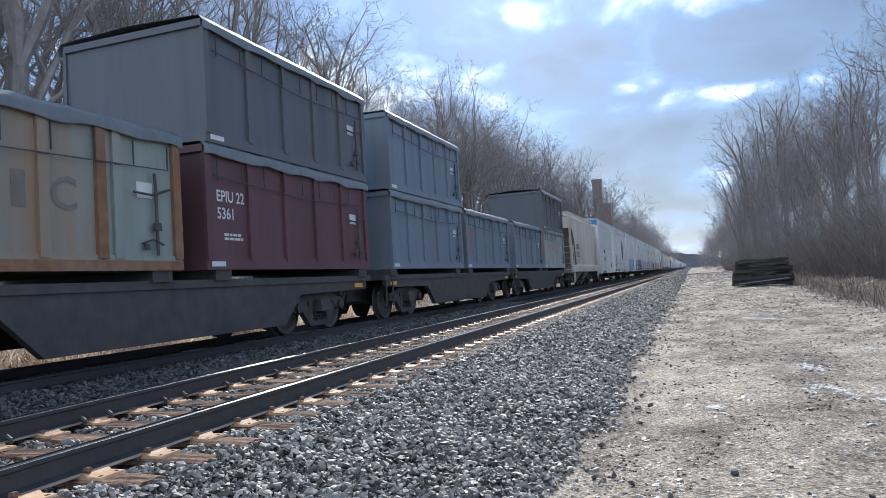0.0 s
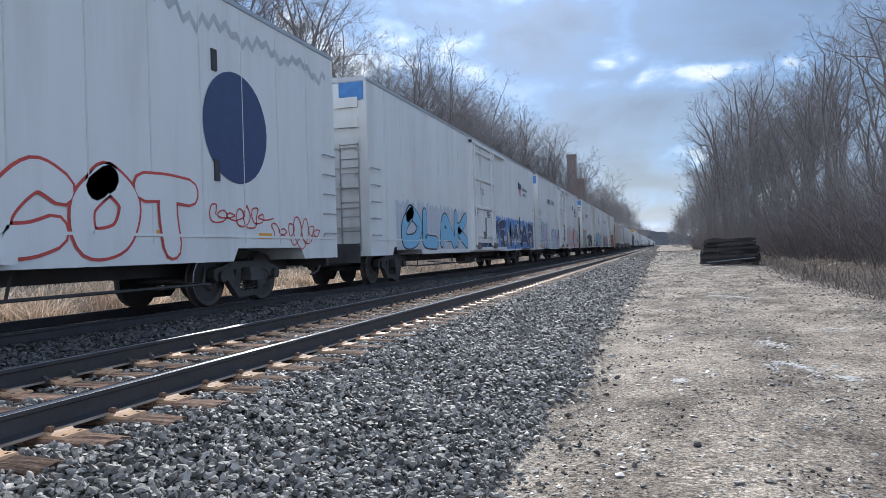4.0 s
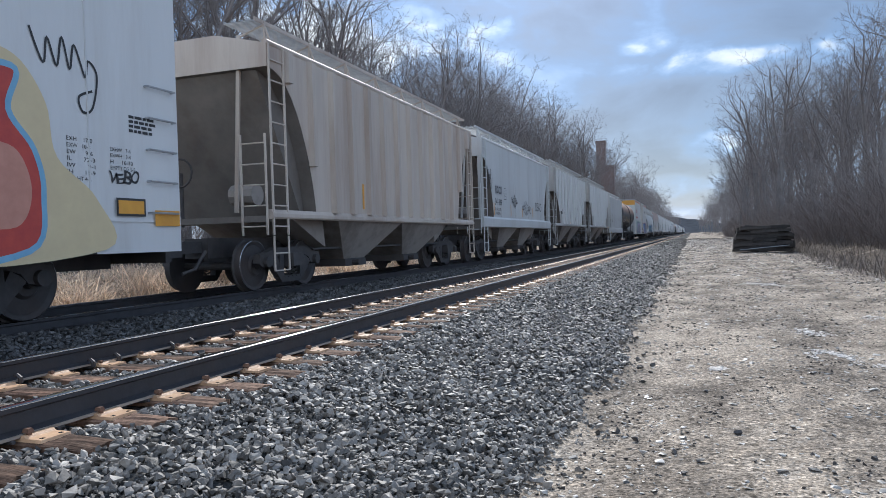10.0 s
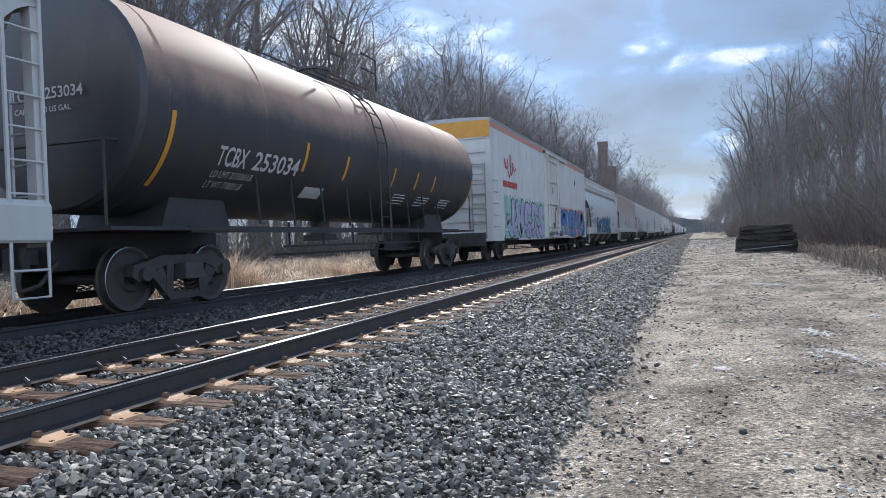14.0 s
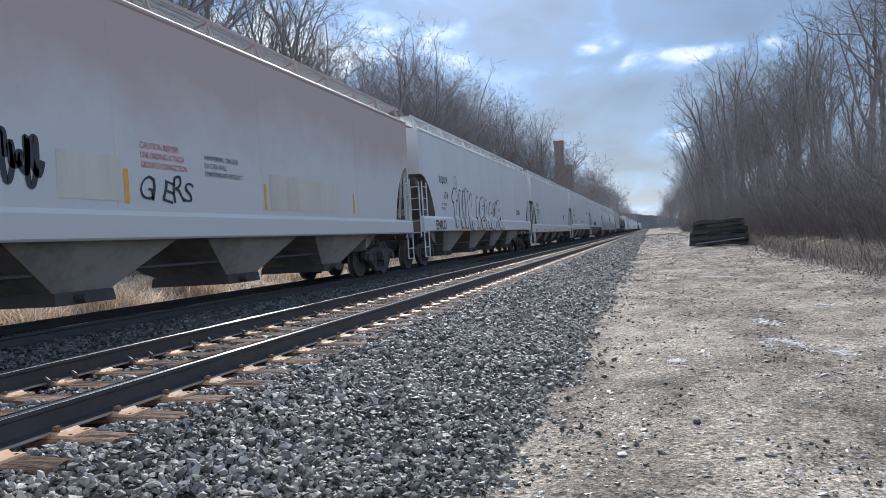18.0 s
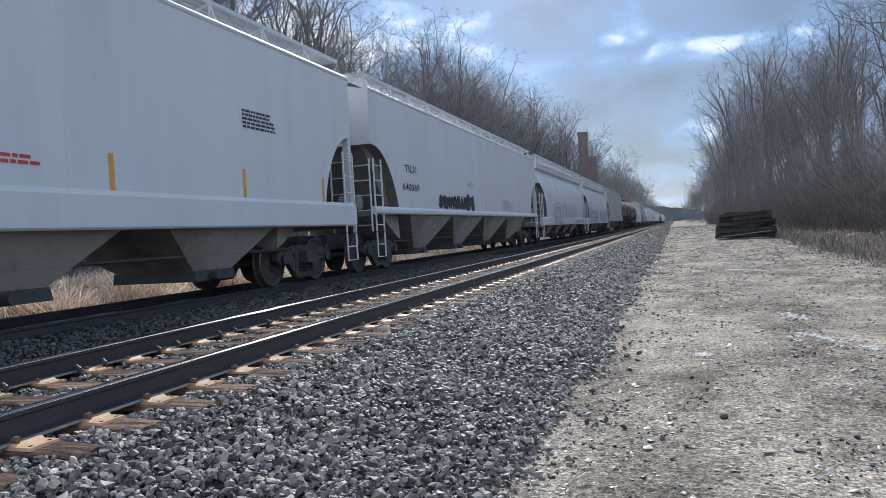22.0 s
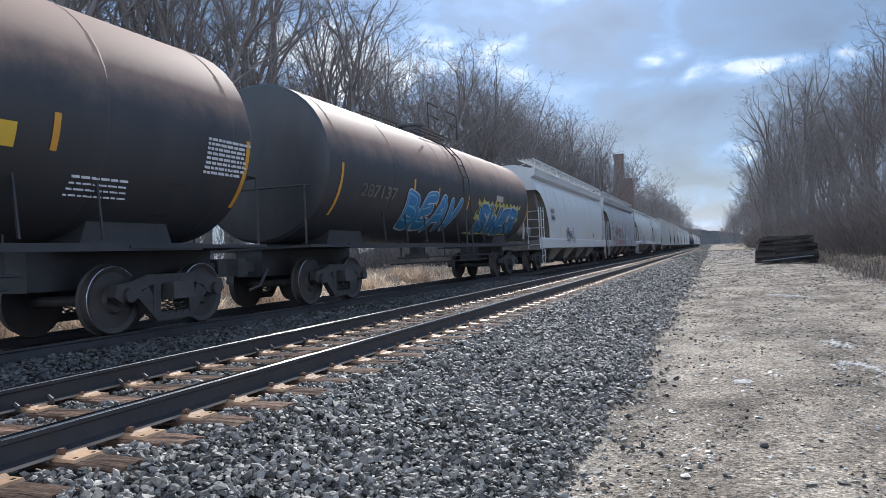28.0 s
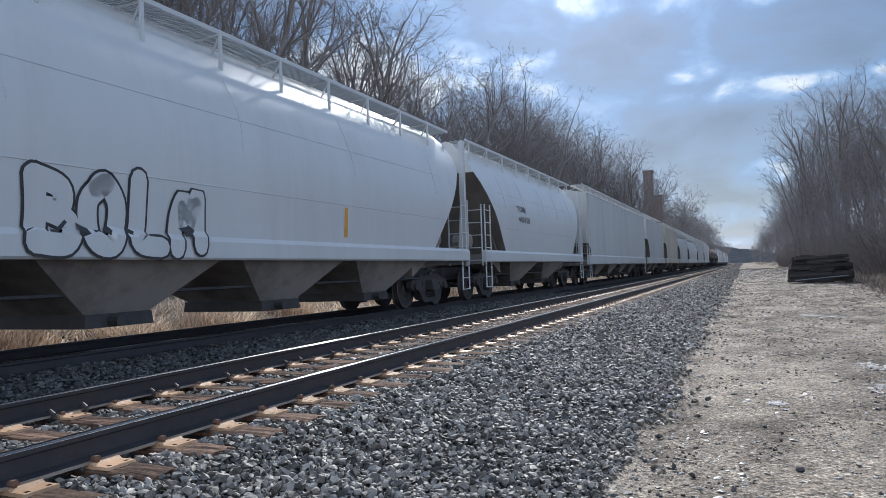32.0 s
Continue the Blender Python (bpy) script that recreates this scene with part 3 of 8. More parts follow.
# wood floors of fallen leaves on both sides
sheet("leaf_litter", spaced([(4.0, 14, 0.4), (14, 60, 6), (60, 900, 120)]), spaced([(-800, -30, 70), (-30, 10, 3), (10, 60, 0.8), (60, 420, 8), (420, 2400, 120)]),
                 lambda x, y: ground_z(x, y) + 0.03 + 0.06 * noise.noise((x * 1.3, y * 1.3, 6.0)) - 0.22 * (1 - smooth_step(4.9, 5.9, x - 1.3 * smooth_step(30, 55, y) + 0.7 * noise.noise((x, y * 0.4, 3.0)))), M["litter"], "brown leaf litter under bare trees", "stuff")
sheet("leaf_litter", spaced([(-900, -80, 120), (-80, -24, 7), (-24, -12.0, 0.8)]), spaced([(-800, -30, 70), (-30, 4, 3), (4, 60, 1.0), (60, 420, 8), (420, 2400, 120)]),
                 lambda x, y: ground_z(x, y) + 0.03 + 0.05 * noise.noise((x * 1.3, y * 1.3, 6.0)), M["litter"], "brown leaf litter behind the railway", "stuff")

sheet("grass_mat", spaced([(-19.0, -11.6, 0.3)]), spaced([(-6, 60, 0.4), (60, 150, 3)]), lambda x, y: ground_z(x, y) + 0.05 + 0.13 * noise.noise((x * 1.1, y * 1.1, 16.0)) + 0.05 * noise.noise((x * 3.5, y * 3.5, 6.0)) - 0.3 * smooth_step(-17.0, -19.0, x), M["grass_mat"], "matted straw-coloured dead grass on the bank", "stuff")

# ballast: the bed as a sheet, the near stones one by one on it


def bed_z(x, y):
    rough = 0.018 * noise.noise((x * 9, y * 9, 0.0)) if y < 20 else 0.0
    if x > -3.0:
        edge = -1.12 + 0.10 * math.sin(y * 0.9) + 0.07 * math.sin(y * 2.3 + 1) + 0.12 * noise.noise((x * 2, y * 2.1, 5.0))
        return ground_z(x, y) + 0.045 + 0.04 * smooth_step(-2.2, -3.0, x) - 0.12 * smooth_step(edge - 0.2, edge + 0.05, x) + rough
    return -0.230 + 0.060 * smooth_step(-5.7, -6.6, x) + rough - (0.62 * smooth_step(-10.5, -12.2, x))


bed = sheet("ballast_bed", spaced([(-12.4, -10.2, 0.55), (-10.2, -6.2, 0.5), (-6.2, -3.2, 0.16), (-3.2, -0.72, 0.1)]), spaced([(-60, 1, 6), (1, 20, 0.1), (20, 60, 0.6), (60, 900, 12)]), bed_z, M["bed"], "crushed-stone track ballast, darkened for shade between the stones", "structure")

rng = np.random.default_rng(5)


def stone_forms(count, flat):
    """Angular crushed-stone shapes: hulls of a few uneven points."""
    out = []
    for _ in range(count):
        bm = bmesh.new()
        scale = (1.0, rng.uniform(0.55, 0.9), rng.uniform(*flat))
        for _ in range(10):
            q = Vector(rng.normal(size=3)).normalized()
            m = max(abs(q.x), abs(q.y), abs(q.z))
            q = q * (0.6 / m + 0.35) * rng.uniform(0.9, 1.05)
            bm.verts.new((q.x * scale[0], q.y * scale[1], q.z * scale[2]))
        bmesh.ops.convex_hull(bm, input=bm.verts)
        loose = [v for v in bm.verts if not v.link_faces]
        bmesh.ops.delete(bm, geom=loose, context="VERTS")
        bmesh.ops.triangulate(bm, faces=bm.faces)
        bmesh.ops.recalc_face_normals(bm, faces=bm.faces)
        bm.verts.index_update()
        out.append((np.array([v.co[:] for v in bm.verts]), np.array([[v.index for v in f.verts] for f in bm.faces])))
        bm.free()
    return out


FORMS = stone_forms(36, (0.36, 0.72))
CHIPS = stone_forms(16, (0.12, 0.3))


def scatter(name, places, sizes, material, label, tilt=0.6, forms=FORMS):
    """Many stones in one mesh."""
    vs, fs, n = [], [], 0
    for (x, y, z), s in zip(places, sizes):
        v, f = forms[rng.integers(len(forms))]
        r = np.array(Euler((rng.normal(0, tilt), rng.normal(0, tilt), rng.uniform(0, 6.28))).to_matrix())
        vs.append(v @ r.T * s + (x, y, z))
        fs.append(f + n)
        n += len(v)
    vs, fs = np.concatenate(vs), np.concatenate(fs)
    me = bpy.data.meshes.new(name)
    me.vertices.add(len(vs))
    me.vertices.foreach_set("co", vs.ravel().astype(np.float32))
    me.loops.add(len(fs) * 3)
    me.loops.foreach_set("vertex_index", fs.ravel().astype(np.int32))
    me.polygons.add(len(fs))
    me.polygons.foreach_set("loop_start", np.arange(0, len(fs) * 3, 3, dtype=np.int32))
    me.update(calc_edges=True)
    me.polygons.foreach_set("use_smooth", [False] * len(me.polygons))
    me.materials.append(material)
    return tagged(new(name, me), label, kind="stuff")


TIE_STEP = 0.497
TIE_Y0 = 2.93


def on_tie(x, y):
    k = (y - TIE_Y0 - 0.0) / TIE_STEP
    return abs(k - round(k)) * TIE_STEP < 0.125 and -5.62 < x < -2.98


places, sizes = [], []
for y0, y1, x0, x1, dens, smin, smax in ((1.4, 6.5, -3.4, -0.3, 1500, 0.015, 0.036), (6.5, 12, -4.2, -0.3, 1050, 0.018, 0.038), (12, 24, -4.4, -0.4, 520, 0.022, 0.043), (24, 60, -3.2, -0.5, 190, 0.03, 0.058), (60, 160, -3.2, -0.6, 28, 0.05, 0.09),
                                     (2.5, 16, -5.0, -3.4, 420, 0.02, 0.04), (16, 44, -5.0, -3.4, 150, 0.026, 0.045)):
    for _ in range(int((y1 - y0) * (x1 - x0) * dens)):
        x, y = rng.uniform(x0, x1), rng.uniform(y0, y1)
        if on_tie(x, y) or abs(abs(x - XN) - HALF) < 0.09:
            continue
        edge = -1.0 + 0.10 * math.sin(y * 0.9) + 0.07 * math.sin(y * 2.3 + 1) + 0.16 * noise.noise((x * 2, y * 2.1, 5.0))
        if x > edge + rng.exponential(0.09) - 0.06:
            continue
        s = rng.uniform(smin, smax) * (1.0 if rng.random() < 0.85 else 1.35)
        z = max(bed_z(x, y), ground_z(x, y))
        z += s * rng.uniform(-0.2, 1.0)
        if x < -2.9:
            z = min(z, -0.194 - 0.3 * s)
        places.append((x, y, z))
        sizes.append(s)
ballast = scatter("ballast_stones", places, sizes, M["stone"], "loose grey angular ballast stones", 0.36)

# between the tracks the train's shade is put into a darker stone colour
places, sizes = [], []
for _ in range(17000):
    x, y = rng.uniform(-7.6, -5.1), 2.5 + 26 * rng.random() ** 1.3
    if on_tie(x, y) and x > -5.62:
        continue
    s = rng.uniform(0.02, 0.045)
    places.append((x, y, bed_z(x, y) + s * rng.uniform(0.0, 0.8)))
    sizes.append(s)
scatter("ballast_stones", places, sizes, M["stone_shade"], "ballast stones between the tracks, darkened for the train's shade", 0.45)

places, sizes = [], []
for _ in range(40000):
    y = 2.2 + 150 * rng.random() ** 2.7
    x = rng.uniform(-1.2, 7.5)
    if noise.noise((x * 0.9, y * 0.6, 17.0)) < -0.1 and rng.random() < 0.6:
        continue
    s = min(0.05, 0.006 + rng.exponential(0.0075)) * (1 + y * 0.03)
    places.append((x, y, ground_z(x, y) + s * 0.12))
    sizes.append(s)
pebbles = scatter("pebbles", places, sizes, M["pebble"], "small flat pale stone chips pressed into dirt", 0.16, CHIPS)


places, sizes = [], []
for _ in range(52000):
    y = 2.2 + 170 * rng.random() ** 2.3
    x = rng.uniform(-1.1, 8.0)
    patch_here = noise.noise((x * 0.9, y * 0.55, 7.0)) + 0.6 * noise.noise((x * 2.6, y * 1.6, 9.0))
    patch_here += 0.55 * math.exp(-((x + 0.5) / 0.45) ** 2 - ((y - 10.5) / 0.9) ** 2) + 0.5 * math.exp(-((x - 0.9) / 1.6) ** 2 - ((y - 12.6) / 0.8) ** 2) + 0.35 * smooth_step(12.5, 16, y) * (1 - smooth_step(30, 45, y))
    if patch_here < 0.12 and rng.random() < 0.93:
        continue
    s = min(0.020, 0.005 + rng.exponential(0.0055)) * (1 + y * 0.03)
    places.append((x, y, ground_z(x, y) + s * 0.15))
    sizes.append(s)
M["debris"] = mat("dark_debris", (0.085, 0.07, 0.058), (0.04, 0.034, 0.03), 6, 0.8, island=0.5)
scatter("debris", places, sizes, M["debris"], "dark bark chips, clods and coal bits on dirt", 0.25, CHIPS + FORMS)


def rock(x, y, s, turn):
    v, f = FORMS[turn % len(FORMS)]
    me = raw_mesh("rock", [tuple(p) for p in v * s], [tuple(q) for q in f], M["rock"])
    ob = new("rock", me)
    ob.matrix_basis = pose(x, y, ground_z(x, y) + s * 0.3, 12 * turn % 40, 0, 57 * turn)
    return tagged(ob, "dark fist-sized rock lying on dirt", "rock", "rocks on the road")


M["rock"] = mat("dark_rock", (0.095, 0.085, 0.08), (0.06, 0.054, 0.052), 9, 0.7, bump=0.3)
for i, (x, y, s) in enumerate(((-0.49, 5.55, 0.06), (-0.02, 5.01, 0.055), (-0.19, 6.28, 0.04), (0.25, 5.75, 0.055), (-0.12, 4.75, 0.05), (-0.2, 5.2, 0.06), (0.05, 7.2, 0.04), (1.05, 5.3, 0.045), (0.75, 4.9, 0.05), (1.7, 6.2, 0.04))):
    rock(x, y, 0.62 * s, i + 3)


def white_patch(x, y, rx, ry, count):
    """A ragged patch of thin flakes."""
    pl, sz = [], []
    for _ in range(int(1.6 * count)):
        a, q = rng.uniform(0, math.tau), rng.random() ** 0.7
        px, py = x + rx * q * math.cos(a) + rng.normal(0, rx * 0.12), y + ry * q * math.sin(a)
        if noise.noise((px * 3.1, py * 2.0, 3.0)) < -0.12:
            continue
        pl.append((px, py, ground_z(px, py) + 0.004))
        sz.append(rng.uniform(0.010, 0.034) * (1.3 - 0.6 * q) * (1 + 0.03 * y))
    scatter("frost_patch", pl, sz, M["white_crust"], "ragged patch of thin white crust on the dirt road", 0.05, CHIPS)


for p in ((0.19, 8.42, 0.10, 0.17, 80), (1.50, 9.45, 0.30, 0.55, 260), (2.0, 9.05, 0.16, 0.25, 70), (1.6, 11.75, 0.30, 0.35, 110), (1.95, 22.0, 0.75, 0.6, 300), (2.9, 14.0, 0.35, 0.3, 70)):
    white_patch(*p)

# rails and ties
RAIL = [(-0.07, -0.17), (0.07, -0.17), (0.07, -0.155), (0.012, -0.135), (0.010, -0.045), (0.036, -0.032), (0.036, -0.006), (0.030, -0.001), (-0.030, -0.001), (-0.036, -0.006), (-0.036, -0.032), (-0.010, -0.045), (-0.012, -0.135), (-0.07, -0.155)]


# the worn crown of the rail with rounded corners
HEAD = [(0.0225 + 0.014 * math.sin(radians(a)), -0.0115 + 0.014 * math.cos(radians(a))) for a in range(45, 0, -8)] + [(0.012, 0.0030), (0.0, 0.0036), (-0.012, 0.0030)] + [(-0.0225 - 0.014 * math.sin(radians(a)), -0.0115 + 0.014 * math.cos(radians(a))) for a in range(5, 46, 8)]


def tie_form(seed):
    """A weathered timber with an uneven, checked top and ragged ends."""
    r = random.Random(seed)
    nx, ny = 16, 7
    top, vs, fs = [], [], []
    groove = [r.uniform(0, 1) < 0.35 for _ in range(ny + 1)]
    for i in range(nx + 1):
        for j in range(ny + 1):
            x, y = -1.3 + 2.6 * i / nx, -0.112 + 0.224 * j / ny
            if i in (0, nx):
                x += r.uniform(-0.018, 0.018)
            z = -0.187 + r.uniform(-0.004, 0.003) - (0.007 if groove[j] and 0 < j < ny else 0) - (0.014 if j in (0, ny) else 0) - (0.008 if i in (0, nx) else 0)
            vs.append((x, y + r.uniform(-0.006, 0.006), z))
    w = ny + 1
    fs += [(i * w + j, (i + 1) * w + j, (i + 1) * w + j + 1, i * w + j + 1) for i in range(nx) for j in range(ny)]
    rim = [i * w for i in range(nx + 1)] + [nx * w + j for j in range(1, w)] + [i * w + ny for i in range(nx - 1, -1, -1)] + [j for j in range(ny - 1, 0, -1)]
    n = len(vs)
    vs += [(vs[k][0], vs[k][1], -0.36) for k in rim]
    m = len(rim)
    fs += [(rim[k], rim[(k + 1) % m], n + (k + 1) % m, n + k) for k in range(m)]
    return Shape().add(vs, fs).mesh("tie", M["tie"])


tie_meshes = [tie_form(k) for k in range(6)]
# rolled steel plate with two shoulders; near-black squares paint the shade of its corner holes
plate_shape = Shape().box(-0.225, 0.225, -0.098, 0.098, -0.190, -0.172, 0.004)
for sg in (-1, 1):
    plate_shape.add([(sg * 0.075, -0.097, -0.173), (sg * 0.075, 0.097, -0.173), (sg * 0.115, -0.097, -0.173), (sg * 0.115, 0.097, -0.173), (sg * 0.078, -0.095, -0.156), (sg * 0.078, 0.095, -0.156), (sg * 0.100, -0.095, -0.158), (sg * 0.100, 0.095, -0.158)],
                    [(4, 5, 7, 6), (0, 1, 5, 4), (2, 3, 7, 6), (0, 2, 6, 4), (1, 3, 7, 5)])
plate_mesh = plate_shape.mesh("tie_plate", M["plate"])
holes = Shape()
for sx in (-0.19, 0.19):
    for sy in (-0.06, 0.06):
        holes.box(sx - 0.011, sx + 0.011, sy - 0.011, sy + 0.011, -0.175, -0.1705)
hole_mesh = holes.mesh("spike_hole", M["hole_shade"])
spike_mesh = Shape().box(-0.011, 0.011, -0.011, 0.011, -0.175, -0.140).box(-0.030, 0.018, -0.021, 0.021, -0.146, -0.124, 0.007).mesh("spike", M["spike"])
low_spike_mesh = Shape().box(-0.011, 0.011, -0.011, 0.011, -0.175, -0.148).box(-0.026, 0.016, -0.019, 0.019, -0.152, -0.138, 0.006).mesh("spike", M["spike"])
end_shape = Shape().box(1.322, 1.325, -0.10, 0.10, -0.345, -0.205)
for a in range(9):
    for c in range(6):
        end_shape.box(1.324, 1.328, -0.094 + a * 0.021, -0.082 + a * 0.021, -0.34 + c * 0.0225, -0.327 + c * 0.0225)
end_mesh = end_shape.mesh("end_plate", M["steel"])
# spring clip hooked round the rail's foot on the gauge side
anchor_mesh = Shape().tube([(0.085, 0, -0.178), (0.0, 0, -0.186), (-0.08, 0, -0.182), (-0.108, 0.004, -0.165), (-0.112, 0.012, -0.135), (-0.088, 0.02, -0.112), (-0.062, 0.02, -0.118)], [0.012, 0.015, 0.017, 0.019, 0.019, 0.016, 0.012], 6).mesh("rail_anchor", M["steel"], True)


def track(xc, label, near):
    tr = thing("railway_track", pose(xc, 0, 0), label, "railway track", "railway tracks", "structure")
    for side in (-1, 1):
        rail = part("rail", Shape().prism([(side * HALF + x, z) for x, z in RAIL], -700, 1500), M["rail_side"], tr, "dark steel rail with a polished head")
        part("rail_head", Shape().prism([(side * HALF + x, z) for x, z in HEAD], -700, 1500), M["rail_top"], rail, "bright worn rail head", smooth=True)
        # pale strips put the sun caught by the dusty foot into its colour
        if near:
            for out in (-1, 1):
                xa, xb = side * HALF + out * 0.030, side * HALF + out * 0.0705
                part("rail_foot", Shape().prism([(min(xa, xb), -0.147 if xa < xb else -0.1535), (max(xa, xb), -0.1535 if xa < xb else -0.147), (max(xa, xb), -0.169), (min(xa, xb), -0.169)], -60, 400), M["foot"], rail, "dusty rail foot flange, paler as if catching the sun")
    rest_t, rest_p = Shape(), Shape()
    k0, k1 = -60, 800
    for k in range(k0, k1):
        y = TIE_Y0 + k * TIE_STEP
        if near and -2 <= k < 110:
            j = random.uniform(-1, 1)
            tie = part("tie", tie_meshes[k % 6], None, tr, at=pose(0.05 * j, y + 0.01 * j, 0, 0, 0, 0.8 * j))
            if k == -1:
                part("end_plate", end_mesh, None, tie, "toothed steel plate nailed on the tie's end")
            for side in (-1, 1):
                plate = part("tie_plate", plate_mesh, None, tr, at=pose(side * HALF, y + 0.01 * j, 0, 0, 0, 180 if side < 0 else 0))
                if k < 45:
                    part("spike", spike_mesh, None, plate, at=pose(0.092, -0.058, 0, 0, 0, 4 * j))
                    part("spike", low_spike_mesh, None, plate, at=pose(-0.092, 0.058, 0, 0, 0, 180))
                    part("spike_hole", hole_mesh, None, plate)
                if k < 44 and k % 2 == 0:
                    for dy in (-0.145, 0.145):
                        part("rail_anchor", anchor_mesh, None, tr, at=pose(side * HALF, y + dy, 0, 0, 0, 180 if side < 0 else 0))
        else:
            rest_t.box(-1.3, 1.3, y - 0.11, y + 0.11, -0.36, -0.188)
            for side in (-1, 1):
                rest_p.box(side * HALF - 0.22, side * HALF + 0.22, y - 0.095, y + 0.095, -0.188, -0.170)
    tagged(part("ties_beyond", rest_t, M["tie"], tr), kind="stuff")
    tagged(part("tie_plates_beyond", rest_p, M["plate"], tr), kind="stuff")
    return tr


track(XN, "empty main track on brown timber ties with rusty plates", True)
track(XT, "second track under the passing freight train", False)

# ---- stacked old ties beside the road ----
stack = thing("tie_stack", pose(PILE[0], PILE[1], 0), "black heap of old creosoted railway ties by the road", "tie stack")
beam = Shape().box(-1.3, 1.3, -0.12, 0.12, -0.09, 0.09, 0.008).mesh("timber", M["pile"])
rp = random.Random(4)
for row in range(9):
    width = 2.0 - 0.13 * max(0, row - 3) ** 1.3
    for col in range(8 - row // 3):
        for run in (-1, 1):
            part("timber", beam, None, stack, at=pose(run * 0.27 * width + rp.uniform(-0.14, 0.14), -1.0 + col * 0.27 + rp.uniform(-0.08, 0.08), -0.62 + 0.095 + row * 0.19, 0, rp.uniform(-5, 5), rp.uniform(-11, 11)))
part("timber", Shape().tube([(-1.6, -1.5, -0.50), (1.5, -1.65, -0.24)], 0.03, 6), M["galv"], stack, "pale pole lying across the heap")

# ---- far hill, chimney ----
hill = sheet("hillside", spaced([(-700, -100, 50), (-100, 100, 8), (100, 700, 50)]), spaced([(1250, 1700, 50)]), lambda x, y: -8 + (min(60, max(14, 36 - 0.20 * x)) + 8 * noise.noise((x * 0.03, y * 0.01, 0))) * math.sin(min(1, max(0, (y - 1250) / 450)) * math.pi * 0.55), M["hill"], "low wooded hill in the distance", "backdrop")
chim = thing("chimney", pose(-17.4 * 1.0, 150, 0), "tall square brick chimney beside bare trees", "chimney")
part("shaft", Shape().box(-0.95, 0.95, -0.95, 0.95, -0.5, 19.6, 0.03), M["brick"], chim)
part("cap", Shape().box(-1.02, 1.02, -1.02, 1.02, 19.6, 20.2), M["brick"], chim, "corbelled brick cap")
part("shoulder", Shape().box(-0.9, 2.6, -1.0, 1.2, -0.5, 15.0, 0.05), M["brick"], chim, "wider brick base")


# ---- bare trees ----
def grow(seed, height, spread, trunk_r, fork, leaders, kids, twig):
    """Trunk and crown of a leafless tree: the trunk parts into rising leaders, which part again and again."""
    r = random.Random(seed)
    trunk, crown = Shape(), Shape()
    pts, p = [], Vector((0, 0, -0.2))
    lean = Vector((r.uniform(-1, 1), r.uniform(-1, 1), 0)) * 0.07
    for i in range(7):
        pts.append(p.copy())
        p += (Vector((r.uniform(-0.05, 0.05), r.uniform(-0.05, 0.05), 1)) + lean) * (height * fork / 6)
    trunk.tube(pts, [trunk_r * (1.45, 1.08, 1.0, 0.95, 0.9, 0.86, 0.84)[i] for i in range(7)], 9)
    sides, steps = (6, 5, 4, 3, 3), (6, 5, 3, 2, 1)

    def limb(start, direction, length, radius, level):
        n = steps[level]
        q, d = start.copy(), direction.normalized()
        line = [q.copy()]
        wander = (0.19, 0.27, 0.30, 0.32, 0.3)[level]
        for _ in range(n):
            rise = (0.09, 0.06, 0.02, -0.02, -0.03)[level]
            d = (d + Vector((r.uniform(-1, 1), r.uniform(-1, 1), r.uniform(-0.7, 0.7))) * wander + Vector((0, 0, rise))).normalized()
            q = q + d * length / n
            line.append(q.copy())
        end = max(twig * 0.55, radius * (0.22 if level < 3 else 0.6))
        crown.tube(line, [radius + (end - radius) * k / n for k in range(n + 1)], sides[level], False)
        if level >= len(kids):
            return
        turn = r.uniform(0, math.tau)
        for c in range(kids[level]):
            u = 0.22 + 0.78 * (c + r.uniform(0.2, 1.0)) / kids[level]
            u = min(u, 0.999)
            k = int(u * n)
            base = line[k].lerp(line[k + 1], u * n - k)
            axis = (line[k + 1] - line[k]).normalized()
            turn += 2.4 + r.uniform(-0.5, 0.5)
            a = axis.orthogonal().normalized()
            out = a * math.cos(turn) + axis.cross(a) * math.sin(turn)
            open_ = r.uniform(0.6, 1.15) if level < 2 else r.uniform(0.6, 1.4)
            limb(base, axis + out * open_, length * r.uniform(0.36, 0.56) * (1.18 - 0.45 * u), max(twig * (1.9, 1.4, 1.0, 0.8)[level], radius * (1 - 0.7 * u) * 0.6), level + 1)

    top = pts[-1]
    reach = height * (1 - fork)
    for i in range(leaders):
        a = i * math.tau / leaders + r.uniform(-0.5, 0.5)
        tilt = 0.06 if i == 0 else r.uniform(0.55, 1.0) * spread / reach * 1.15
        base = top if i < 3 else pts[r.choice((4, 5))]
        limb(base, Vector((math.cos(a) * tilt, math.sin(a) * tilt, 1)), reach * (0.80 if i == 0 else r.uniform(0.66, 0.88)), trunk_r * (0.62 if i < 2 else 0.45), 0)
    return trunk, crown


def stock_of(rows, kids, twig):
    out = []
    for seed, h, spread, tr, fork, leaders in rows:
        t_, c_ = grow(seed, h, spread, tr, fork, leaders, kids, twig)
        out.append((t_.mesh("trunk", M["bark"], True), raw_mesh("crown", c_.v, c_.f, M["twig"]), h))
    return out


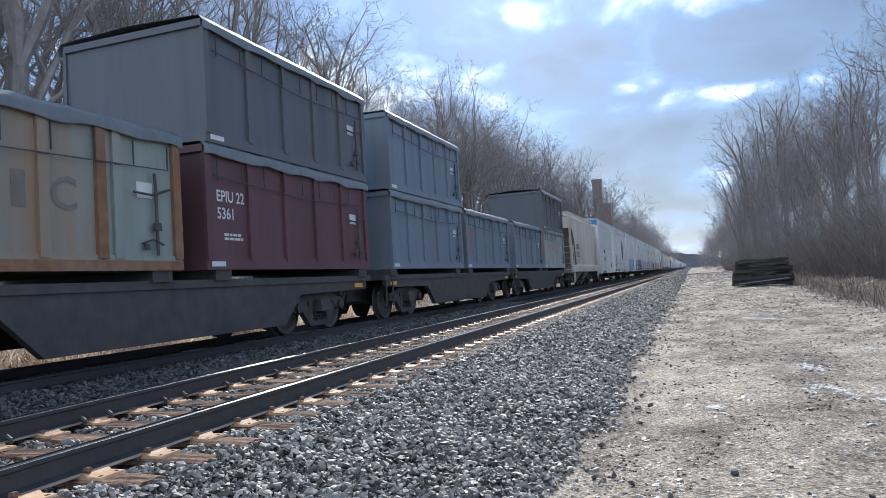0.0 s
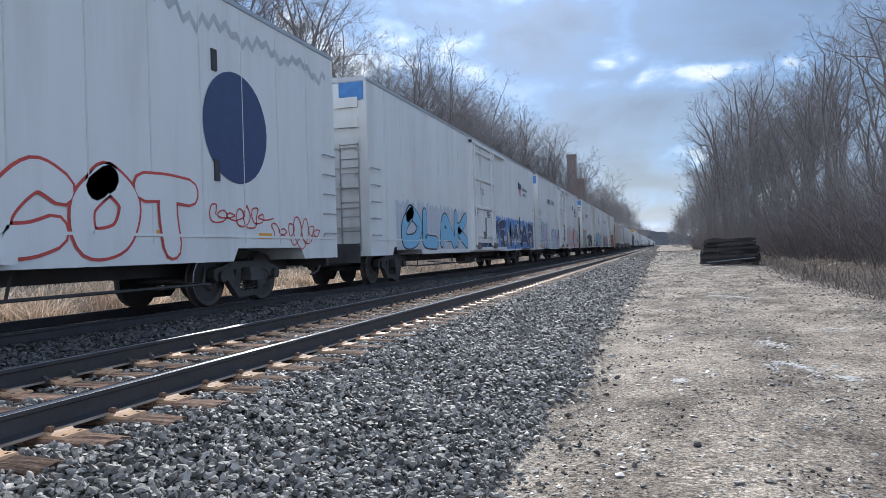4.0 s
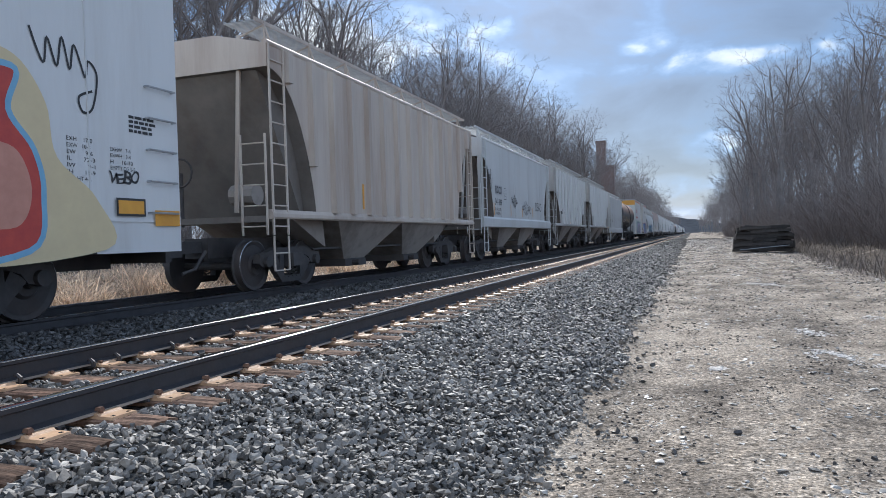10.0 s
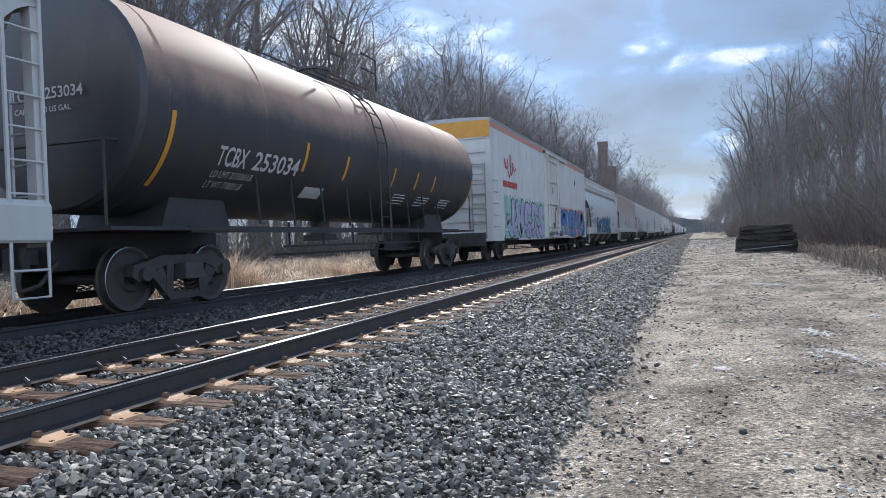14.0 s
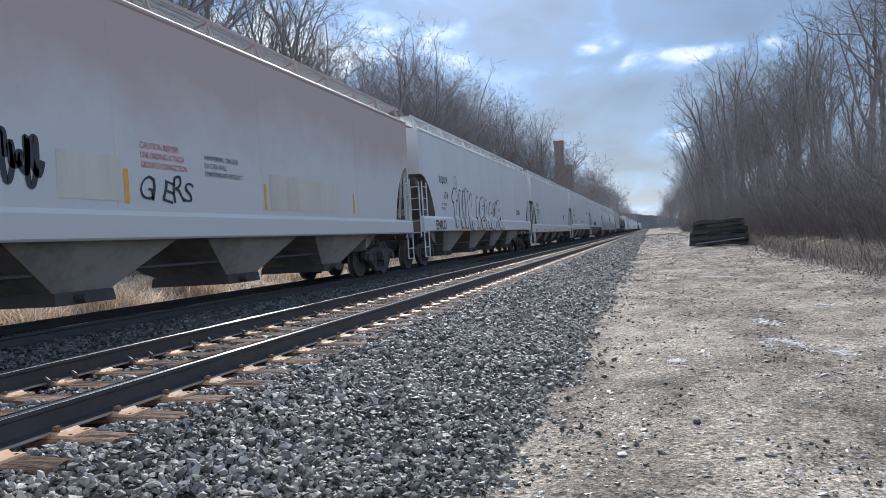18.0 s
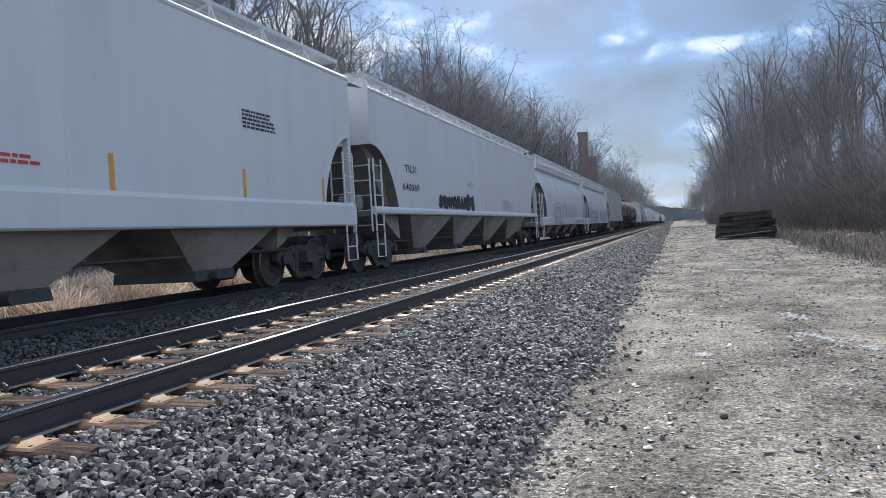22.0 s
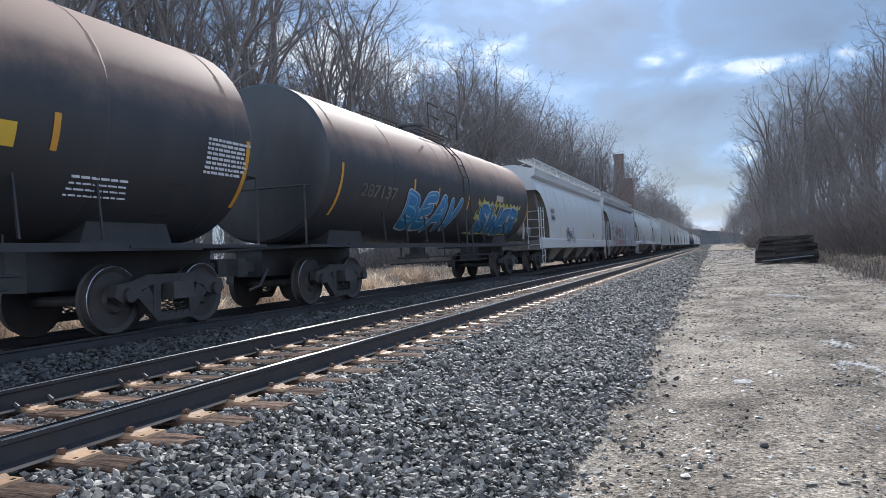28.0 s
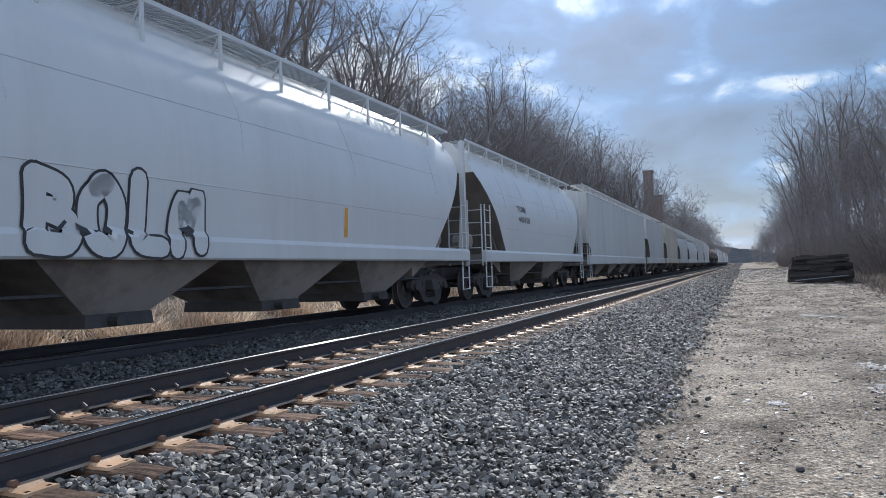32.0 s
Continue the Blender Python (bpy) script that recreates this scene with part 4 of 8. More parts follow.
# woodland trees drawn up by their neighbours, a few broad ones, and thinner ones for the distance
TREES = stock_of(((1, 19, 4.6, 0.30, 0.34, 4), (2, 21, 4.6, 0.32, 0.42, 3), (3, 17, 5.0, 0.25, 0.30, 4), (4, 20, 5.6, 0.36, 0.26, 4), (5, 15, 3.8, 0.20, 0.36, 3), (6, 22, 5.2, 0.38, 0.42, 4)), (6, 5, 4, 4), 0.0075)
BROAD = stock_of(((11, 20, 8.0, 0.42, 0.20, 5), (12, 18, 7.5, 0.38, 0.24, 5)), (7, 5, 4, 4), 0.0075)
FAR_TREES = stock_of(((21, 19, 4.8, 0.24, 0.28, 4), (22, 21, 4.5, 0.24, 0.32, 4), (23, 16, 4.6, 0.2, 0.22, 4), (24, 20, 5.5, 0.27, 0.25, 4)), (6, 5, 4, 2), 0.015)


def tree(x, y, kind, size, turn, group, stock):
    tm, cm, h = stock[kind % len(stock)]
    ob = thing("tree", Matrix.Translation((x, y, ground_z(x, y) - 0.05)) @ Matrix.Rotation(turn, 4, "Z") @ Matrix.Diagonal((size, size, size, 1)), "leafless deciduous tree with grey bark and fine twigs", "tree", group)
    part("trunk", tm, None, ob)
    part("crown", cm, None, ob, "bare brown branches and twigs")


LEFT_WOOD, RIGHT_WOOD = "trees behind the railway", "trees beside the road"
rt = random.Random(11)


def plant(x, y, group, stock, small=0.9, large=1.1):
    tree(x, y, rt.randrange(8), rt.uniform(small, large), rt.uniform(0, 6.28), group, stock)


# behind the railway: tall trees by the clearing, then a closed wood along the line
for i in range(24):
    plant(-20.0 - 3.4 * (i % 3) - abs(rt.gauss(0, 1.2)), 17 + 59 * i / 24 + rt.uniform(-1, 1), LEFT_WOOD, TREES, 0.90, 1.10)
for i in range(5):
    plant(-21.5 - rt.uniform(0, 3), 17 + 12.5 * i, LEFT_WOOD, BROAD, 0.95, 1.1)
for i in range(30):
    plant(-20.0 - 4.0 * (i % 2) - abs(rt.gauss(0, 1.5)), 70 + 56 * i / 30 + rt.uniform(-1.5, 1.5), LEFT_WOOD, TREES, 0.90, 1.06)
for i in range(14):
    plant(-24.0 - rt.uniform(0, 10), 8 + 44 * i / 14, LEFT_WOOD, TREES, 0.95, 1.1)
tree(-16.2, 112, 0, 1.02, 0.9, LEFT_WOOD, BROAD)
tree(-19.5, 121, 1, 1.0, 2.2, LEFT_WOOD, BROAD)
tree(-14.6, 166, 1, 0.86, 3.9, LEFT_WOOD, BROAD)
for i in range(24):
    plant(-30.0 - rt.uniform(0, 22), 20 + 150 * i / 24, LEFT_WOOD, FAR_TREES, 0.85, 1.05)
for i in range(46):
    y = 126 + 300 * (i / 46) ** 1.2
    plant(-16.0 - 5.0 * (i % 3) - abs(rt.gauss(0, 1.5)), y, LEFT_WOOD, FAR_TREES, 0.85 + 0.0006 * y, 1.0 + 0.0008 * y)
# beside the road: lower trees near, then a tall stand that comes up to the road
for i in range(12):
    y = 44 + 37 * i / 12
    plant(13.2 + 3.2 * (i % 3) + rt.uniform(-0.8, 0.8), y, RIGHT_WOOD, TREES, 0.74, 0.86)
tree(13.4, 42.5, 4, 1.12, 1.3, RIGHT_WOOD, TREES)
tree(17.5, 52.0, 5, 0.95, 2.9, RIGHT_WOOD, TREES)
tree(12.4, 68.0, 0, 0.80, 0.4, RIGHT_WOOD, BROAD)
for i in range(30):
    y = 82 + 62 * i / 30
    plant(8.9 + 3.4 * (i % 4) + rt.uniform(-0.7, 0.7), y, RIGHT_WOOD, TREES, 0.92, 1.04)
for i in range(46):
    y = 140 + 300 * (i / 46) ** 1.2
    plant(9.4 + 4.6 * (i % 3) + abs(rt.gauss(0, 1.2)), y, RIGHT_WOOD, FAR_TREES, 0.88, 1.06)
for i in range(16):
    plant(24 + rt.uniform(0, 24), 60 + 150 * i / 16, RIGHT_WOOD, FAR_TREES, 0.8, 1.0)
for i in range(18):
    y = 440 + 42 * i
    plant(-16 - rt.uniform(0, 10), y, LEFT_WOOD, FAR_TREES, 1.1, 1.3)
    plant(11 + rt.uniform(0, 10), y, RIGHT_WOOD, FAR_TREES, 1.0, 1.2)


def thicket(name, count, area, hmin, hmax, material, label, seed=1, width=0.012, arms=5, arch=0.5):
    """Tangled arching shoots, each with side twigs, in one mesh."""
    r = random.Random(seed)
    vs, fs = [], []

    def ribbon(line, w):
        n = len(vs)
        a = r.uniform(0, math.tau)
        for k, q in enumerate(line):
            h = w * (1 - 0.7 * k / (len(line) - 1))
            vs.extend([(q.x - h * math.cos(a), q.y - h * math.sin(a), q.z), (q.x + h * math.cos(a), q.y + h * math.sin(a), q.z + 0.3 * h)])
        fs.extend((n + 2 * k, n + 2 * k + 1, n + 2 * k + 3, n + 2 * k + 2) for k in range(len(line) - 1))

    for _ in range(count):
        x, y = area(r)
        h = r.uniform(hmin, hmax) * (0.6 + 0.8 * max(0.0, 0.5 + noise.noise((x * 0.35, y * 0.35, seed))))
        q = Vector((x, y, ground_z(x, y) - 0.05))
        a = r.uniform(0, math.tau)
        d = Vector((math.cos(a) * 0.35, math.sin(a) * 0.35, 1)).normalized()
        line = [q.copy()]
        for _ in range(4):
            d = (d + Vector((r.uniform(-1, 1), r.uniform(-1, 1), r.uniform(-0.9, 0.25) * arch * 2)) * 0.38).normalized()
            q = q + d * h / 4
            line.append(q.copy())
        ribbon(line, width * (0.6 + h / hmax))
        for _ in range(arms):
            u = r.uniform(0.6, 3.99)
            base = line[int(u)].lerp(line[int(u) + 1], u - int(u))
            e_ = Vector((r.uniform(-1, 1), r.uniform(-1, 1), r.uniform(-0.35, 0.8))).normalized()
            ln_ = h * r.uniform(0.18, 0.42)
            mid_ = base + e_ * ln_ * 0.5
            ribbon([base, mid_, mid_ + (e_ + Vector((r.uniform(-1, 1), r.uniform(-1, 1), r.uniform(-0.8, 0.6))) * 0.7).normalized() * ln_ * 0.5], width * 0.6)
    return tagged(new(name, raw_mesh(name, vs, fs, material)), label, kind="stuff")


def brush(name, count, area, hmin, hmax, material, label, blades=5, lean=0.5, width=0.012, seed=1, spread=0.12):
    """Upright stems and blades in one mesh."""
    r = random.Random(seed)
    vs, fs = [], []
    for _ in range(count):
        x, y = area(r)
        z = ground_z(x, y) - 0.02
        tall = 0.55 + 0.9 * max(0.0, 0.5 + noise.noise((x * 0.8, y * 0.8, seed)))
        for _ in range(blades):
            h = r.uniform(hmin, hmax) * tall
            a = r.uniform(0, 6.28)
            dx, dy = math.cos(a) * lean * h * r.random(), math.sin(a) * lean * h * r.random()
            bx, by = x + r.uniform(-spread, spread), y + r.uniform(-spread, spread)
            w = width * r.uniform(0.6, 1.4)
            px, py = -math.sin(a) * w, math.cos(a) * w
            n = len(vs)
            vs += [(bx - px, by - py, z), (bx + px, by + py, z), (bx + dx * 0.45 - px * 0.8, by + dy * 0.45 - py * 0.8, z + h * 0.6), (bx + dx * 0.45 + px * 0.8, by + dy * 0.45 + py * 0.8, z + h * 0.6), (bx + dx, by + dy, z + h * (1 - 0.25 * lean * r.random()))]
            fs += [(n, n + 1, n + 3, n + 2), (n + 2, n + 3, n + 4)]
    return tagged(new(name, raw_mesh(name, vs, fs, material)), label, kind="stuff")


brush("dry_grass", 2600, lambda r: (-12.2 - 5.5 * r.random() ** 1.2, 5 + 80 * r.random() ** 1.6), 0.12, 0.50, M["grass"], "tangled straw-coloured dry grass on the bank", 34, 2.4, 0.014, 1, 0.40)
for k, (bx, by, bw) in enumerate(((-13.6, 15.4, 0.75), (-13.4, 12.3, 0.6), (-13.9, 9.8, 0.7), (-14.2, 19.5, 0.8), (-13.8, 26.0, 0.8), (-14.4, 33.0, 0.9))):
    brush("brush_clump", 46, lambda r: (bx + bw * 0.5 * r.gauss(0, 1), by + bw * 0.55 * r.gauss(0, 1)), 0.35, 1.05, M["straw"], "bushy clump of dry tan weeds on the bank", 26, 1.5, 0.010, 30 + k, 0.30)
wood_edge = lambda y: 8.5 - 0.9 * smooth_step(60, 84, y)
thicket("undergrowth", 6800, lambda r: (lambda y: (wood_edge(y) + abs(r.gauss(0, 2.4)), y))(26 + 170 * r.random() ** 1.4), 1.2, 4.6, M["bramble"], "tangled bare saplings and brambles at the wood's edge", 2, 0.013, 6, 0.5)
thicket("undergrowth", 3600, lambda r: (lambda y: (wood_edge(y) + 0.8 + abs(r.gauss(0, 4.0)), y))(38 + 190 * r.random() ** 1.2), 3.5, 8.5, M["twig"], "fine bare twigs of saplings at the wood's edge", 8, 0.014, 8, 0.25)
thicket("undergrowth", 2600, lambda r: (-18.5 - abs(r.gauss(0, 4)), 6 + 280 * r.random() ** 1.4), 1.5, 6.5, M["twig"], "tangled bare saplings behind the railway", 3, 0.015, 7, 0.3)
thicket("undergrowth", 2200, lambda r: (-17.5 - abs(r.gauss(0, 3.5)), -4 + 75 * r.random()), 0.8, 3.8, M["bramble"], "brown brambles behind the dry grass bank", 17, 0.014, 6, 0.5)
thicket("far_woods", 1500, lambda r: (16 + 60 * r.random(), 70 + 560 * r.random() ** 1.3), 4, 10, M["twig"], "dense bare woodland in the distance", 4, 0.05, 8, 0.15)
thicket("far_woods", 1500, lambda r: (-22 - 55 * r.random() ** 1.3, 80 + 600 * r.random() ** 1.3), 5, 11, M["twig"], "dense bare woodland behind the railway", 7, 0.05, 8, 0.15)
thicket("bank_weeds", 2600, lambda r: (lambda y: (5.2 + 1.2 * smooth_step(30, 55, y) + abs(r.gauss(0, 1.9)), y))(14 + 70 * r.random() ** 1.3), 0.15, 0.8, M["weed"], "withered brown weeds along the road's edge", 6, 0.008, 5, 0.9)
thicket("fallen_twigs", 1500, lambda r: (lambda y: (4.9 + 1.2 * smooth_step(30, 55, y) + abs(r.gauss(0, 1.6)), y))(13 + 60 * r.random() ** 1.3), 0.2, 0.9, M["bramble"], "dark fallen twigs on the leaf litter", 16, 0.010, 3, 2.2)

# ---- the train ----
# distance that the train has come at each time
RUN = [(0.0, 0.0), (1.5, 24.5), (3.5, 58.5), (5.5, 92.9), (8.0, 136.1), (11.0, 188.1), (14.0, 240.2), (17.0, 292.8), (20.0, 345.9), (23.0, 399.1), (26.5, 461.4), (29.0, 506.0), (32.0, 559.4)]
CARS = []           # (thing, place along the train)

# one truck, shared by all cars
_wheel = Shape()
_ring = lambda r, x: [(x, r * math.cos(k * math.tau / 28), r * math.sin(k * math.tau / 28)) for k in range(28)]
_wheel.loft([_ring(0.06, 0.10), _ring(0.16, 0.10), _ring(0.20, 0.05), _ring(0.38, 0.035), _ring(0.42, 0.06), _ring(0.457, 0.06), _ring(0.465, -0.05), _ring(0.495, -0.065), _ring(0.495, -0.09), _ring(0.40, -0.085), _ring(0.06, -0.06)])
wheel_mesh = _wheel.mesh("wheel", M["wheel"], True)
tread_mesh = Shape().loft([_ring(0.452, 0.060), _ring(0.4585, 0.058), _ring(0.4585, 0.064), _ring(0.449, 0.066)], False).mesh("tread", M["tread"], True)
axle_mesh = Shape().tube([(-0.95, 0, 0), (0.95, 0, 0)], 0.075, 10).mesh("axle", M["steel"], True)
cap_mesh = Shape().tube([(0, 0, 0), (0.10, 0, 0)], 0.10, 12).mesh("bearing_cap", M["steel"], True)
_sf = Shape()
_sf.slab([(-1.10, 0.50), (-1.06, 0.66), (-0.80, 0.70), (-0.55, 0.78), (0.55, 0.78), (0.80, 0.70), (1.06, 0.66), (1.10, 0.50), (0.98, 0.42), (0.72, 0.46), (0.62, 0.58), (0.42, 0.64), (-0.42, 0.64), (-0.62, 0.58), (-0.72, 0.46), (-0.98, 0.42)], -0.07, 0.07)
_sf.slab([(-0.72, 0.50), (-0.50, 0.62), (-0.28, 0.24), (0.28, 0.24), (0.50, 0.62), (0.72, 0.50), (0.34, 0.12), (-0.34, 0.12)], -0.06, 0.06)
_sf.slab([(-0.44, 0.20), (-0.30, 0.20), (-0.26, 0.70), (-0.40, 0.70)], -0.07, 0.07).slab([(0.44, 0.20), (0.30, 0.20), (0.26, 0.70), (0.40, 0.70)], -0.07, 0.07)
frame_mesh = _sf.mesh("side_frame", M["steel"])
bolster_mesh = Shape().box(-1.25, 1.25, -0.22, 0.22, 0.42, 0.66, 0.03).box(-0.35, 0.35, -0.35, 0.35, 0.66, 0.80).mesh("truck", M["steel"])


def _coil():
    s = Shape()
    for yy in (-0.15, 0.0, 0.15):
        s.tube([(0.055 * math.cos(a * 0.8), yy + 0.055 * math.sin(a * 0.8), 0.22 + 0.26 * a / 30) for a in range(31)], 0.014, 4)
    return s.mesh("spring", M["steel"])


spring_mesh = _coil()


def truck(car, y):
    tr = part("truck", bolster_mesh, None, car, "dark cast-steel two-axle truck", pose(0, y, 0))
    for side in (-1, 1):
        part("side_frame", frame_mesh, None, tr, at=pose(side * 1.0, 0, 0))
        part("spring", spring_mesh, None, tr, at=pose(side * 1.02, 0, 0))
    for dy in (-0.88, 0.88):
        part("axle", axle_mesh, None, tr, at=pose(0, dy, 0.46))
        for side in (-1, 1):
            w = part("wheel", wheel_mesh, None, tr, at=pose(side * 0.76, dy, 0.46, 0, 0, 0 if side > 0 else 180))
            if side > 0 and len(CARS) < 46:
                part("tread", tread_mesh, None, w, "bright worn rim")
        part("bearing_cap", cap_mesh, None, tr, at=pose(1.04, dy, 0.52))


coupler_mesh = Shape().box(-0.12, 0.12, -0.1, 0.75, 0.72, 0.92, 0.01).box(-0.2, 0.2, -0.28, 0.0, 0.66, 0.98, 0.03).mesh("coupler", M["steel"])


def couplers(car, length):
    part("coupler", coupler_mesh, None, car, at=pose(0, -0.62, 0))
    part("coupler", coupler_mesh, None, car, at=pose(0, length + 0.62, 0, 0, 0, 180))
    part("air_hose", Shape().tube([(0.35, -0.2, 0.75), (0.36, -0.5, 0.45), (0.30, -0.75, 0.38)], 0.03, 6), M["steel"], car)


def car_at(name, s, label, category="railway car", group="cars of the freight train"):
    ob = thing(name, pose(XT, s, 0), label, category, group)
    CARS.append((ob, s))
    return ob


# lettering on the side that faces the road: y runs to the reader's right
TEXT_CACHE = {}


def letters(body, size, offset=0.0, squeeze=1.0):
    key = (body, size, offset, squeeze)
    if key not in TEXT_CACHE:
        cu = bpy.data.curves.new("lettering", "FONT")
        cu.body, cu.size, cu.offset, cu.resolution_u = body, size, offset, 3
        ob = bpy.data.objects.new("lettering", cu)
        me = bpy.data.meshes.new_from_object(ob)
        if size > 0.45 and len(body) == 1:
            # cut across, so that large letters follow curved sides
            bm = bmesh.new()
            bm.from_mesh(me)
            for k in range(-1, 10):
                bmesh.ops.bisect_plane(bm, geom=bm.verts[:] + bm.edges[:] + bm.faces[:], plane_co=(0, 0.1 * k * size + 0.013, 0), plane_no=(0, 1, 0))
            bm.to_mesh(me)
            bm.free()
        TEXT_CACHE[key] = ([(v.co.x * squeeze, v.co.y) for v in me.vertices], [tuple(p.vertices) for p in me.polygons])
        bpy.data.objects.remove(ob)
        bpy.data.meshes.remove(me)
        bpy.data.curves.remove(cu)
    return TEXT_CACHE[key]


def flat_side(z):
    return 1.58


def write(car, text, y0, y1, z0, z1, material="dark", side=flat_side, lift=0.006, name="lettering", bold=0.016):
    """Words that fill the span y0..y1 and z0..z1 of the side."""
    v, f = letters(text, 1.0, bold)
    ax, bx = min(a for a, b in v), max(a for a, b in v)
    az, bz = min(b for a, b in v), max(b for a, b in v)
    pts = []
    for a, b in v:
        z = z0 + (z1 - z0) * (b - az) / (bz - az)
        pts.append((side(z) + lift, y0 + (y1 - y0) * (a - ax) / (bx - ax), z))
    return part(name, raw_mesh(name, pts, f, M[material]), None, car)


def end_write(car, text, x0, x1, z0, z1, y, material="dark", bow=0.0):
    """Words on the end that faces the road's near part: x runs to the reader's right."""
    v, f = letters(text, 1.0, 0.016)
    ax, bx = min(a for a, b in v), max(a for a, b in v)
    az, bz = min(b for a, b in v), max(b for a, b in v)
    pts = [(x0 + (x1 - x0) * (a - ax) / (bx - ax), y - 0.012, z0 + (z1 - z0) * (b - az) / (bz - az)) for a, b in v]
    return part("lettering", raw_mesh("lettering", pts, f, M[material]), None, car)


def bars(car, y, z, w, h, rows, material="dark", side=flat_side, seed=0, name="data_stencil", lift=0.006):
    """Small print that cannot be read."""
    r = random.Random(seed + int(y * 37))
    s = Shape()
    if rows > 1:
        h = min(h, 0.068)
    for k in range(rows):
        zz, yy = z - k * h, y
        while yy < y + w * r.uniform(0.7, 1.0):
            ww = r.uniform(0.7, 2.2) * min(h, 0.08)
            s.box(side(zz) + lift - 0.003, side(zz) + lift, yy, min(yy + ww, y + w), zz, zz + h * 0.6)
            yy += ww + 0.35 * min(h, 0.08)
    return tagged(part(name, s, M[material], car), kind="stuff")


def patch(car, y0, y1, z0, z1, material, side=flat_side, name="reflector", label="", lift=0.006):
    n = max(1, int((z1 - z0) / 0.07))
    s = Shape()
    for k in range(n):
        a, b = z0 + (z1 - z0) * k / n, z0 + (z1 - z0) * (k + 1) / n
        s.add([(side(a) + lift, y0, a), (side(a) + lift, y1, a), (side(b) + lift, y1, b), (side(b) + lift, y0, b)], [(0, 1, 2, 3)])
    return part(name, s, M[material], car, label)


# how a sprayed letter is drawn: strokes through a few points of a unit square
STROKES = {}
STROKES["A"] = (((0.05, 0), (0.28, 0.7), (0.5, 1), (0.72, 0.7), (0.95, 0)), ((0.24, 0.34), (0.76, 0.34)))
STROKES["B"] = (((0.12, 0), (0.1, 0.5), (0.12, 1)), ((0.12, 1), (0.75, 0.92), (0.7, 0.6), (0.2, 0.52)), ((0.2, 0.52), (0.9, 0.42), (0.82, 0.06), (0.12, 0)))
STROKES["C"] = (((0.9, 0.85), (0.5, 1), (0.1, 0.6), (0.2, 0.12), (0.6, 0), (0.95, 0.18)),)
STROKES["D"] = (((0.12, 0), (0.1, 0.5), (0.12, 1)), ((0.12, 1), (0.7, 0.92), (0.95, 0.5), (0.7, 0.08), (0.12, 0)))
STROKES["E"] = (((0.9, 1), (0.3, 0.98), (0.1, 0.72), (0.12, 0.25), (0.3, 0.02), (0.9, 0)), ((0.14, 0.5), (0.75, 0.52)))
STROKES["G"] = (((0.9, 0.85), (0.5, 1), (0.1, 0.55), (0.3, 0.03), (0.8, 0.05), (0.9, 0.42), (0.55, 0.44)),)
STROKES["H"] = (((0.12, 0), (0.1, 0.5), (0.14, 1)), ((0.88, 0), (0.9, 0.5), (0.86, 1)), ((0.14, 0.5), (0.86, 0.5)))
STROKES["I"] = (((0.5, 0), (0.46, 0.5), (0.54, 1)),)
STROKES["J"] = (((0.7, 1), (0.75, 0.3), (0.45, 0), (0.1, 0.2)),)
STROKES["K"] = (((0.12, 0), (0.1, 0.5), (0.12, 1)), ((0.9, 1), (0.5, 0.62), (0.25, 0.5), (0.6, 0.3), (0.95, 0)))
STROKES["L"] = (((0.15, 1), (0.1, 0.4), (0.2, 0.04), (0.9, 0.02)),)
STROKES["M"] = (((0.05, 0), (0.1, 0.6), (0.25, 0.97), (0.5, 0.45), (0.75, 0.97), (0.9, 0.6), (0.95, 0)),)
STROKES["N"] = (((0.08, 0), (0.12, 0.7), (0.25, 0.97), (0.5, 0.5), (0.78, 0.04), (0.9, 0.4), (0.92, 1)),)
STROKES["O"] = (((0.5, 1), (0.1, 0.62), (0.2, 0.08), (0.75, 0.06), (0.92, 0.6), (0.5, 1), (0.3, 0.9)),)
STROKES["P"] = (((0.12, 0), (0.1, 0.5), (0.12, 1)), ((0.12, 1), (0.78, 0.94), (0.8, 0.52), (0.16, 0.45)))
STROKES["R"] = STROKES["P"] + (((0.42, 0.45), (0.6, 0.25), (0.95, 0)),)
STROKES["S"] = (((0.88, 0.84), (0.5, 1), (0.14, 0.78), (0.5, 0.5), (0.88, 0.24), (0.5, 0), (0.08, 0.14)),)
STROKES["T"] = (((0.0, 0.9), (0.5, 0.98), (1.0, 0.94)), ((0.5, 0.96), (0.46, 0.5), (0.52, 0)))
STROKES["U"] = (((0.1, 1), (0.1, 0.3), (0.5, 0), (0.9, 0.3), (0.9, 1)),)
STROKES["V"] = (((0.05, 1), (0.3, 0.4), (0.5, 0), (0.7, 0.4), (0.95, 1)),)
STROKES["W"] = (((0.02, 1), (0.12, 0.3), (0.27, 0.02), (0.5, 0.6), (0.73, 0.02), (0.88, 0.3), (0.98, 1)),)
STROKES["X"] = (((0.05, 1), (0.5, 0.5), (0.95, 0)), ((0.95, 1), (0.5, 0.5), (0.05, 0)))
STROKES["Z"] = (((0.05, 0.97), (0.9, 0.95), (0.5, 0.5), (0.1, 0.05), (0.95, 0.03)),)


def curve_through(pts, closed=False, per=6):
    """A smooth line through the given y-z points."""
    n = len(pts)
    out = []
    for i in range(n if closed else n - 1):
        q = [Vector(pts[(i + k) % n] if closed else pts[min(max(i + k, 0), n - 1)]) for k in (-1, 0, 1, 2)]
        for j in range(per):
            t = j / per
            out.append(0.5 * (2 * q[1] + (q[2] - q[0]) * t + (2 * q[0] - 5 * q[1] + 4 * q[2] - q[3]) * t * t + (3 * q[1] - q[0] - 3 * q[2] + q[3]) * t ** 3))
    return out if closed else out + [Vector(pts[-1])]


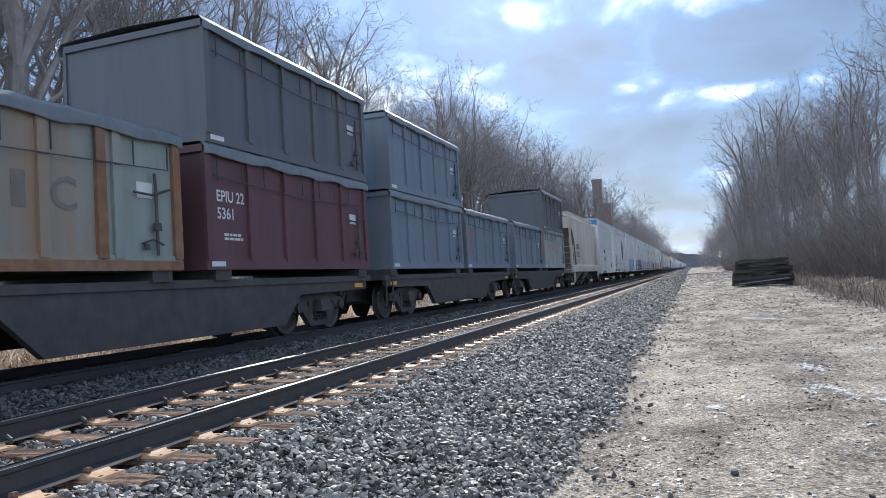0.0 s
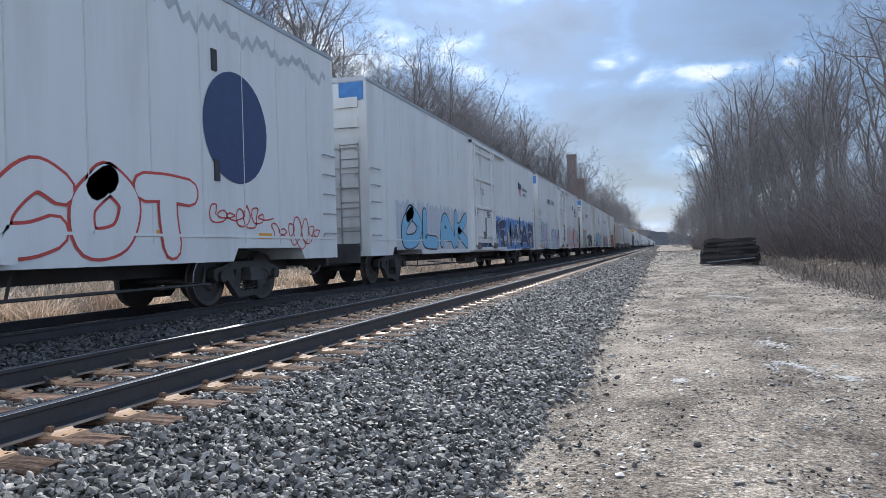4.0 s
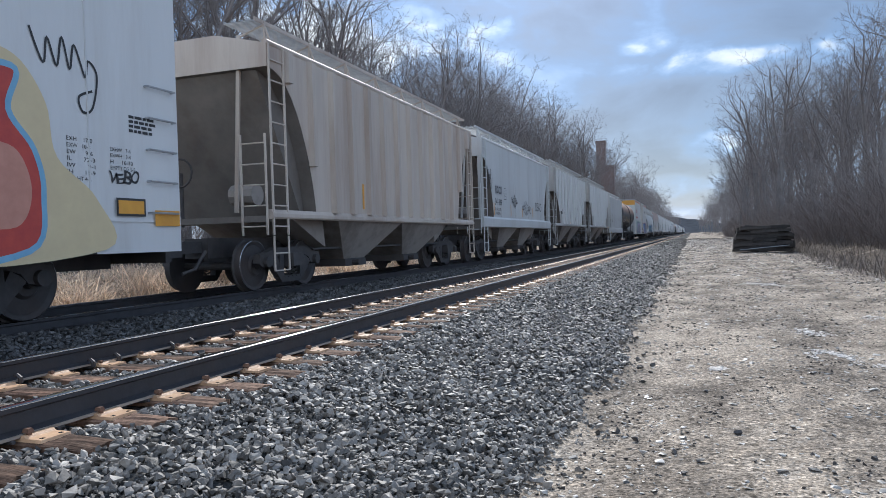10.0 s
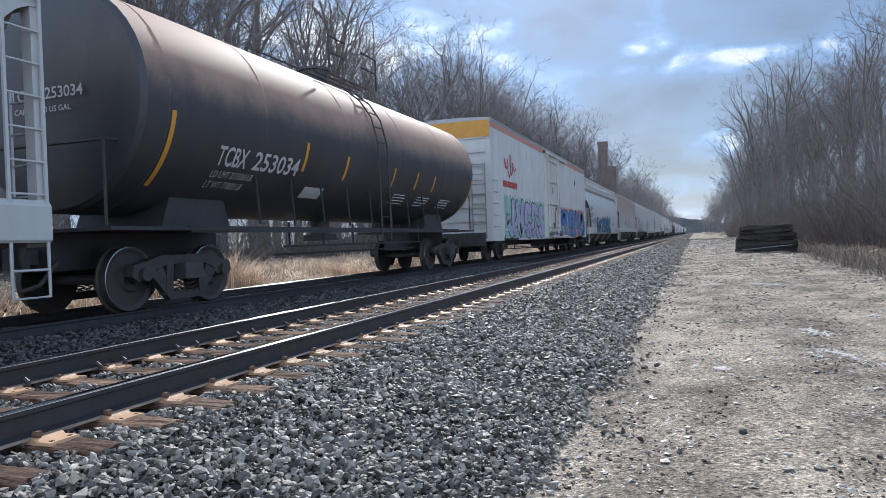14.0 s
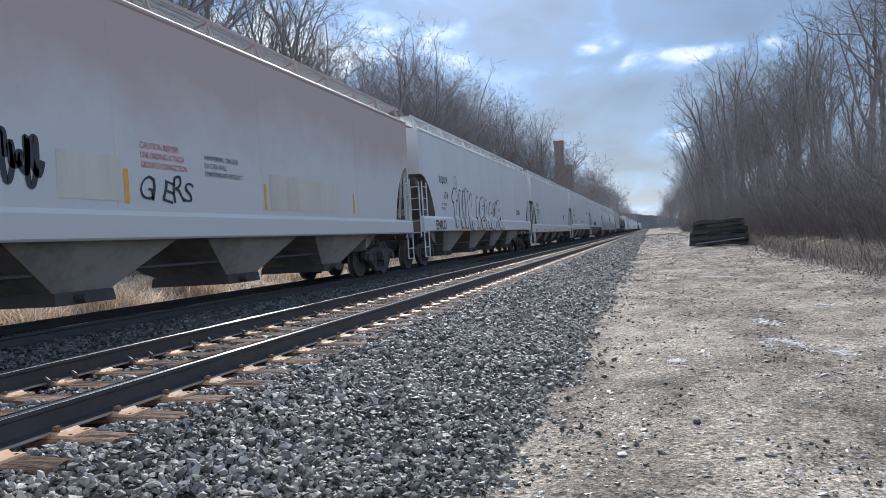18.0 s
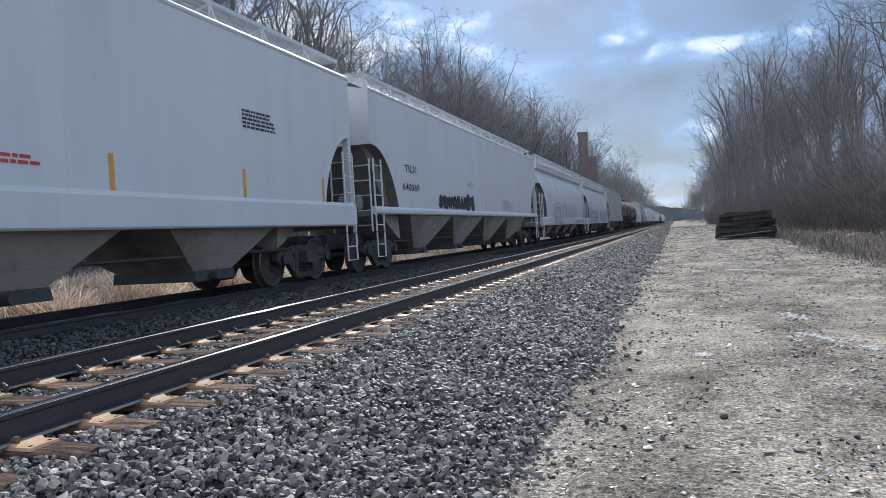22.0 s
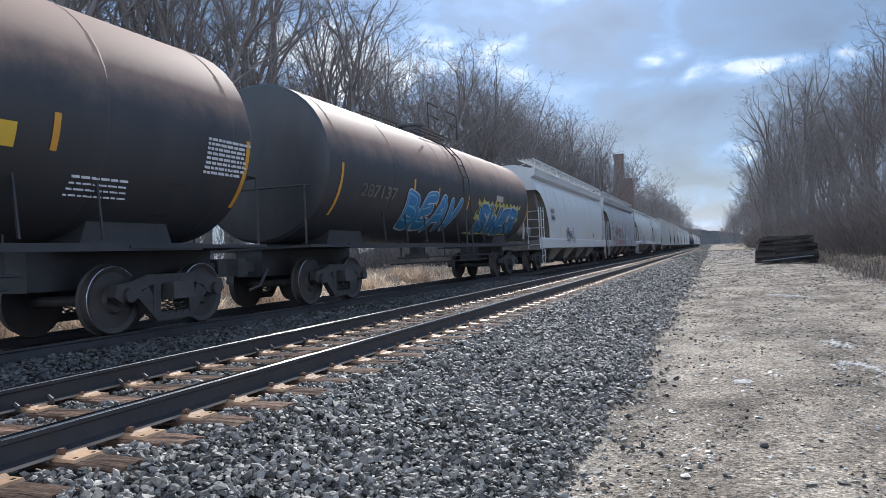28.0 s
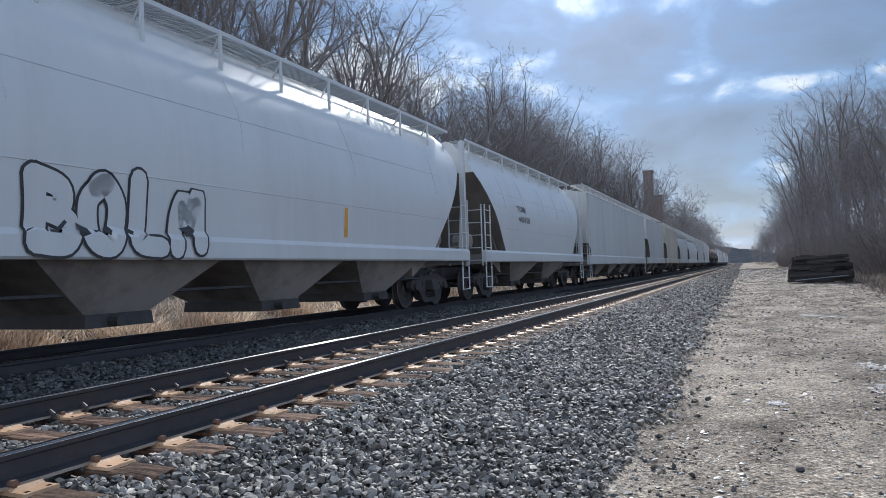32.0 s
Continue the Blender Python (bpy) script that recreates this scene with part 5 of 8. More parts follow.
def bands(strokes, thick, side, lift):
    """Verts and faces of round-ended bands along the strokes."""
    v, f = [], []
    for k, pts in enumerate(strokes):
        line = curve_through(pts)
        m = len(line)
        half = [thick / 2] * m
        first, last = (line[0] - line[1]).normalized(), (line[-1] - line[-2]).normalized()
        line = [line[0] + first * thick * 0.5, line[0] + first * thick * 0.36] + line + [line[-1] + last * thick * 0.36, line[-1] + last * thick * 0.5]
        half = [thick * 0.12, thick * 0.36] + half + [thick * 0.36, thick * 0.12]
        n0 = len(v)
        for i, q in enumerate(line):
            d = line[min(i + 1, len(line) - 1)] - line[max(i - 1, 0)]
            n = Vector((-d.y, d.x)).normalized() * half[i]
            for e in (q - n, q, q + n):
                v.append((side(e.y) + lift + 0.0004 * k, e.x, e.y))
        for i in range(len(line) - 1):
            a_, b_ = n0 + 3 * i, n0 + 3 * i + 3
            f += [(a_, a_ + 1, b_ + 1, b_), (a_ + 1, a_ + 2, b_ + 2, b_ + 1)]
    return v, f


def scrawl(car, y0, z0, w, h, words, fill, edge, side=flat_side, seed=0, accent=None, cloud=None, lift=0.0, fat=0.0):
    """Spray-painted bubble letters with an outline, each letter a part."""
    r = random.Random(seed)
    step = w / max(1, len(words))
    if cloud:
        n = max(8, int(w / 0.12))
        up = [(y0 - 0.2 + (w + 0.4) * k / n, z0 + h * (0.98 + 0.13 * abs(math.sin(k * 0.9 + seed)) + 0.05 * r.uniform(-1, 1))) for k in range(n + 1)]
        v, f = [], []
        for a, b in up:
            v += [(side(q) + 0.006 + lift, a, q) for q in (z0 + 0.02, (z0 + b) / 2, b)]
        for k in range(n):
            f += [(3 * k, 3 * k + 3, 3 * k + 4, 3 * k + 1), (3 * k + 1, 3 * k + 4, 3 * k + 5, 3 * k + 2)]
        part("graffiti_backdrop", raw_mesh("graffiti_backdrop", v, f, M[cloud]), None, car, "sprayed wavy backdrop of graffiti")
    for i, ch in enumerate(words):
        if ch == " ":
            continue
        thick = min(0.38 * step, 0.29 * h) * (1 + 2.5 * fat)
        rim = max(0.025, 0.034 * h * (1 + 4 * fat))
        inset = thick / 2 + rim
        wide, high = max(0.1, step * 1.14 - 2 * inset + rim), h * r.uniform(0.96, 1.08) - 2 * inset
        lean, ph = r.uniform(-0.12, 0.16), r.uniform(0, 6.28)
        strokes = []
        for s_ in STROKES.get(ch.upper(), STROKES["O"]):
            strokes.append([(y0 + i * step + inset + wide * (a + lean * (b - 0.5) + 0.05 * math.sin(4 * b + ph)), z0 + inset + high * (b + 0.05 * math.sin(5 * a + ph))) for a, b in s_])
        up = 0.009 + lift + 0.003 * (i % 2)
        colour = fill if isinstance(fill, str) else fill[i % len(fill)]
        letter = part("graffiti_letter", raw_mesh("graffiti_letter", *bands(strokes, thick + 2 * rim, side, up), M[edge]), None, car, "outlined spray-painted letter")
        part("fill", raw_mesh("fill", *bands(strokes, thick, side, up + 0.0062), M[colour]), None, letter)
        if accent:
            shine = [[(a - 0.22 * thick, b + 0.22 * thick) for a, b in s_] for s_ in strokes]
            part("shine", raw_mesh("shine", *bands(shine, 0.12 * thick, side, up + 0.0085), M[accent]), None, letter)


def wild(car, y0, z0, w, h, colours, edge="dark", n=24, seed=0, side=flat_side, lift=0.014):
    """Interlocking sprayed shapes: each a part with a dark rim."""
    r = random.Random(seed)

    def blade(cy, cz, ln, wd, a, bend, k):
        left, right = [], []
        m = 9
        for i in range(m + 1):
            u = i / m
            ang = a + bend * (u - 0.5)
            py = cy + ln * (u - 0.5) * math.cos(ang)
            pz = cz + ln * (u - 0.5) * math.sin(ang)
            half = wd * k * (0.25 + math.sin(math.pi * min(1, u * 1.15 + 0.06))) * 0.6
            left.append((py - half * math.sin(ang), pz + half * math.cos(ang)))
            right.append((py + half * math.sin(ang), pz - half * math.cos(ang)))
        return left, right

    for i in range(n):
        cy, cz = y0 + w * (i + r.random()) / n, z0 + h * r.uniform(0.2, 0.85)
        ln, wd = h * r.uniform(0.45, 1.1), h * r.uniform(0.14, 0.26)
        a, bend = r.choice((1.3, 1.6, 1.9, 0.6, 2.6, 0.1)) + r.uniform(-0.2, 0.2), r.uniform(-1.8, 1.8)
        shapes = []
        for k, up in ((1.0, 0.0), (0.72, 0.0012)):
            left, right = blade(cy, cz, ln * (1 if k == 1 else 0.93), wd, a, bend, k)
            v, f = [], []
            for (p, q), (p2, q2) in zip(left, right):
                q, q2 = min(max(q, z0), z0 + h * 1.12), min(max(q2, z0), z0 + h * 1.12)
                x = lift + up + 0.0006 * (i % 12)
                v += [(side(q) + x, p, q), (side(q2) + x, p2, q2)]
            f = [(2 * j, 2 * j + 1, 2 * j + 3, 2 * j + 2) for j in range(len(left) - 1)]
            shapes.append((v, f))
        ob = part("graffiti_stroke", raw_mesh("graffiti_stroke", *shapes[0], M[edge]), None, car, "sprayed wild-style stroke")
        part("fill", raw_mesh("fill", *shapes[1], M[colours[i % len(colours)]]), None, ob)


def spray_line(car, pts, thick, material, side=flat_side, lift=0.009, closed=False, name="graffiti", label="sprayed line"):
    """One sprayed line of even breadth."""
    line = curve_through(pts, closed)
    m = len(line)
    v, f = [], []
    for i, q in enumerate(line):
        d = line[(i + 1) % m if closed else min(i + 1, m - 1)] - line[(i - 1) % m if closed else max(i - 1, 0)]
        n = Vector((-d.y, d.x)).normalized() * thick / 2 if d.length > 1e-6 else Vector((0, thick / 2))
        for e in (q - n, q + n):
            v.append((side(e.y) + lift, e.x, e.y))
    f = [(2 * i, 2 * i + 1, 2 * ((i + 1) % m) + 1, 2 * ((i + 1) % m)) for i in range(m if closed else m - 1)]
    return part(name, raw_mesh(name, v, f, M[material]), None, car, label)


def spray_shape(car, pts, material, edge="", side=flat_side, lift=0.009, thick=0.05, label="sprayed colour field"):
    """A filled field with rounded outline, and a line round it."""
    line = curve_through(pts, True)
    me = raw_mesh("graffiti", [(side(q.y) + lift, q.x, q.y) for q in line], [tuple(range(len(line)))], M[material])
    bm = bmesh.new()
    bm.from_mesh(me)
    bmesh.ops.triangulate(bm, faces=bm.faces)
    bm.to_mesh(me)
    bm.free()
    ob = part("graffiti", me, None, car, label)
    if edge:
        spray_line(ob, pts, thick, edge, side, lift + 0.002, True, "outline")
    return ob


def tag(car, y0, z0, w, h, seed, material="dark", side=flat_side, thick=0.025, loops=7):
    """A quick scribbled tag of one sprayed line."""
    r = random.Random(seed)
    pts = []
    for k in range(loops * 6 + 1):
        u = k / (loops * 6)
        a = u * loops * math.tau
        pts.append((y0 + w * (u * 0.85 + 0.08 * math.cos(a) + 0.03 * r.uniform(-1, 1)), z0 + h * (0.5 + 0.42 * math.sin(a) * (0.6 + 0.4 * math.sin(u * 9 + seed)))))
    spray_line(car, pts, thick, material, side, label="scribbled spray tag")


def hand_word(car, text, y0, z0, w, h, material="dark", side=flat_side, seed=0, drop=0.0, lift=0.010, bold=-0.004):
    """A hand-sprayed word of uneven letters, each a part; drop lowers the end of the line."""
    r = random.Random(seed)
    step = w / len(text)
    for i, ch in enumerate(text):
        if ch == " ":
            continue
        v, f = letters(ch, 1.0, bold)
        lo, hi, bot, top_ = min(a for a, b in v), max(a for a, b in v), min(b for a, b in v), max(b for a, b in v)
        hh, lean, ph = h * r.uniform(0.8, 1.15), r.uniform(-0.1, 0.22), r.uniform(0, 6.28)
        pts = []
        for a, b in v:
            p_, q_ = (a - lo) / max(0.45, hi - lo), (b - bot) / max(0.05, top_ - bot)
            z = z0 + hh * (q_ - 0.08 * math.sin(3 * p_ + ph)) - drop * i / len(text) + h * r.uniform(-0.004, 0.004)
            pts.append((side(z) + lift, y0 + step * (i + 1.12 * p_ + lean * q_ + 0.09 * math.sin(4 * q_ + ph)), z))
        part("graffiti_letter", raw_mesh("graffiti_letter", pts, f, M[material]), None, car, "thin hand-sprayed letter")


# --- covered hoppers ---
def curved_side(z):
    pts = ((0.9, 1.60), (1.42, 1.60), (2.2, 1.62), (2.8, 1.59), (3.3, 1.51), (3.72, 1.38), (4.06, 1.22), (5, 1.22))
    for (z0, x0), (z1, x1) in zip(pts, pts[1:]):
        if z <= z1:
            return x0 + (x1 - x0) * (z - z0) / (z1 - z0)
    return 1.22


def round_side(z):
    if z > 2.3:
        return 1.62 * math.sqrt(max(0.02, 1 - ((z - 2.3) / 2.42) ** 2))
    return 1.62 - 0.05 * min(1.0, (2.3 - z) / 0.9)


LADDER_PIECES = {}


def ladder(car, x, y, z0, z1, width, along, material, name="ladder"):
    """Two stiles and single rungs; along is 'y' on a side, 'x' on an end. A step is one bent stirrup."""
    end = (0, width) if along == "y" else (-width, 0)
    if name == "step":
        zm = (z0 + z1) / 2
        s = Shape().tube([(x, y, z1), (x, y, z0), (x + end[0], y + end[1], z0), (x + end[0], y + end[1], z1)], 0.02, 6)
        s.tube([(x, y, zm), (x + end[0], y + end[1], zm)], 0.016, 5)
        return part("step", s, M[material], car)
    key = (round(z1 - z0, 2), material)
    if key not in LADDER_PIECES:
        LADDER_PIECES[key] = Shape().box(-0.015, 0.015, -0.018, 0.018, 0, z1 - z0).mesh("ladder", M[material])
    key_r = (width, along, material)
    if key_r not in LADDER_PIECES:
        LADDER_PIECES[key_r] = Shape().tube([(0, 0, 0), (*end, 0)], 0.014, 5).mesh("rung", M[material])
    stile = part(name, LADDER_PIECES[key], None, car, at=pose(x, y, z0))
    part("stile", LADDER_PIECES[key], None, stile, at=pose(*end, 0))
    z = 0.15
    while z < z1 - z0:
        part("rung", LADDER_PIECES[key_r], None, stile, at=pose(0, 0, z))
        z += 0.36
    return stile


def hopper(s, length, body, label, curved=False, ribs=0, bays=4, cut=1.5, top=4.4, panel=2.9, sill=(0.98, 1.43), band=True, post=False, tall=False, straight=False, rounded=False, far=False):
    """A covered hopper car with sloped ends; its front corner is at s."""
    car = car_at("hopper_car", s, label)
    side = round_side if rounded else curved_side if curved else flat_side
    eave = 4.2 if rounded else 4.06 if curved else top
    zs0, z1 = sill
    zs = [z1 + (eave - z1) * k / 11 for k in range(12)]

    def lower(y):
        d = min(y, length - y)
        if d >= cut:
            return z1
        u = max(0.0, d / cut)
        if straight:
            return z1 + (panel - z1) * (1 - u)
        return z1 + (panel - z1) * (1 - u ** 2.2) ** 0.75

    ys = sorted({0.0, *[cut * math.sin(k * math.pi / 24) for k in range(1, 13)], *[cut + (length - 2 * cut) * k / 12 for k in range(13)], *[length - cut * math.sin(k * math.pi / 24) for k in range(0, 13)], length})
    rings = []
    ridge = [(0.55, top + 0.24), (-0.55, top + 0.24)]
    for y in ys:
        zb = lower(y)
        right = [(side(max(z, zb)), max(z, zb)) for z in zs]
        if rounded:
            right += [(0.86, top - 0.02), (0.74, top + 0.08), (0.64, top + 0.17)]
        elif curved:
            right += [(1.30, eave + 0.02), (1.42, eave + 0.06), (1.42, top)]
        left = [(-x, z) for x, z in reversed(right)]
        rings.append([(x, y, z) for x, z in right + ridge + left])
    n = len(rings[0])
    verts = [v for r_ in rings for v in r_]
    skin, under = [], []
    for i in range(len(rings) - 1):
        for k in range(n):
            q = (i * n + k, i * n + (k + 1) % n, (i + 1) * n + (k + 1) % n, (i + 1) * n + k)
            (under if k == n - 1 else skin).append(q)
    part("body", Shape().add(verts, skin + [tuple(reversed(range(n))), tuple(range((len(rings) - 1) * n, len(rings) * n))]), M[body], car, smooth=True)
    # underside coloured darker than the body, to stand for the shade below it
    part("slope_sheet", Shape().add([(x * 0.995, y, z - 0.003) for x, y, z in verts], under), M["slope"], car, "sloped end sheet, toned dark for its shaded underside")
    # the inner end wall behind the cut corners, in the same shade tone
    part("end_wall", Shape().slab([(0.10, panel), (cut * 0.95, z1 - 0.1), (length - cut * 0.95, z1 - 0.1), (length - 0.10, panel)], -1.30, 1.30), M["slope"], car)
    if curved and band:
        for k in range(3):
            part("roof_moulding", Shape().box(1.415, 1.434, 0.02, length - 0.02, eave + 0.08 + 0.10 * k, eave + 0.12 + 0.10 * k, 0.004), M[body], car)
    elif band and tall and not ribs and not post:
        for up, wide in ((0.0, 0.04), (0.13, 0.03), (0.26, 0.02)):
            part("roof_moulding", Shape().prism([(1.578, top - 0.11 - up), (1.582 + wide, top - 0.09 - up), (1.582 + wide, top - 0.02 - up), (1.578, top - up)], 0.01, length - 0.01), M[body], car)
    if curved and not far:
        for k in range(9):
            yy = cut + (length - 2 * cut) * k / 8 + 0.2 * math.sin(k * 5.1 + s)
            if rounded and k % 2:
                continue
            part("weld_crease", Shape().tube([(side(z) + 0.002, yy + 0.03 * math.sin(z * 5 + k), z) for z in (2.75, 3.1, 3.4, 3.65, 3.85)], [0.004, 0.012, 0.018, 0.014, 0.004], 4, False), M[body], car)
    else:
        for k in range(1, 5):
            yy = length * k / 5 + 0.3 * math.sin(k * 3.3 + s)
            if not ribs:
                part("sheet_seam", Shape().box(1.578, 1.5835, yy, yy + 0.03, z1, top - 0.3, 0.001), M[body], car)
    for sd in (-1, 1):
        part("side_sill", Shape().prism([(sd * 1.50, zs0), (sd * 1.60, zs0), (sd * 1.625, zs0 + 0.03), (sd * 1.625, z1 - 0.05), (sd * 1.585, z1 + 0.02), (sd * 1.50, z1 + 0.02)], 0.0, length), M[body], car)
    for y in (0.0, length):
        d = 1 if y == 0 else -1
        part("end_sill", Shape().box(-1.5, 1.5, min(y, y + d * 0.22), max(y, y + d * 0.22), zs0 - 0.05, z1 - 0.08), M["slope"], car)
        if post or d < 0:
            for sd in (-1, 1):
                part("corner_post", Shape().box(sd * 1.50 - 0.07, sd * 1.50 + 0.07, min(y, y + d * 0.13), max(y, y + d * 0.13), zs0, top - 0.05, 0.003), M[body], car)
        for sd in (-1, 1):
            part("diagonal_brace", Shape().tube([(sd * 0.75, y + d * 0.18, z1), (sd * 1.0, y + d * 0.06, panel + 0.6)], 0.045, 5), M[body], car)
        if far:
            continue
        ladder(car, 1.60, y + (0.04 if d > 0 else -0.50), 1.0, top if tall else 2.75, 0.46, "y", body)
        ladder(car, 1.60, y + (0.04 if d > 0 else -0.50), 0.38, 0.98, 0.46, "y", body, "step")
        ladder(car, 1.52, y - d * 0.03, 1.0, 2.75, 0.50, "x", body, "end_ladder")
        part("brake_cylinder", Shape().tube([(0.45, y + d * 0.55, 1.75), (0.95, y + d * 0.55, 1.75)], 0.2, 10), M["bay"], car)
        part("brake_wheel", Shape().tube([(-0.5 + 0.26 * math.cos(a * math.tau / 16), y + d * 0.25, 2.2 + 0.26 * math.sin(a * math.tau / 16)) for a in range(17)], 0.02, 5, False), M["steel"], car)
        part("brake_rod", Shape().tube([(-0.5, y + d * 0.28, 1.2), (-0.5, y + d * 0.28, 2.2)], 0.03, 6), M["steel"], car)
    if ribs:
        for k in range(ribs):
            yy = 0.62 + (length - 1.24) * k / (ribs - 1)
            lo = max(lower(yy), lower(yy - 0.08), lower(yy + 0.08))
            # posts on such panels get a paler paint, standing in for their lit faces
            part("side_post", Shape().add([(1.575, yy - 0.085, lo), (1.69, yy - 0.070, lo), (1.69, yy + 0.070, lo), (1.575, yy + 0.085, lo), (1.575, yy - 0.085, top - 0.02), (1.69, yy - 0.070, top - 0.05), (1.69, yy + 0.070, top - 0.05), (1.575, yy + 0.085, top - 0.02)], [(0, 1, 2, 3), (4, 5, 6, 7), (0, 1, 5, 4), (1, 2, 6, 5), (2, 3, 7, 6)]), M["hopper_white" if body == "hopper_dun_shade" else body], car)
    if rounded:
        for zz in (2.15, 3.22):
            part("weld_line", Shape().tube([(side(zz) - 0.002, cut * 0.8, zz), (side(zz) - 0.002, length - cut * 0.8, zz)], 0.010, 6), M[body], car)
    if not rounded:
        part("top_chord", Shape().tube([(1.545 if not curved else 1.40, 0.01, top + 0.02), (1.545 if not curved else 1.40, length - 0.01, top + 0.02)], 0.06, 12), M[body], car, smooth=True)
    # roof walkway on brackets
    deck = top + (0.24 if rounded else 0.43)
    wx = -0.28 if rounded else 0.0
    g = Shape()
    for xx in (0.74, 0.90, 1.06, 1.22):
        g.box(wx + xx - 0.012, wx + xx + 0.012, 0.0, length, deck, deck + 0.03)
    yy = 0.02
    while yy < length:
        g.box(wx + 0.72, wx + 1.36, yy, yy + 0.026, deck - 0.012, deck)
        yy += 0.11 if far else 0.058
    part("roof_walkway", g, M["galv"], car, "open steel grating along the roof")
    part("walkway_edge", Shape().box(wx + 1.35, wx + 1.375, 0.0, length, deck - 0.02, deck + 0.045), M[body], car)
    base_x = 0.92 if rounded else 1.38 if curved else 1.50
    foot_z = top - 0.34 if rounded else top - 0.02
    bracket = Shape().box(wx + 1.352, wx + 1.392, -0.03, 0.03, foot_z, deck + 0.03, 0.003).tube([(base_x, 0, top - 0.06 if rounded else top + 0.04), (wx + 1.37, 0, deck - 0.03)], 0.018, 5).tube([(0.62, 0, top + 0.18), (wx + 1.36, 0, deck - 0.02)], 0.02, 5).mesh("walkway_bracket", M[body])
    k = 0.3
    while k < length and not far:
        part("walkway_bracket", bracket, None, car, at=pose(0, k, 0))
        k += 1.55
    hatch = Shape().tube([(0, 0, top + 0.23), (0, 0, top + 0.33)], 0.42, 12).mesh("roof_hatch", M[body])
    for k in range(0 if far else 2 * bays):
        part("roof_hatch", hatch, None, car, at=pose(0, length * (k + 0.5) / (2 * bays), 0))
    # discharge bays
    lead = 2.55
    span = (length - 2 * lead) / bays
    hw = span * 0.5 - 0.02
    zt = z1 - 0.02
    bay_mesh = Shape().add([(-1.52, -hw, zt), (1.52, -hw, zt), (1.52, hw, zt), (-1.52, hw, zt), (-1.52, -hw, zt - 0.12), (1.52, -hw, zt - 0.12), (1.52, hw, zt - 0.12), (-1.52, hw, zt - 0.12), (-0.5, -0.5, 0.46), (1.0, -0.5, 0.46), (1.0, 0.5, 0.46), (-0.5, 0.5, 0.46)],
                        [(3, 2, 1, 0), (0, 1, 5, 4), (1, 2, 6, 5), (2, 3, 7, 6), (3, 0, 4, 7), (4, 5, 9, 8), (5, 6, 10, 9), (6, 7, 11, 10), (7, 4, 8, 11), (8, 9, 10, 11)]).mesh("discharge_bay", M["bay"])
    gate_mesh = Shape().box(-0.6, 1.06, -0.54, 0.54, 0.30, 0.47, 0.02).tube([(1.06, -0.15, 0.38), (1.22, -0.15, 0.38)], 0.07, 8).mesh("outlet_gate", M["steel"])
    for k in range(bays):
        bay = part("discharge_bay", bay_mesh, None, car, "dusty tapered unloading bay", pose(0, lead + span * (k + 0.5), 0))
        part("outlet_gate", gate_mesh, None, bay)
    for y in (0.0, length):
        d = 1 if y == 0 else -1
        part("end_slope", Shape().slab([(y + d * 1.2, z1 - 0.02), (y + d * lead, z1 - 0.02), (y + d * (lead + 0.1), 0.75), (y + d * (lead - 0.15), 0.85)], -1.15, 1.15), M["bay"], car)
    for y in (0.0, length - 2.7):
        part("stub_sill", Shape().box(-0.25, 0.25, y, y + 2.7, 0.62, 0.98), M["steel"], car)
    part("train_pipe", Shape().tube([(1.1, 2.2, 0.72), (1.1, length - 2.2, 0.72)], 0.03, 5), M["steel"], car)
    truck(car, 1.45)
    truck(car, length - 1.45)
    couplers(car, length)

    def skin(z):
        return 1.631 if z < z1 + 0.02 else side(z)

    return car, skin


def strips(car, spots, side=flat_side, z0=1.62, z1=2.12, material="orange", wide=0.09):
    for y in spots:
        patch(car, y, y + wide, z0, z1, material, side)


def sill_strips(car, spots, z=1.08):
    for y in spots:
        patch(car, y, y + 0.75, z, z + 0.10, "orange", lambda q: 1.628)


def data(car, y, z, lines, size=0.13, side=flat_side, material="dark"):
    """Small stencilled lines that can be read."""
    for k, line in enumerate(lines):
        write(car, line, y, y + 0.075 * len(line) * size / 0.11, z - k * size * 1.55, z - k * size * 1.55 + size, material, side, bold=0.0)


def plate_mark(car, y, z, side=flat_side, letter="C"):
    s = Shape()
    for a, b, c_, d_ in ((0, 0.34, 0, 0.02), (0, 0.34, 0.42, 0.44), (0, 0.02, 0.02, 0.42), (0.32, 0.34, 0.02, 0.42)):
        x = side(z + c_) + 0.006
        s.add([(x, y + a, z + c_), (x, y + b, z + c_), (side(z + d_) + 0.006, y + b, z + d_), (side(z + d_) + 0.006, y + a, z + d_)], [(0, 1, 2, 3)])
    frame_ = part("plate_mark", raw_mesh("plate_mark", s.v, s.f, M["dark"]), None, car, "small outlined stencil square")
    write(frame_, letter, y + 0.11, y + 0.22, z + 0.10, z + 0.24, "dark", side)


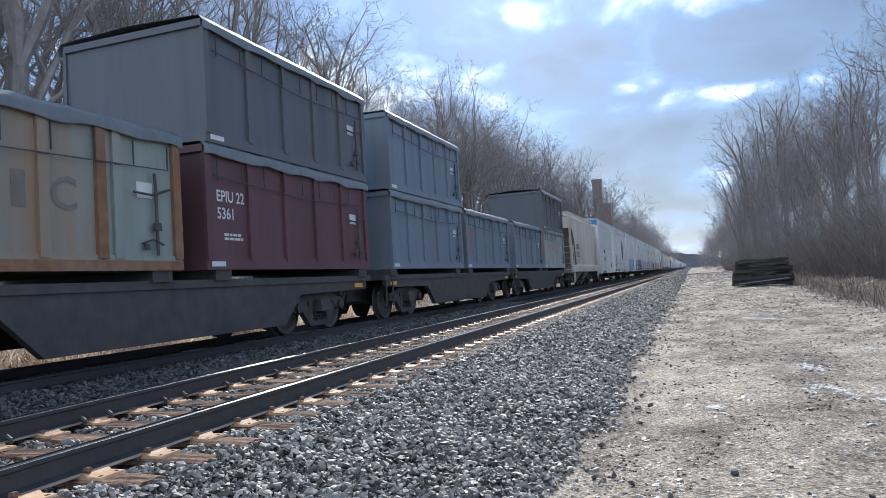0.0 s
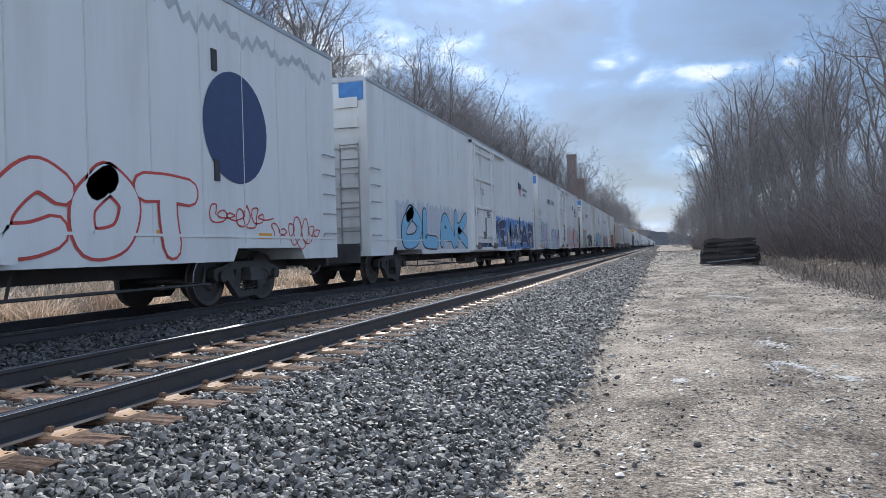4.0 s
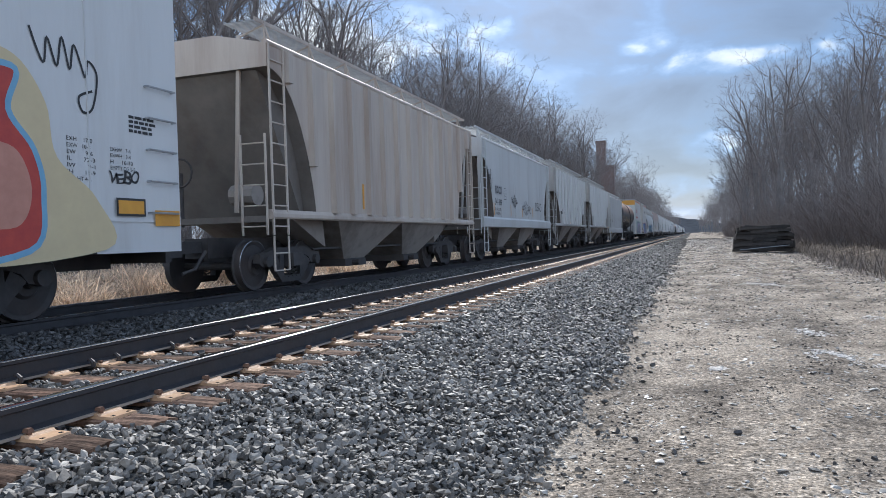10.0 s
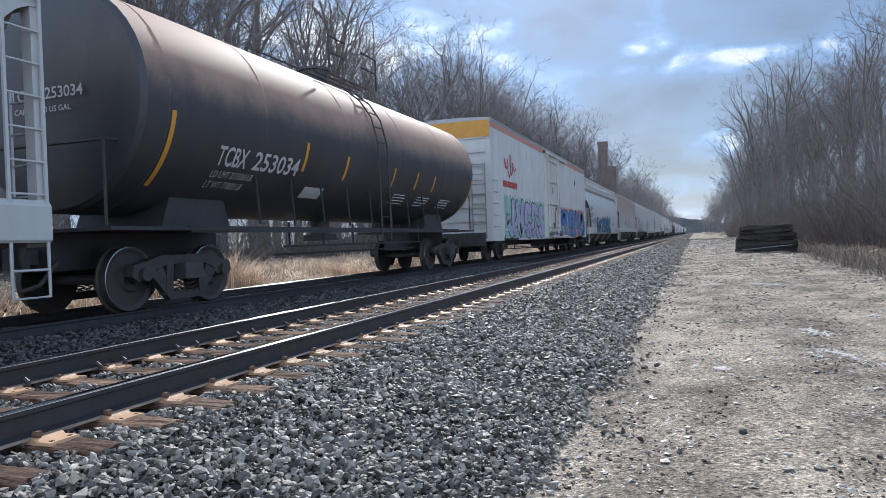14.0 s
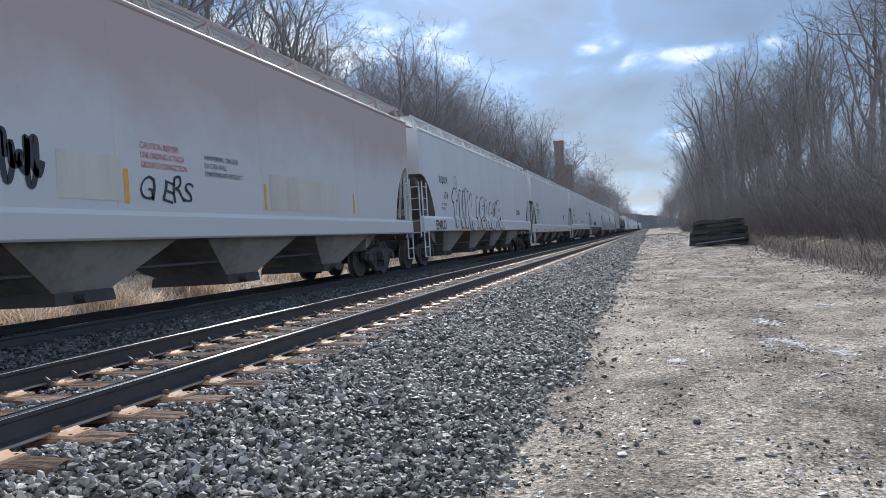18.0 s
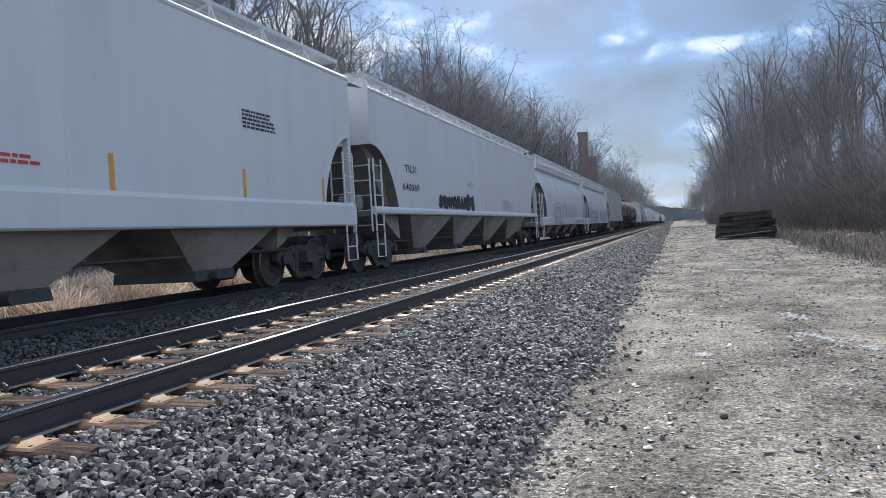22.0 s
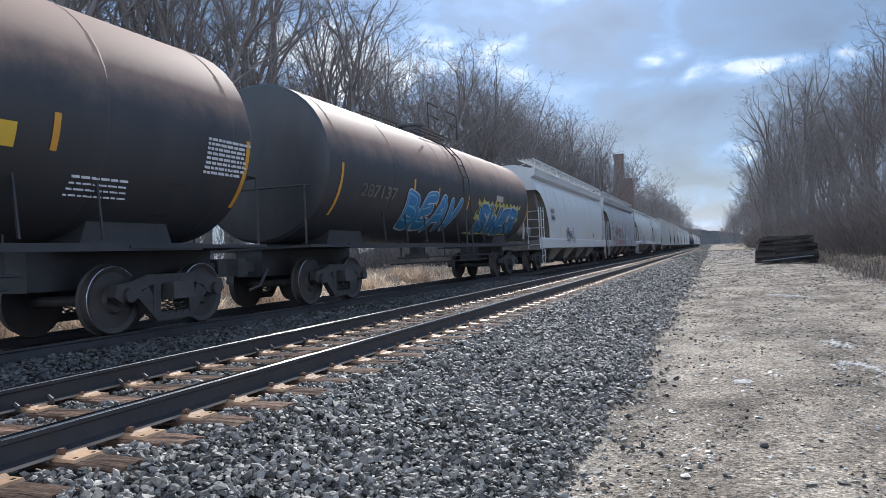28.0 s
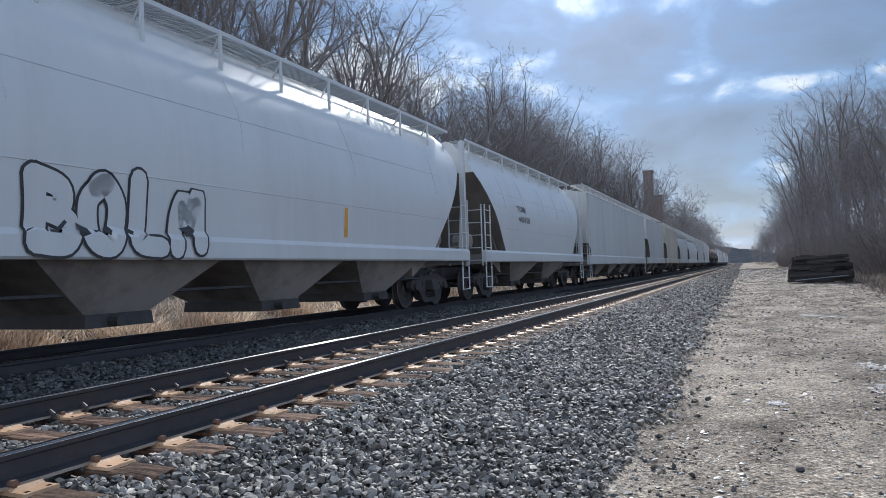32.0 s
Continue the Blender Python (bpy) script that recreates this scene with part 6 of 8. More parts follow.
def shield(car, y, z, w=0.62, h=0.78):
    """A striped shield emblem with no letters."""
    out = [(y, z + h * 0.86), (y + w * 0.5, z + h), (y + w, z + h * 0.86), (y + w * 0.94, z + h * 0.28), (y + w * 0.5, z), (y + w * 0.06, z + h * 0.28)]
    x = 1.587
    em = part("emblem", raw_mesh("emblem", [(x, a, b) for a, b in out], [tuple(range(6))], M["pale"]), None, car, "red white and blue shield emblem")
    part("emblem_top", raw_mesh("emblem_top", [(x + 0.003, a, b) for a, b in ((y, z + h * 0.86), (y + w * 0.5, z + h), (y + w, z + h * 0.86), (y + w * 0.97, z + h * 0.55), (y + w * 0.03, z + h * 0.55))], [(0, 1, 2, 3, 4)], M["navy"]), None, em)
    for k in range(4):
        a = y + w * (0.12 + 0.21 * k)
        part("emblem_stripe", raw_mesh("emblem_stripe", [(x + 0.003, a, z + h * (0.25 - 0.05 * (k in (1, 2)) * 2)), (x + 0.003, a + w * 0.10, z + h * (0.25 - 0.05 * (k in (1, 2)) * 2)), (x + 0.003, a + w * 0.10, z + h * 0.55), (x + 0.003, a, z + h * 0.55)], [(0, 1, 2, 3)], M["red"]), None, em)


# --- insulated boxcars ---
def reefer(s, length, label, body="white", unit=False, height=5.18, base=0.78):
    car = car_at("boxcar", s, label)
    w = 1.58
    notch0, notch1 = 1.5, 4.0
    outline = [(0, base), (notch0, base), (notch0 + 0.15, base + 0.22), (notch1 - 0.15, base + 0.22), (notch1, base), (length - notch1, base), (length - notch1 + 0.15, base + 0.22), (length - notch0 - 0.15, base + 0.22), (length - notch0, base), (length, base), (length, height), (0, height)]
    part("body", Shape().slab(outline, -w, w), M[body], car)
    part("roof", Shape().prism([(-w - 0.02, height - 0.03), (w + 0.02, height - 0.03), (w + 0.02, height + 0.05), (0.5, height + 0.12), (-0.5, height + 0.12), (-w - 0.02, height + 0.05)], -0.02, length + 0.02), M["galv"], car, "pale metal roof edge")
    seam = Shape().box(w - 0.002, w + 0.012, 0, 0.022, base + 0.3, height - 0.05, 0.002).mesh("panel_seam", M[body])
    k = 1.15
    while k < length - 0.5:
        if not (length * 0.40 < k < length * 0.565):
            part("panel_seam", seam, None, car, at=pose(0, k, 0))
        k += 1.17
    part("lower_strip", Shape().box(w - 0.002, w + 0.016, 0.02, length - 0.02, base + 0.40, base + 0.44, 0.003), M[body], car)
    # plug door
    d0, d1 = length * 0.405, length * 0.56
    skin = "door" if s > 120 else body
    door = part("plug_door", Shape().box(w - 0.01, w + 0.06, d0 + 0.25, d1 - 0.05, base + 0.35, height - 0.25, 0.01), M[skin], car, "recessed white plug door with lock rods")
    fr = Shape().box(w, w + 0.13, d0 + 0.10, d0 + 0.22, base + 0.1, height - 0.1).box(w, w + 0.13, d1 - 0.04, d1 + 0.08, base + 0.1, height - 0.1)
    fr.box(w, w + 0.15, d0 + 0.1, d1 + 2.4, height - 0.24, height - 0.12).box(w, w + 0.17, d0 - 0.1, d1 + 2.0, base + 0.06, base + 0.18)
    part("door_frame", fr, M[skin], door)
    for zz in (base + 0.55, base + 1.68, base + 2.80, height - 0.55):
        part("door_rail", Shape().add([(w + 0.055, yy_, zz + a_) for yy_ in (d0 + 0.25, d1 - 0.05) for a_ in (-0.02, 0.15)] + [(w + 0.13, yy_, zz + a_) for yy_ in (d0 + 0.25, d1 - 0.05) for a_ in (0.02, 0.11)], [(0, 1, 5, 4), (2, 3, 7, 6), (4, 5, 7, 6), (0, 4, 6, 2), (1, 3, 7, 5)]), M[skin], door)
    for yy in (d0 + 0.31, d1 - 0.70):
        part("door_stile", Shape().box(w + 0.055, w + 0.105, min(yy + 1.22, d1 - 0.25), min(yy + 1.34, d1 - 0.13), base + 0.4, height - 0.3, 0.01), M[skin], door)
        rod = part("lock_rod", Shape().tube([(w + 0.17, yy, base + 0.2), (w + 0.17, yy, height - 0.2)], 0.026, 8), M[skin], door, smooth=True)
        for zz in (base + 0.32, base + 0.62, base + 1.75, base + 2.87, height - 0.5):
            part("rod_keeper", Shape().box(w + 0.10, w + 0.21, yy - 0.05, yy + 0.05, zz - 0.04, zz + 0.04, 0.01), M[skin], rod)
    part("door_crank", Shape().box(w + 0.10, w + 0.17, d0 + 1.62, d0 + 1.86, base + 0.5, base + 0.80, 0.01).tube([(w + 0.19, d0 + 1.72, base + 0.62), (w + 0.19, d0 + 1.76, base + 1.35)], 0.03, 6), M["slope"], door)
    for yy in (d0 + 0.5, d1 - 0.5):
        part("roller", Shape().box(w + 0.12, w + 0.24, yy - 0.22, yy + 0.22, base + 0.20, base + 0.36, 0.03).tube([(w + 0.16, yy - 0.12, base + 0.20), (w + 0.27, yy - 0.12, base + 0.20)], 0.09, 10).tube([(w + 0.16, yy + 0.12, base + 0.20), (w + 0.27, yy + 0.12, base + 0.20)], 0.09, 10), M["slope"], door, "grimy door rollers")
    for k in range(0 if s == 133.2 else 3):
        bars(door, d0 + 0.5 + 1.0 * k, base + 1.6 + 0.9 * (k % 2), 0.5, 0.075, 4, side=lambda z: w + 0.062, seed=k, name="notice")
    # ladders, vents, fittings
    for y in (0.12, length - 0.62):
        for k in range(5):
            part("grab_iron", Shape().tube([(w, y, 1.3 + 0.42 * k), (w + 0.07, y, 1.3 + 0.42 * k), (w + 0.07, y + 0.5, 1.3 + 0.42 * k), (w, y + 0.5, 1.3 + 0.42 * k)], 0.016, 5), M["galv"], car)
    part("side_vent", Shape().box(w, w + 0.03, length * 0.815, length * 0.80 + 0.22, 3.9, 4.25, 0.005), M["dark"], car, "small dark slot")
    part("side_vent", Shape().box(w, w + 0.03, length * 0.815, length * 0.80 + 0.22, 2.1, 2.45, 0.005), M["dark"], car, "small dark slot")
    part("centre_sill", Shape().box(-0.3, 0.3, 0.0, length, 0.55, base + 0.02), M["steel"], car)
    rig = Shape().tube([(1.25, 4.2, 0.42), (1.25, length - 4.2, 0.42)], 0.025, 5)
    for k in range(5):
        yy = 4.4 + (length - 8.8) * k / 4
        rig.tube([(1.25, yy, 0.42), (1.25, yy + 0.1, base)], 0.022, 5).tube([(0.3, yy, 0.5), (1.25, yy, 0.42)], 0.02, 4)
    part("underframe_rod", rig, M["steel"], car)
    part("air_reservoir", Shape().tube([(0.7, length * 0.47, 0.52), (0.7, length * 0.54, 0.52)], 0.2, 10), M["steel"], car)
    for y, d in ((0.0, -1), (length, 1)):
        part("end_sill", Shape().box(-1.3, 1.3, min(y, y + d * 0.12), max(y, y + d * 0.12), 0.62, 1.1), M["steel"], car)
        ladder(car, 1.35, y + d * 0.06, 0.9, 3.6, 0.5, "x", "galv")
        cor = Shape()
        for k in range(7):
            cor.box(-1.35, 1.35, min(y, y + d * 0.05), max(y, y + d * 0.05), 1.5 + 0.5 * k, 1.75 + 0.5 * k, 0.0)
        part("end_rib", cor, M[body], car)
    if unit:
        unit_ = part("cooling_unit", Shape().box(-1.25, 0.92, -0.52, -0.06, 2.95, 4.95, 0.03), M["white"], car, "white and yellow refrigeration unit")
        part("unit_hood", Shape().box(-1.27, 0.94, -0.56, -0.06, 4.52, 4.99, 0.04), M["yellow"], unit_, "yellow louvred hood")
        for k in range(4):
            part("louvre", Shape().box(-1.1, 0.25, -0.585, -0.555, 4.58 + 0.09 * k, 4.62 + 0.09 * k, 0.004), M["slope"], unit_)
        part("unit_window", Shape().add([(-1.15, -0.53, 3.92), (0.10, -0.53, 3.92), (0.42, -0.53, 4.50), (-1.15, -0.53, 4.50), (-1.15, -0.5, 3.92), (0.10, -0.5, 3.92), (0.42, -0.5, 4.50), (-1.15, -0.5, 4.50)], [(0, 1, 2, 3), (4, 5, 6, 7), (0, 1, 5, 4), (1, 2, 6, 5), (2, 3, 7, 6), (3, 0, 4, 7)]), M["dark"], unit_, "black slanted air grille")
        part("control_box", Shape().box(0.55, 0.78, -0.56, -0.5, 3.10, 3.34, 0.01), M["dark"], unit_)
        part("unit_platform", Shape().box(-1.4, 1.4, -0.75, 0.0, 1.0, 1.08), M["steel"], car)
        for xx in (-1.35, -0.5, 0.5, 1.35):
            part("unit_post", Shape().box(xx - 0.045, xx + 0.045, -0.74, -0.65, 1.08, 3.55 if xx > 0 else 3.2, 0.005), M["steel"], car)
        for zz in (1.5, 1.9, 2.3, 2.7, 3.1):
            part("unit_rail", Shape().tube([(-1.35, -0.66, zz), (1.35, -0.66, zz)], 0.03, 6), M["steel"], car)
        part("fuel_tank", Shape().box(-1.3, 0.9, -0.58, -0.1, 1.2, 2.6, 0.03), M["undercar"], car)
    part("blue_panel", Shape().box(0.85, 1.5, -0.03, 0.0, height - 0.5, height - 0.05), M["blue"], car, "blue number panel on the end")
    truck(car, 2.75)
    truck(car, length - 2.75)
    couplers(car, length)
    return car


# --- tank cars ---
def tank(s, length, label, r=1.61, zc=3.02):
    car = car_at("tank_car", s, label)

    def tank_side(z):
        return math.sqrt(max(0.01, r * r - (z - zc) ** 2))

    n = 40
    head = [(0.0, 0.3), (0.02, 0.6), (0.06, 0.85), (0.115, 0.965), (0.20, 1.0)]
    stations = [(a, k) for a, k in head] + [(length - a, k) for a, k in reversed(head)]
    rings = [[(r * k * math.cos(i * math.tau / n), y, zc + r * k * math.sin(i * math.tau / n)) for i in range(n)] for y, k in stations]
    part("tank_shell", Shape().loft(rings[4:6], False), M["tank"], car, "black tank, its top browned by dust and painted sun sheen", smooth=True)
    # the heads face away from the sun and are left without the brown
    part("tank_head", Shape().loft(rings[:5]), M["black"], car, "plain black end of the tank", smooth=True)
    part("tank_head", Shape().loft(rings[5:]), M["black"], car, "plain black end of the tank", smooth=True)
    for yy in (0.62, length - 0.62):
        part("head_seam", Shape().loft([[((r + e_) * math.cos(i * math.tau / n), yy + d_, zc + (r + e_) * math.sin(i * math.tau / n)) for i in range(n)] for d_, e_ in ((-0.02, 0.0), (-0.01, 0.010), (0.01, 0.010), (0.02, 0.0))], False), M["tank"], car, smooth=True)
    for k in range(1, 5):
        yy = length * k / 5
        part("weld_band", Shape().loft([[((r + e_) * math.cos(i * math.tau / n), yy + d_, zc + (r + e_) * math.sin(i * math.tau / n)) for i in range(n)] for d_, e_ in ((-0.025, 0.0), (-0.012, 0.007), (0.012, 0.007), (0.025, 0.0))], False), M["tank"], car, smooth=True)
    mid = length * 0.5
    part("manway", Shape().tube([(0, mid, zc + r - 0.05), (0, mid, zc + r + 0.32)], 0.36, 14).tube([(0, mid, zc + r + 0.32), (0, mid, zc + r + 0.38)], 0.42, 14), M["black"], car)
    pl = Shape()
    for k in range(9):
        pl.box(-0.8 + 0.2 * k, -0.74 + 0.2 * k, mid - 1.2, mid + 1.2, zc + r + 0.03, zc + r + 0.05)
    for yy in (mid - 1.2, mid + 1.2):
        for xx in (-1.0, 1.05):
            pl.tube([(xx, yy, zc + r), (xx, yy, zc + r + 0.75)], 0.022, 5)
    for zz in (0.4, 0.75):
        pl.tube([(-1.0, mid - 1.2, zc + r + zz), (-1.0, mid + 1.2, zc + r + zz)], 0.02, 5).tube([(1.05, mid - 1.2, zc + r + zz), (1.05, mid - 0.4, zc + r + zz)], 0.02, 5).tube([(1.05, mid + 0.4, zc + r + zz), (1.05, mid + 1.2, zc + r + zz)], 0.02, 5)
    part("top_platform", pl, M["steel"], car, "railed platform at the manway")
    lad = Shape()
    for dy in (-0.25, 0.25):
        lad.tube([(tank_side(z) + 0.10 if z > zc else r + 0.12, mid + dy, z) for z in (0.9, 1.6, 2.4, 3.1, 3.7, 4.1, 4.4)], 0.02, 5)
    for k in range(10):
        z = 1.1 + 0.34 * k
        x = tank_side(z) + 0.10 if z > zc else r + 0.12
        lad.tube([(x, mid - 0.25, z), (x, mid + 0.25, z)], 0.014, 5)
    part("ladder", lad, M["steel"], car)
    for y, d in ((0.0, 1), (length, -1)):
        part("end_platform", Shape().box(-1.42, 1.42, min(y - d * 0.35, y + d * 2.6), max(y - d * 0.35, y + d * 2.6), 1.13, 1.18), M["undercar"], car)
        part("saddle", Shape().slab([(y + d * 1.2, 1.15), (y + d * 2.9, 1.15), (y + d * 2.6, 1.95), (y + d * 1.5, 1.95)], -0.85, 0.85), M["undercar"], car)
        part("stub_sill", Shape().box(-0.3, 0.3, min(y - d * 0.3, y + d * 3.2), max(y - d * 0.3, y + d * 3.2), 0.62, 1.14), M["undercar"], car)
        rail = Shape()
        for xx in (-1.3, 1.3):
            rail.tube([(xx, y - d * 0.3, 1.2), (xx, y - d * 0.3, 2.3), (xx * 0.9, y + d * 0.1, 2.35)], 0.022, 5)
        rail.tube([(-1.3, y - d * 0.3, 2.3), (1.3, y - d * 0.3, 2.3)], 0.022, 5)
        part("end_railing", rail, M["steel"], car)
    s_ = Shape()
    for xx in (1.38,):
        s_.box(xx - 0.05, xx + 0.02, 1.2, length - 1.2, 1.10, 1.20)
        for k in range(9):
            yy = 3.0 + (length - 6.0) * k / 8
            s_.tube([(xx, yy, 1.24), (xx - 0.1, yy, zc - r * 0.35)], 0.02, 4)
        s_.tube([(1.2, 4.0, 0.85), (1.2, length - 4.0, 0.85)], 0.022, 5).tube([(1.0, 4.0, 0.70), (1.0, length - 4.0, 0.70)], 0.022, 5)
        for k in range(6):
            yy = 4.2 + (length - 8.4) * k / 5
            s_.tube([(1.2, yy, 0.85), (1.2, yy, 1.3)], 0.02, 4)
    part("side_piping", s_, M["undercar"], car, "dark side beam with brackets and pipes")
    part("outlet_valve", Shape().tube([(0, mid, zc - r - 0.35), (0, mid, zc - r + 0.1)], 0.22, 10).box(-0.3, 0.3, mid - 0.3, mid + 0.3, zc - r - 0.45, zc - r - 0.3, 0.03), M["steel"], car)
    for yy, za, zb in ((0.66, 1.78, 2.80), (length - 0.32, 1.78, 2.80), (4.32, 2.25, 2.78), (6.0, 2.2, 2.68), (8.5, 2.22, 2.66), (10.0, 2.24, 2.66), (11.3, 2.24, 2.66)):
        patch(car, yy, yy + 0.09, za, zb, "orange", tank_side, lift=0.008)
    truck(car, 1.45)
    truck(car, length - 1.45)
    couplers(car, length)
    return car, tank_side


# --- flat cars with open-top boxes ---
def waste_box(s, z, material, label, word="", ink="pale", length=5.85):
    """A steel container with posts and a tarpaulin over its top."""
    ob = car_at("container", s, label, "container", "containers on the train")
    w, h = 1.40, 1.98
    part("box_body", Shape().box(-w, w, 0.05, length - 0.05, z + 0.12, z + h - 0.06), M[material], ob)
    part("bottom_rail", Shape().box(-w - 0.04, w + 0.04, 0, length, z, z + 0.2, 0.01), M[material], ob)
    part("top_rail", Shape().box(-w - 0.03, w + 0.03, 0, length, z + h - 0.12, z + h, 0.01), M[material], ob)
    for k in range(6):
        yy = 0.09 + (length - 0.18) * k / 5
        for sd in (-1, 1):
            part("side_post", Shape().box(min(sd * (w - 0.02), sd * (w + 0.055)), max(sd * (w - 0.02), sd * (w + 0.055)), yy - 0.075, yy + 0.075, z + 0.15, z + h - 0.08, 0.004), M[material], ob)
    r = random.Random(int(s * 10))
    n = 26
    verts, faces = [], []
    for k in range(n + 1):
        yy = -0.03 + (length + 0.06) * k / n
        sag = 0.02 * math.sin(k * 1.9) + 0.03 * r.uniform(-1, 1)
        drop = 0.17 + 0.02 * math.sin(k * 1.1 + s) + 0.018 * r.uniform(-1, 1)
        verts += [(w + 0.085, yy, z + h - drop), (w + 0.09, yy, z + h - 0.05), (w + 0.02, yy, z + h + 0.04 + sag * 0.3), (0.0, yy, z + h + 0.10 + sag), (-w - 0.02, yy, z + h + 0.04), (-w - 0.09, yy, z + h - 0.05), (-w - 0.085, yy, z + h - drop)]
    for k in range(n):
        for j in range(6):
            faces.append((k * 7 + j, k * 7 + j + 1, (k + 1) * 7 + j + 1, (k + 1) * 7 + j))
    me = raw_mesh("tarpaulin", verts, faces, M["tarp"])
    me.polygons.foreach_set("use_smooth", [True] * len(me.polygons))
    part("tarpaulin", me, None, ob, "slack grey tarpaulin tied over the top")
    for k in range(9):
        yy = 0.3 + (length - 0.6) * k / 8
        part("tie_down", Shape().box(w + 0.060, w + 0.072, yy, yy + 0.02, z + h - 0.55, z + h - 0.2), M["dark"], ob)
    part("cable", Shape().tube([(w + 0.07, 0.2, z + h - 0.48), (w + 0.075, length * 0.5, z + h - 0.62), (w + 0.07, length - 0.3, z + h - 0.55)], 0.010, 4), M["steel"], ob)
    dd = length - 0.55
    part("door_lock", Shape().tube([(w + 0.07, dd, z + 0.2), (w + 0.07, dd, z + 1.1), (w + 0.09, dd - 0.04, z + 1.35)], 0.022, 6).tube([(w + 0.07, dd - 0.42, z + 1.06), (w + 0.09, dd - 0.1, z + 1.04), (w + 0.07, dd + 0.3, z + 1.16)], 0.018, 6).box(w + 0.04, w + 0.10, dd - 0.06, dd + 0.07, z + 0.55, z + 0.66, 0.01).box(w + 0.04, w + 0.09, dd - 0.25, dd - 0.16, z + 0.28, z + 0.36, 0.01).tube([(w + 0.07, dd + 0.12, z + 0.35), (w + 0.085, dd - 0.1, z + 0.42), (w + 0.07, dd - 0.3, z + 0.36)], 0.015, 5), M["steel"], ob)
    side = lambda q: w + 0.002
    patch(ob, length - 0.85, length - 0.55, z + 1.0, z + 1.22, "pale", side, "placard", "small white notice")
    patch(ob, 0.10, 0.45, z + 0.05, z + 0.13, "pale", lambda q: w + 0.042, "placard")
    if word:
        for k, wd in enumerate(word.split("|")):
            write(ob, wd, 0.34, 0.34 + 0.105 * len(wd), z + 1.10 - 0.28 * k, z + 1.29 - 0.28 * k, ink, side)
        bars(ob, 0.5, z + 0.55, 0.5, 0.12, 2, ink, side)
    return ob


def flat_car(s, length, label):
    car = car_at("flat_car", s, label)
    part("deck", Shape().box(-1.35, 1.35, 0.0, length, 1.0, 1.12, 0.01), M["steel"], car)
    for sd in (-1, 1):
        part("side_girder", Shape().slab([(0.2, 1.0), (0.2, 0.82), (3.1, 0.78), (3.7, 0.24), (length - 3.7, 0.24), (length - 3.1, 0.78), (length - 0.2, 0.82), (length - 0.2, 1.0)], sd * 1.25 - 0.06, sd * 1.25 + 0.06), M["steel"], car)
    for k in range(4):
        yy = (0.5, length / 2 - 0.7, length / 2 + 0.7, length - 0.5)[k]
        part("pedestal", Shape().box(-1.4, 1.4, yy - 0.2, yy + 0.2, 1.1, 1.27), M["steel"], car)
    part("centre_sill", Shape().box(-0.3, 0.3, 0.0, length, 0.5, 1.0), M["steel"], car)
    for yy in (0.4, length - 0.8):
        patch(car, yy, yy + 0.4, 0.86, 0.95, "orange", lambda q: 1.315)
    ladder(car, 1.36, 0.05, 0.35, 1.05, 0.4, "y", "steel")
    truck(car, 2.0)
    truck(car, length - 2.0)
    couplers(car, length)
    return car


# containers at the head of what is seen
for a in (-24.0, -10.6, 2.6):
    flat_car(a, 12.9 if a < 0 else 12.6, "black flat car carrying open-top containers")
flat_car(16.0, 12.8, "black flat car carrying open-top containers")
flat_car(29.2, 13.0, "black flat car carrying open-top containers")
for a in (-23.6, -17.2, -10.2, -3.8):
    waste_box(a, 1.27, "box_blue", "blue-grey steel container under a tarpaulin")
ob = waste_box(2.75, 1.27, "box_green", "faded green container with rust and dark letters", "", "dark")
write(ob, "I", 3.10, 3.28, 2.0, 2.42, "slope", lambda z: 1.402)
write(ob, "C", 3.62, 4.0, 2.0, 2.42, "slope", lambda z: 1.402)
for yy in (4.35, 5.76):
    part("rusty_post", Shape().box(1.40, 1.462, yy - 0.08, yy + 0.08, 1.42, 3.14, 0.004), M["rust"], ob)
part("rusty_rail", Shape().box(1.38, 1.448, 0.0, 5.85, 1.262, 1.40, 0.004), M["rust"], ob)
waste_box(9.15, 1.27, "box_maroon", "maroon steel container under a grey tarpaulin", "EPIU 22|5361", "pale")
waste_box(9.25, 3.3, "box_dark", "dark upper container stacked on a maroon one")
waste_box(16.35, 1.27, "box_blue", "blue-grey lower container with dust and ties")
waste_box(16.45, 3.3, "box_blue", "blue-grey upper container stacked on another")
waste_box(22.65, 1.27, "box_blue", "blue-grey container with red stencilled number", "EPIU 22|3195", "red")
waste_box(29.5, 1.27, "box_blue", "blue-grey container with rusty posts")
ob = waste_box(36.0, 1.27, "box_pale", "pale container with faded red letters", "", "red")
for wd, ya in (("E", 1.5), ("P", 2.6), ("I", 3.45), ("C", 4.02)):
    write(ob, wd, ya, ya + (0.08 if wd == "I" else 0.36), 2.1, 2.51, "red", (lambda z: 1.458) if wd == "I" else (lambda z: 1.402))
waste_box(36.1, 3.3, "box_dark", "dark upper container on a pale one")

HOP = "pale grey covered hopper car"
c, sd = hopper(44.0, 12.0, "hopper_beige", "cream two-bay covered hopper car with black number", bays=2, cut=1.5, panel=3.75, top=4.35, post=True)
end_write(c, "CRDX", 0.55, 0.95, 4.02, 4.15, 0.0)
end_write(c, "20321", 0.55, 0.95, 3.84, 3.97, 0.0)
write(c, "CRDX", 1.73, 3.15, 2.45, 2.80)
write(c, "20321", 1.69, 3.1, 1.95, 2.30)
data(c, 1.7, 1.72, ("LD LMT 213000", "LT WT 50000"), 0.09)
strips(c, (1.55, 4.3, 6.3, 10.4))
plate_mark(c, 5.2, 2.75)

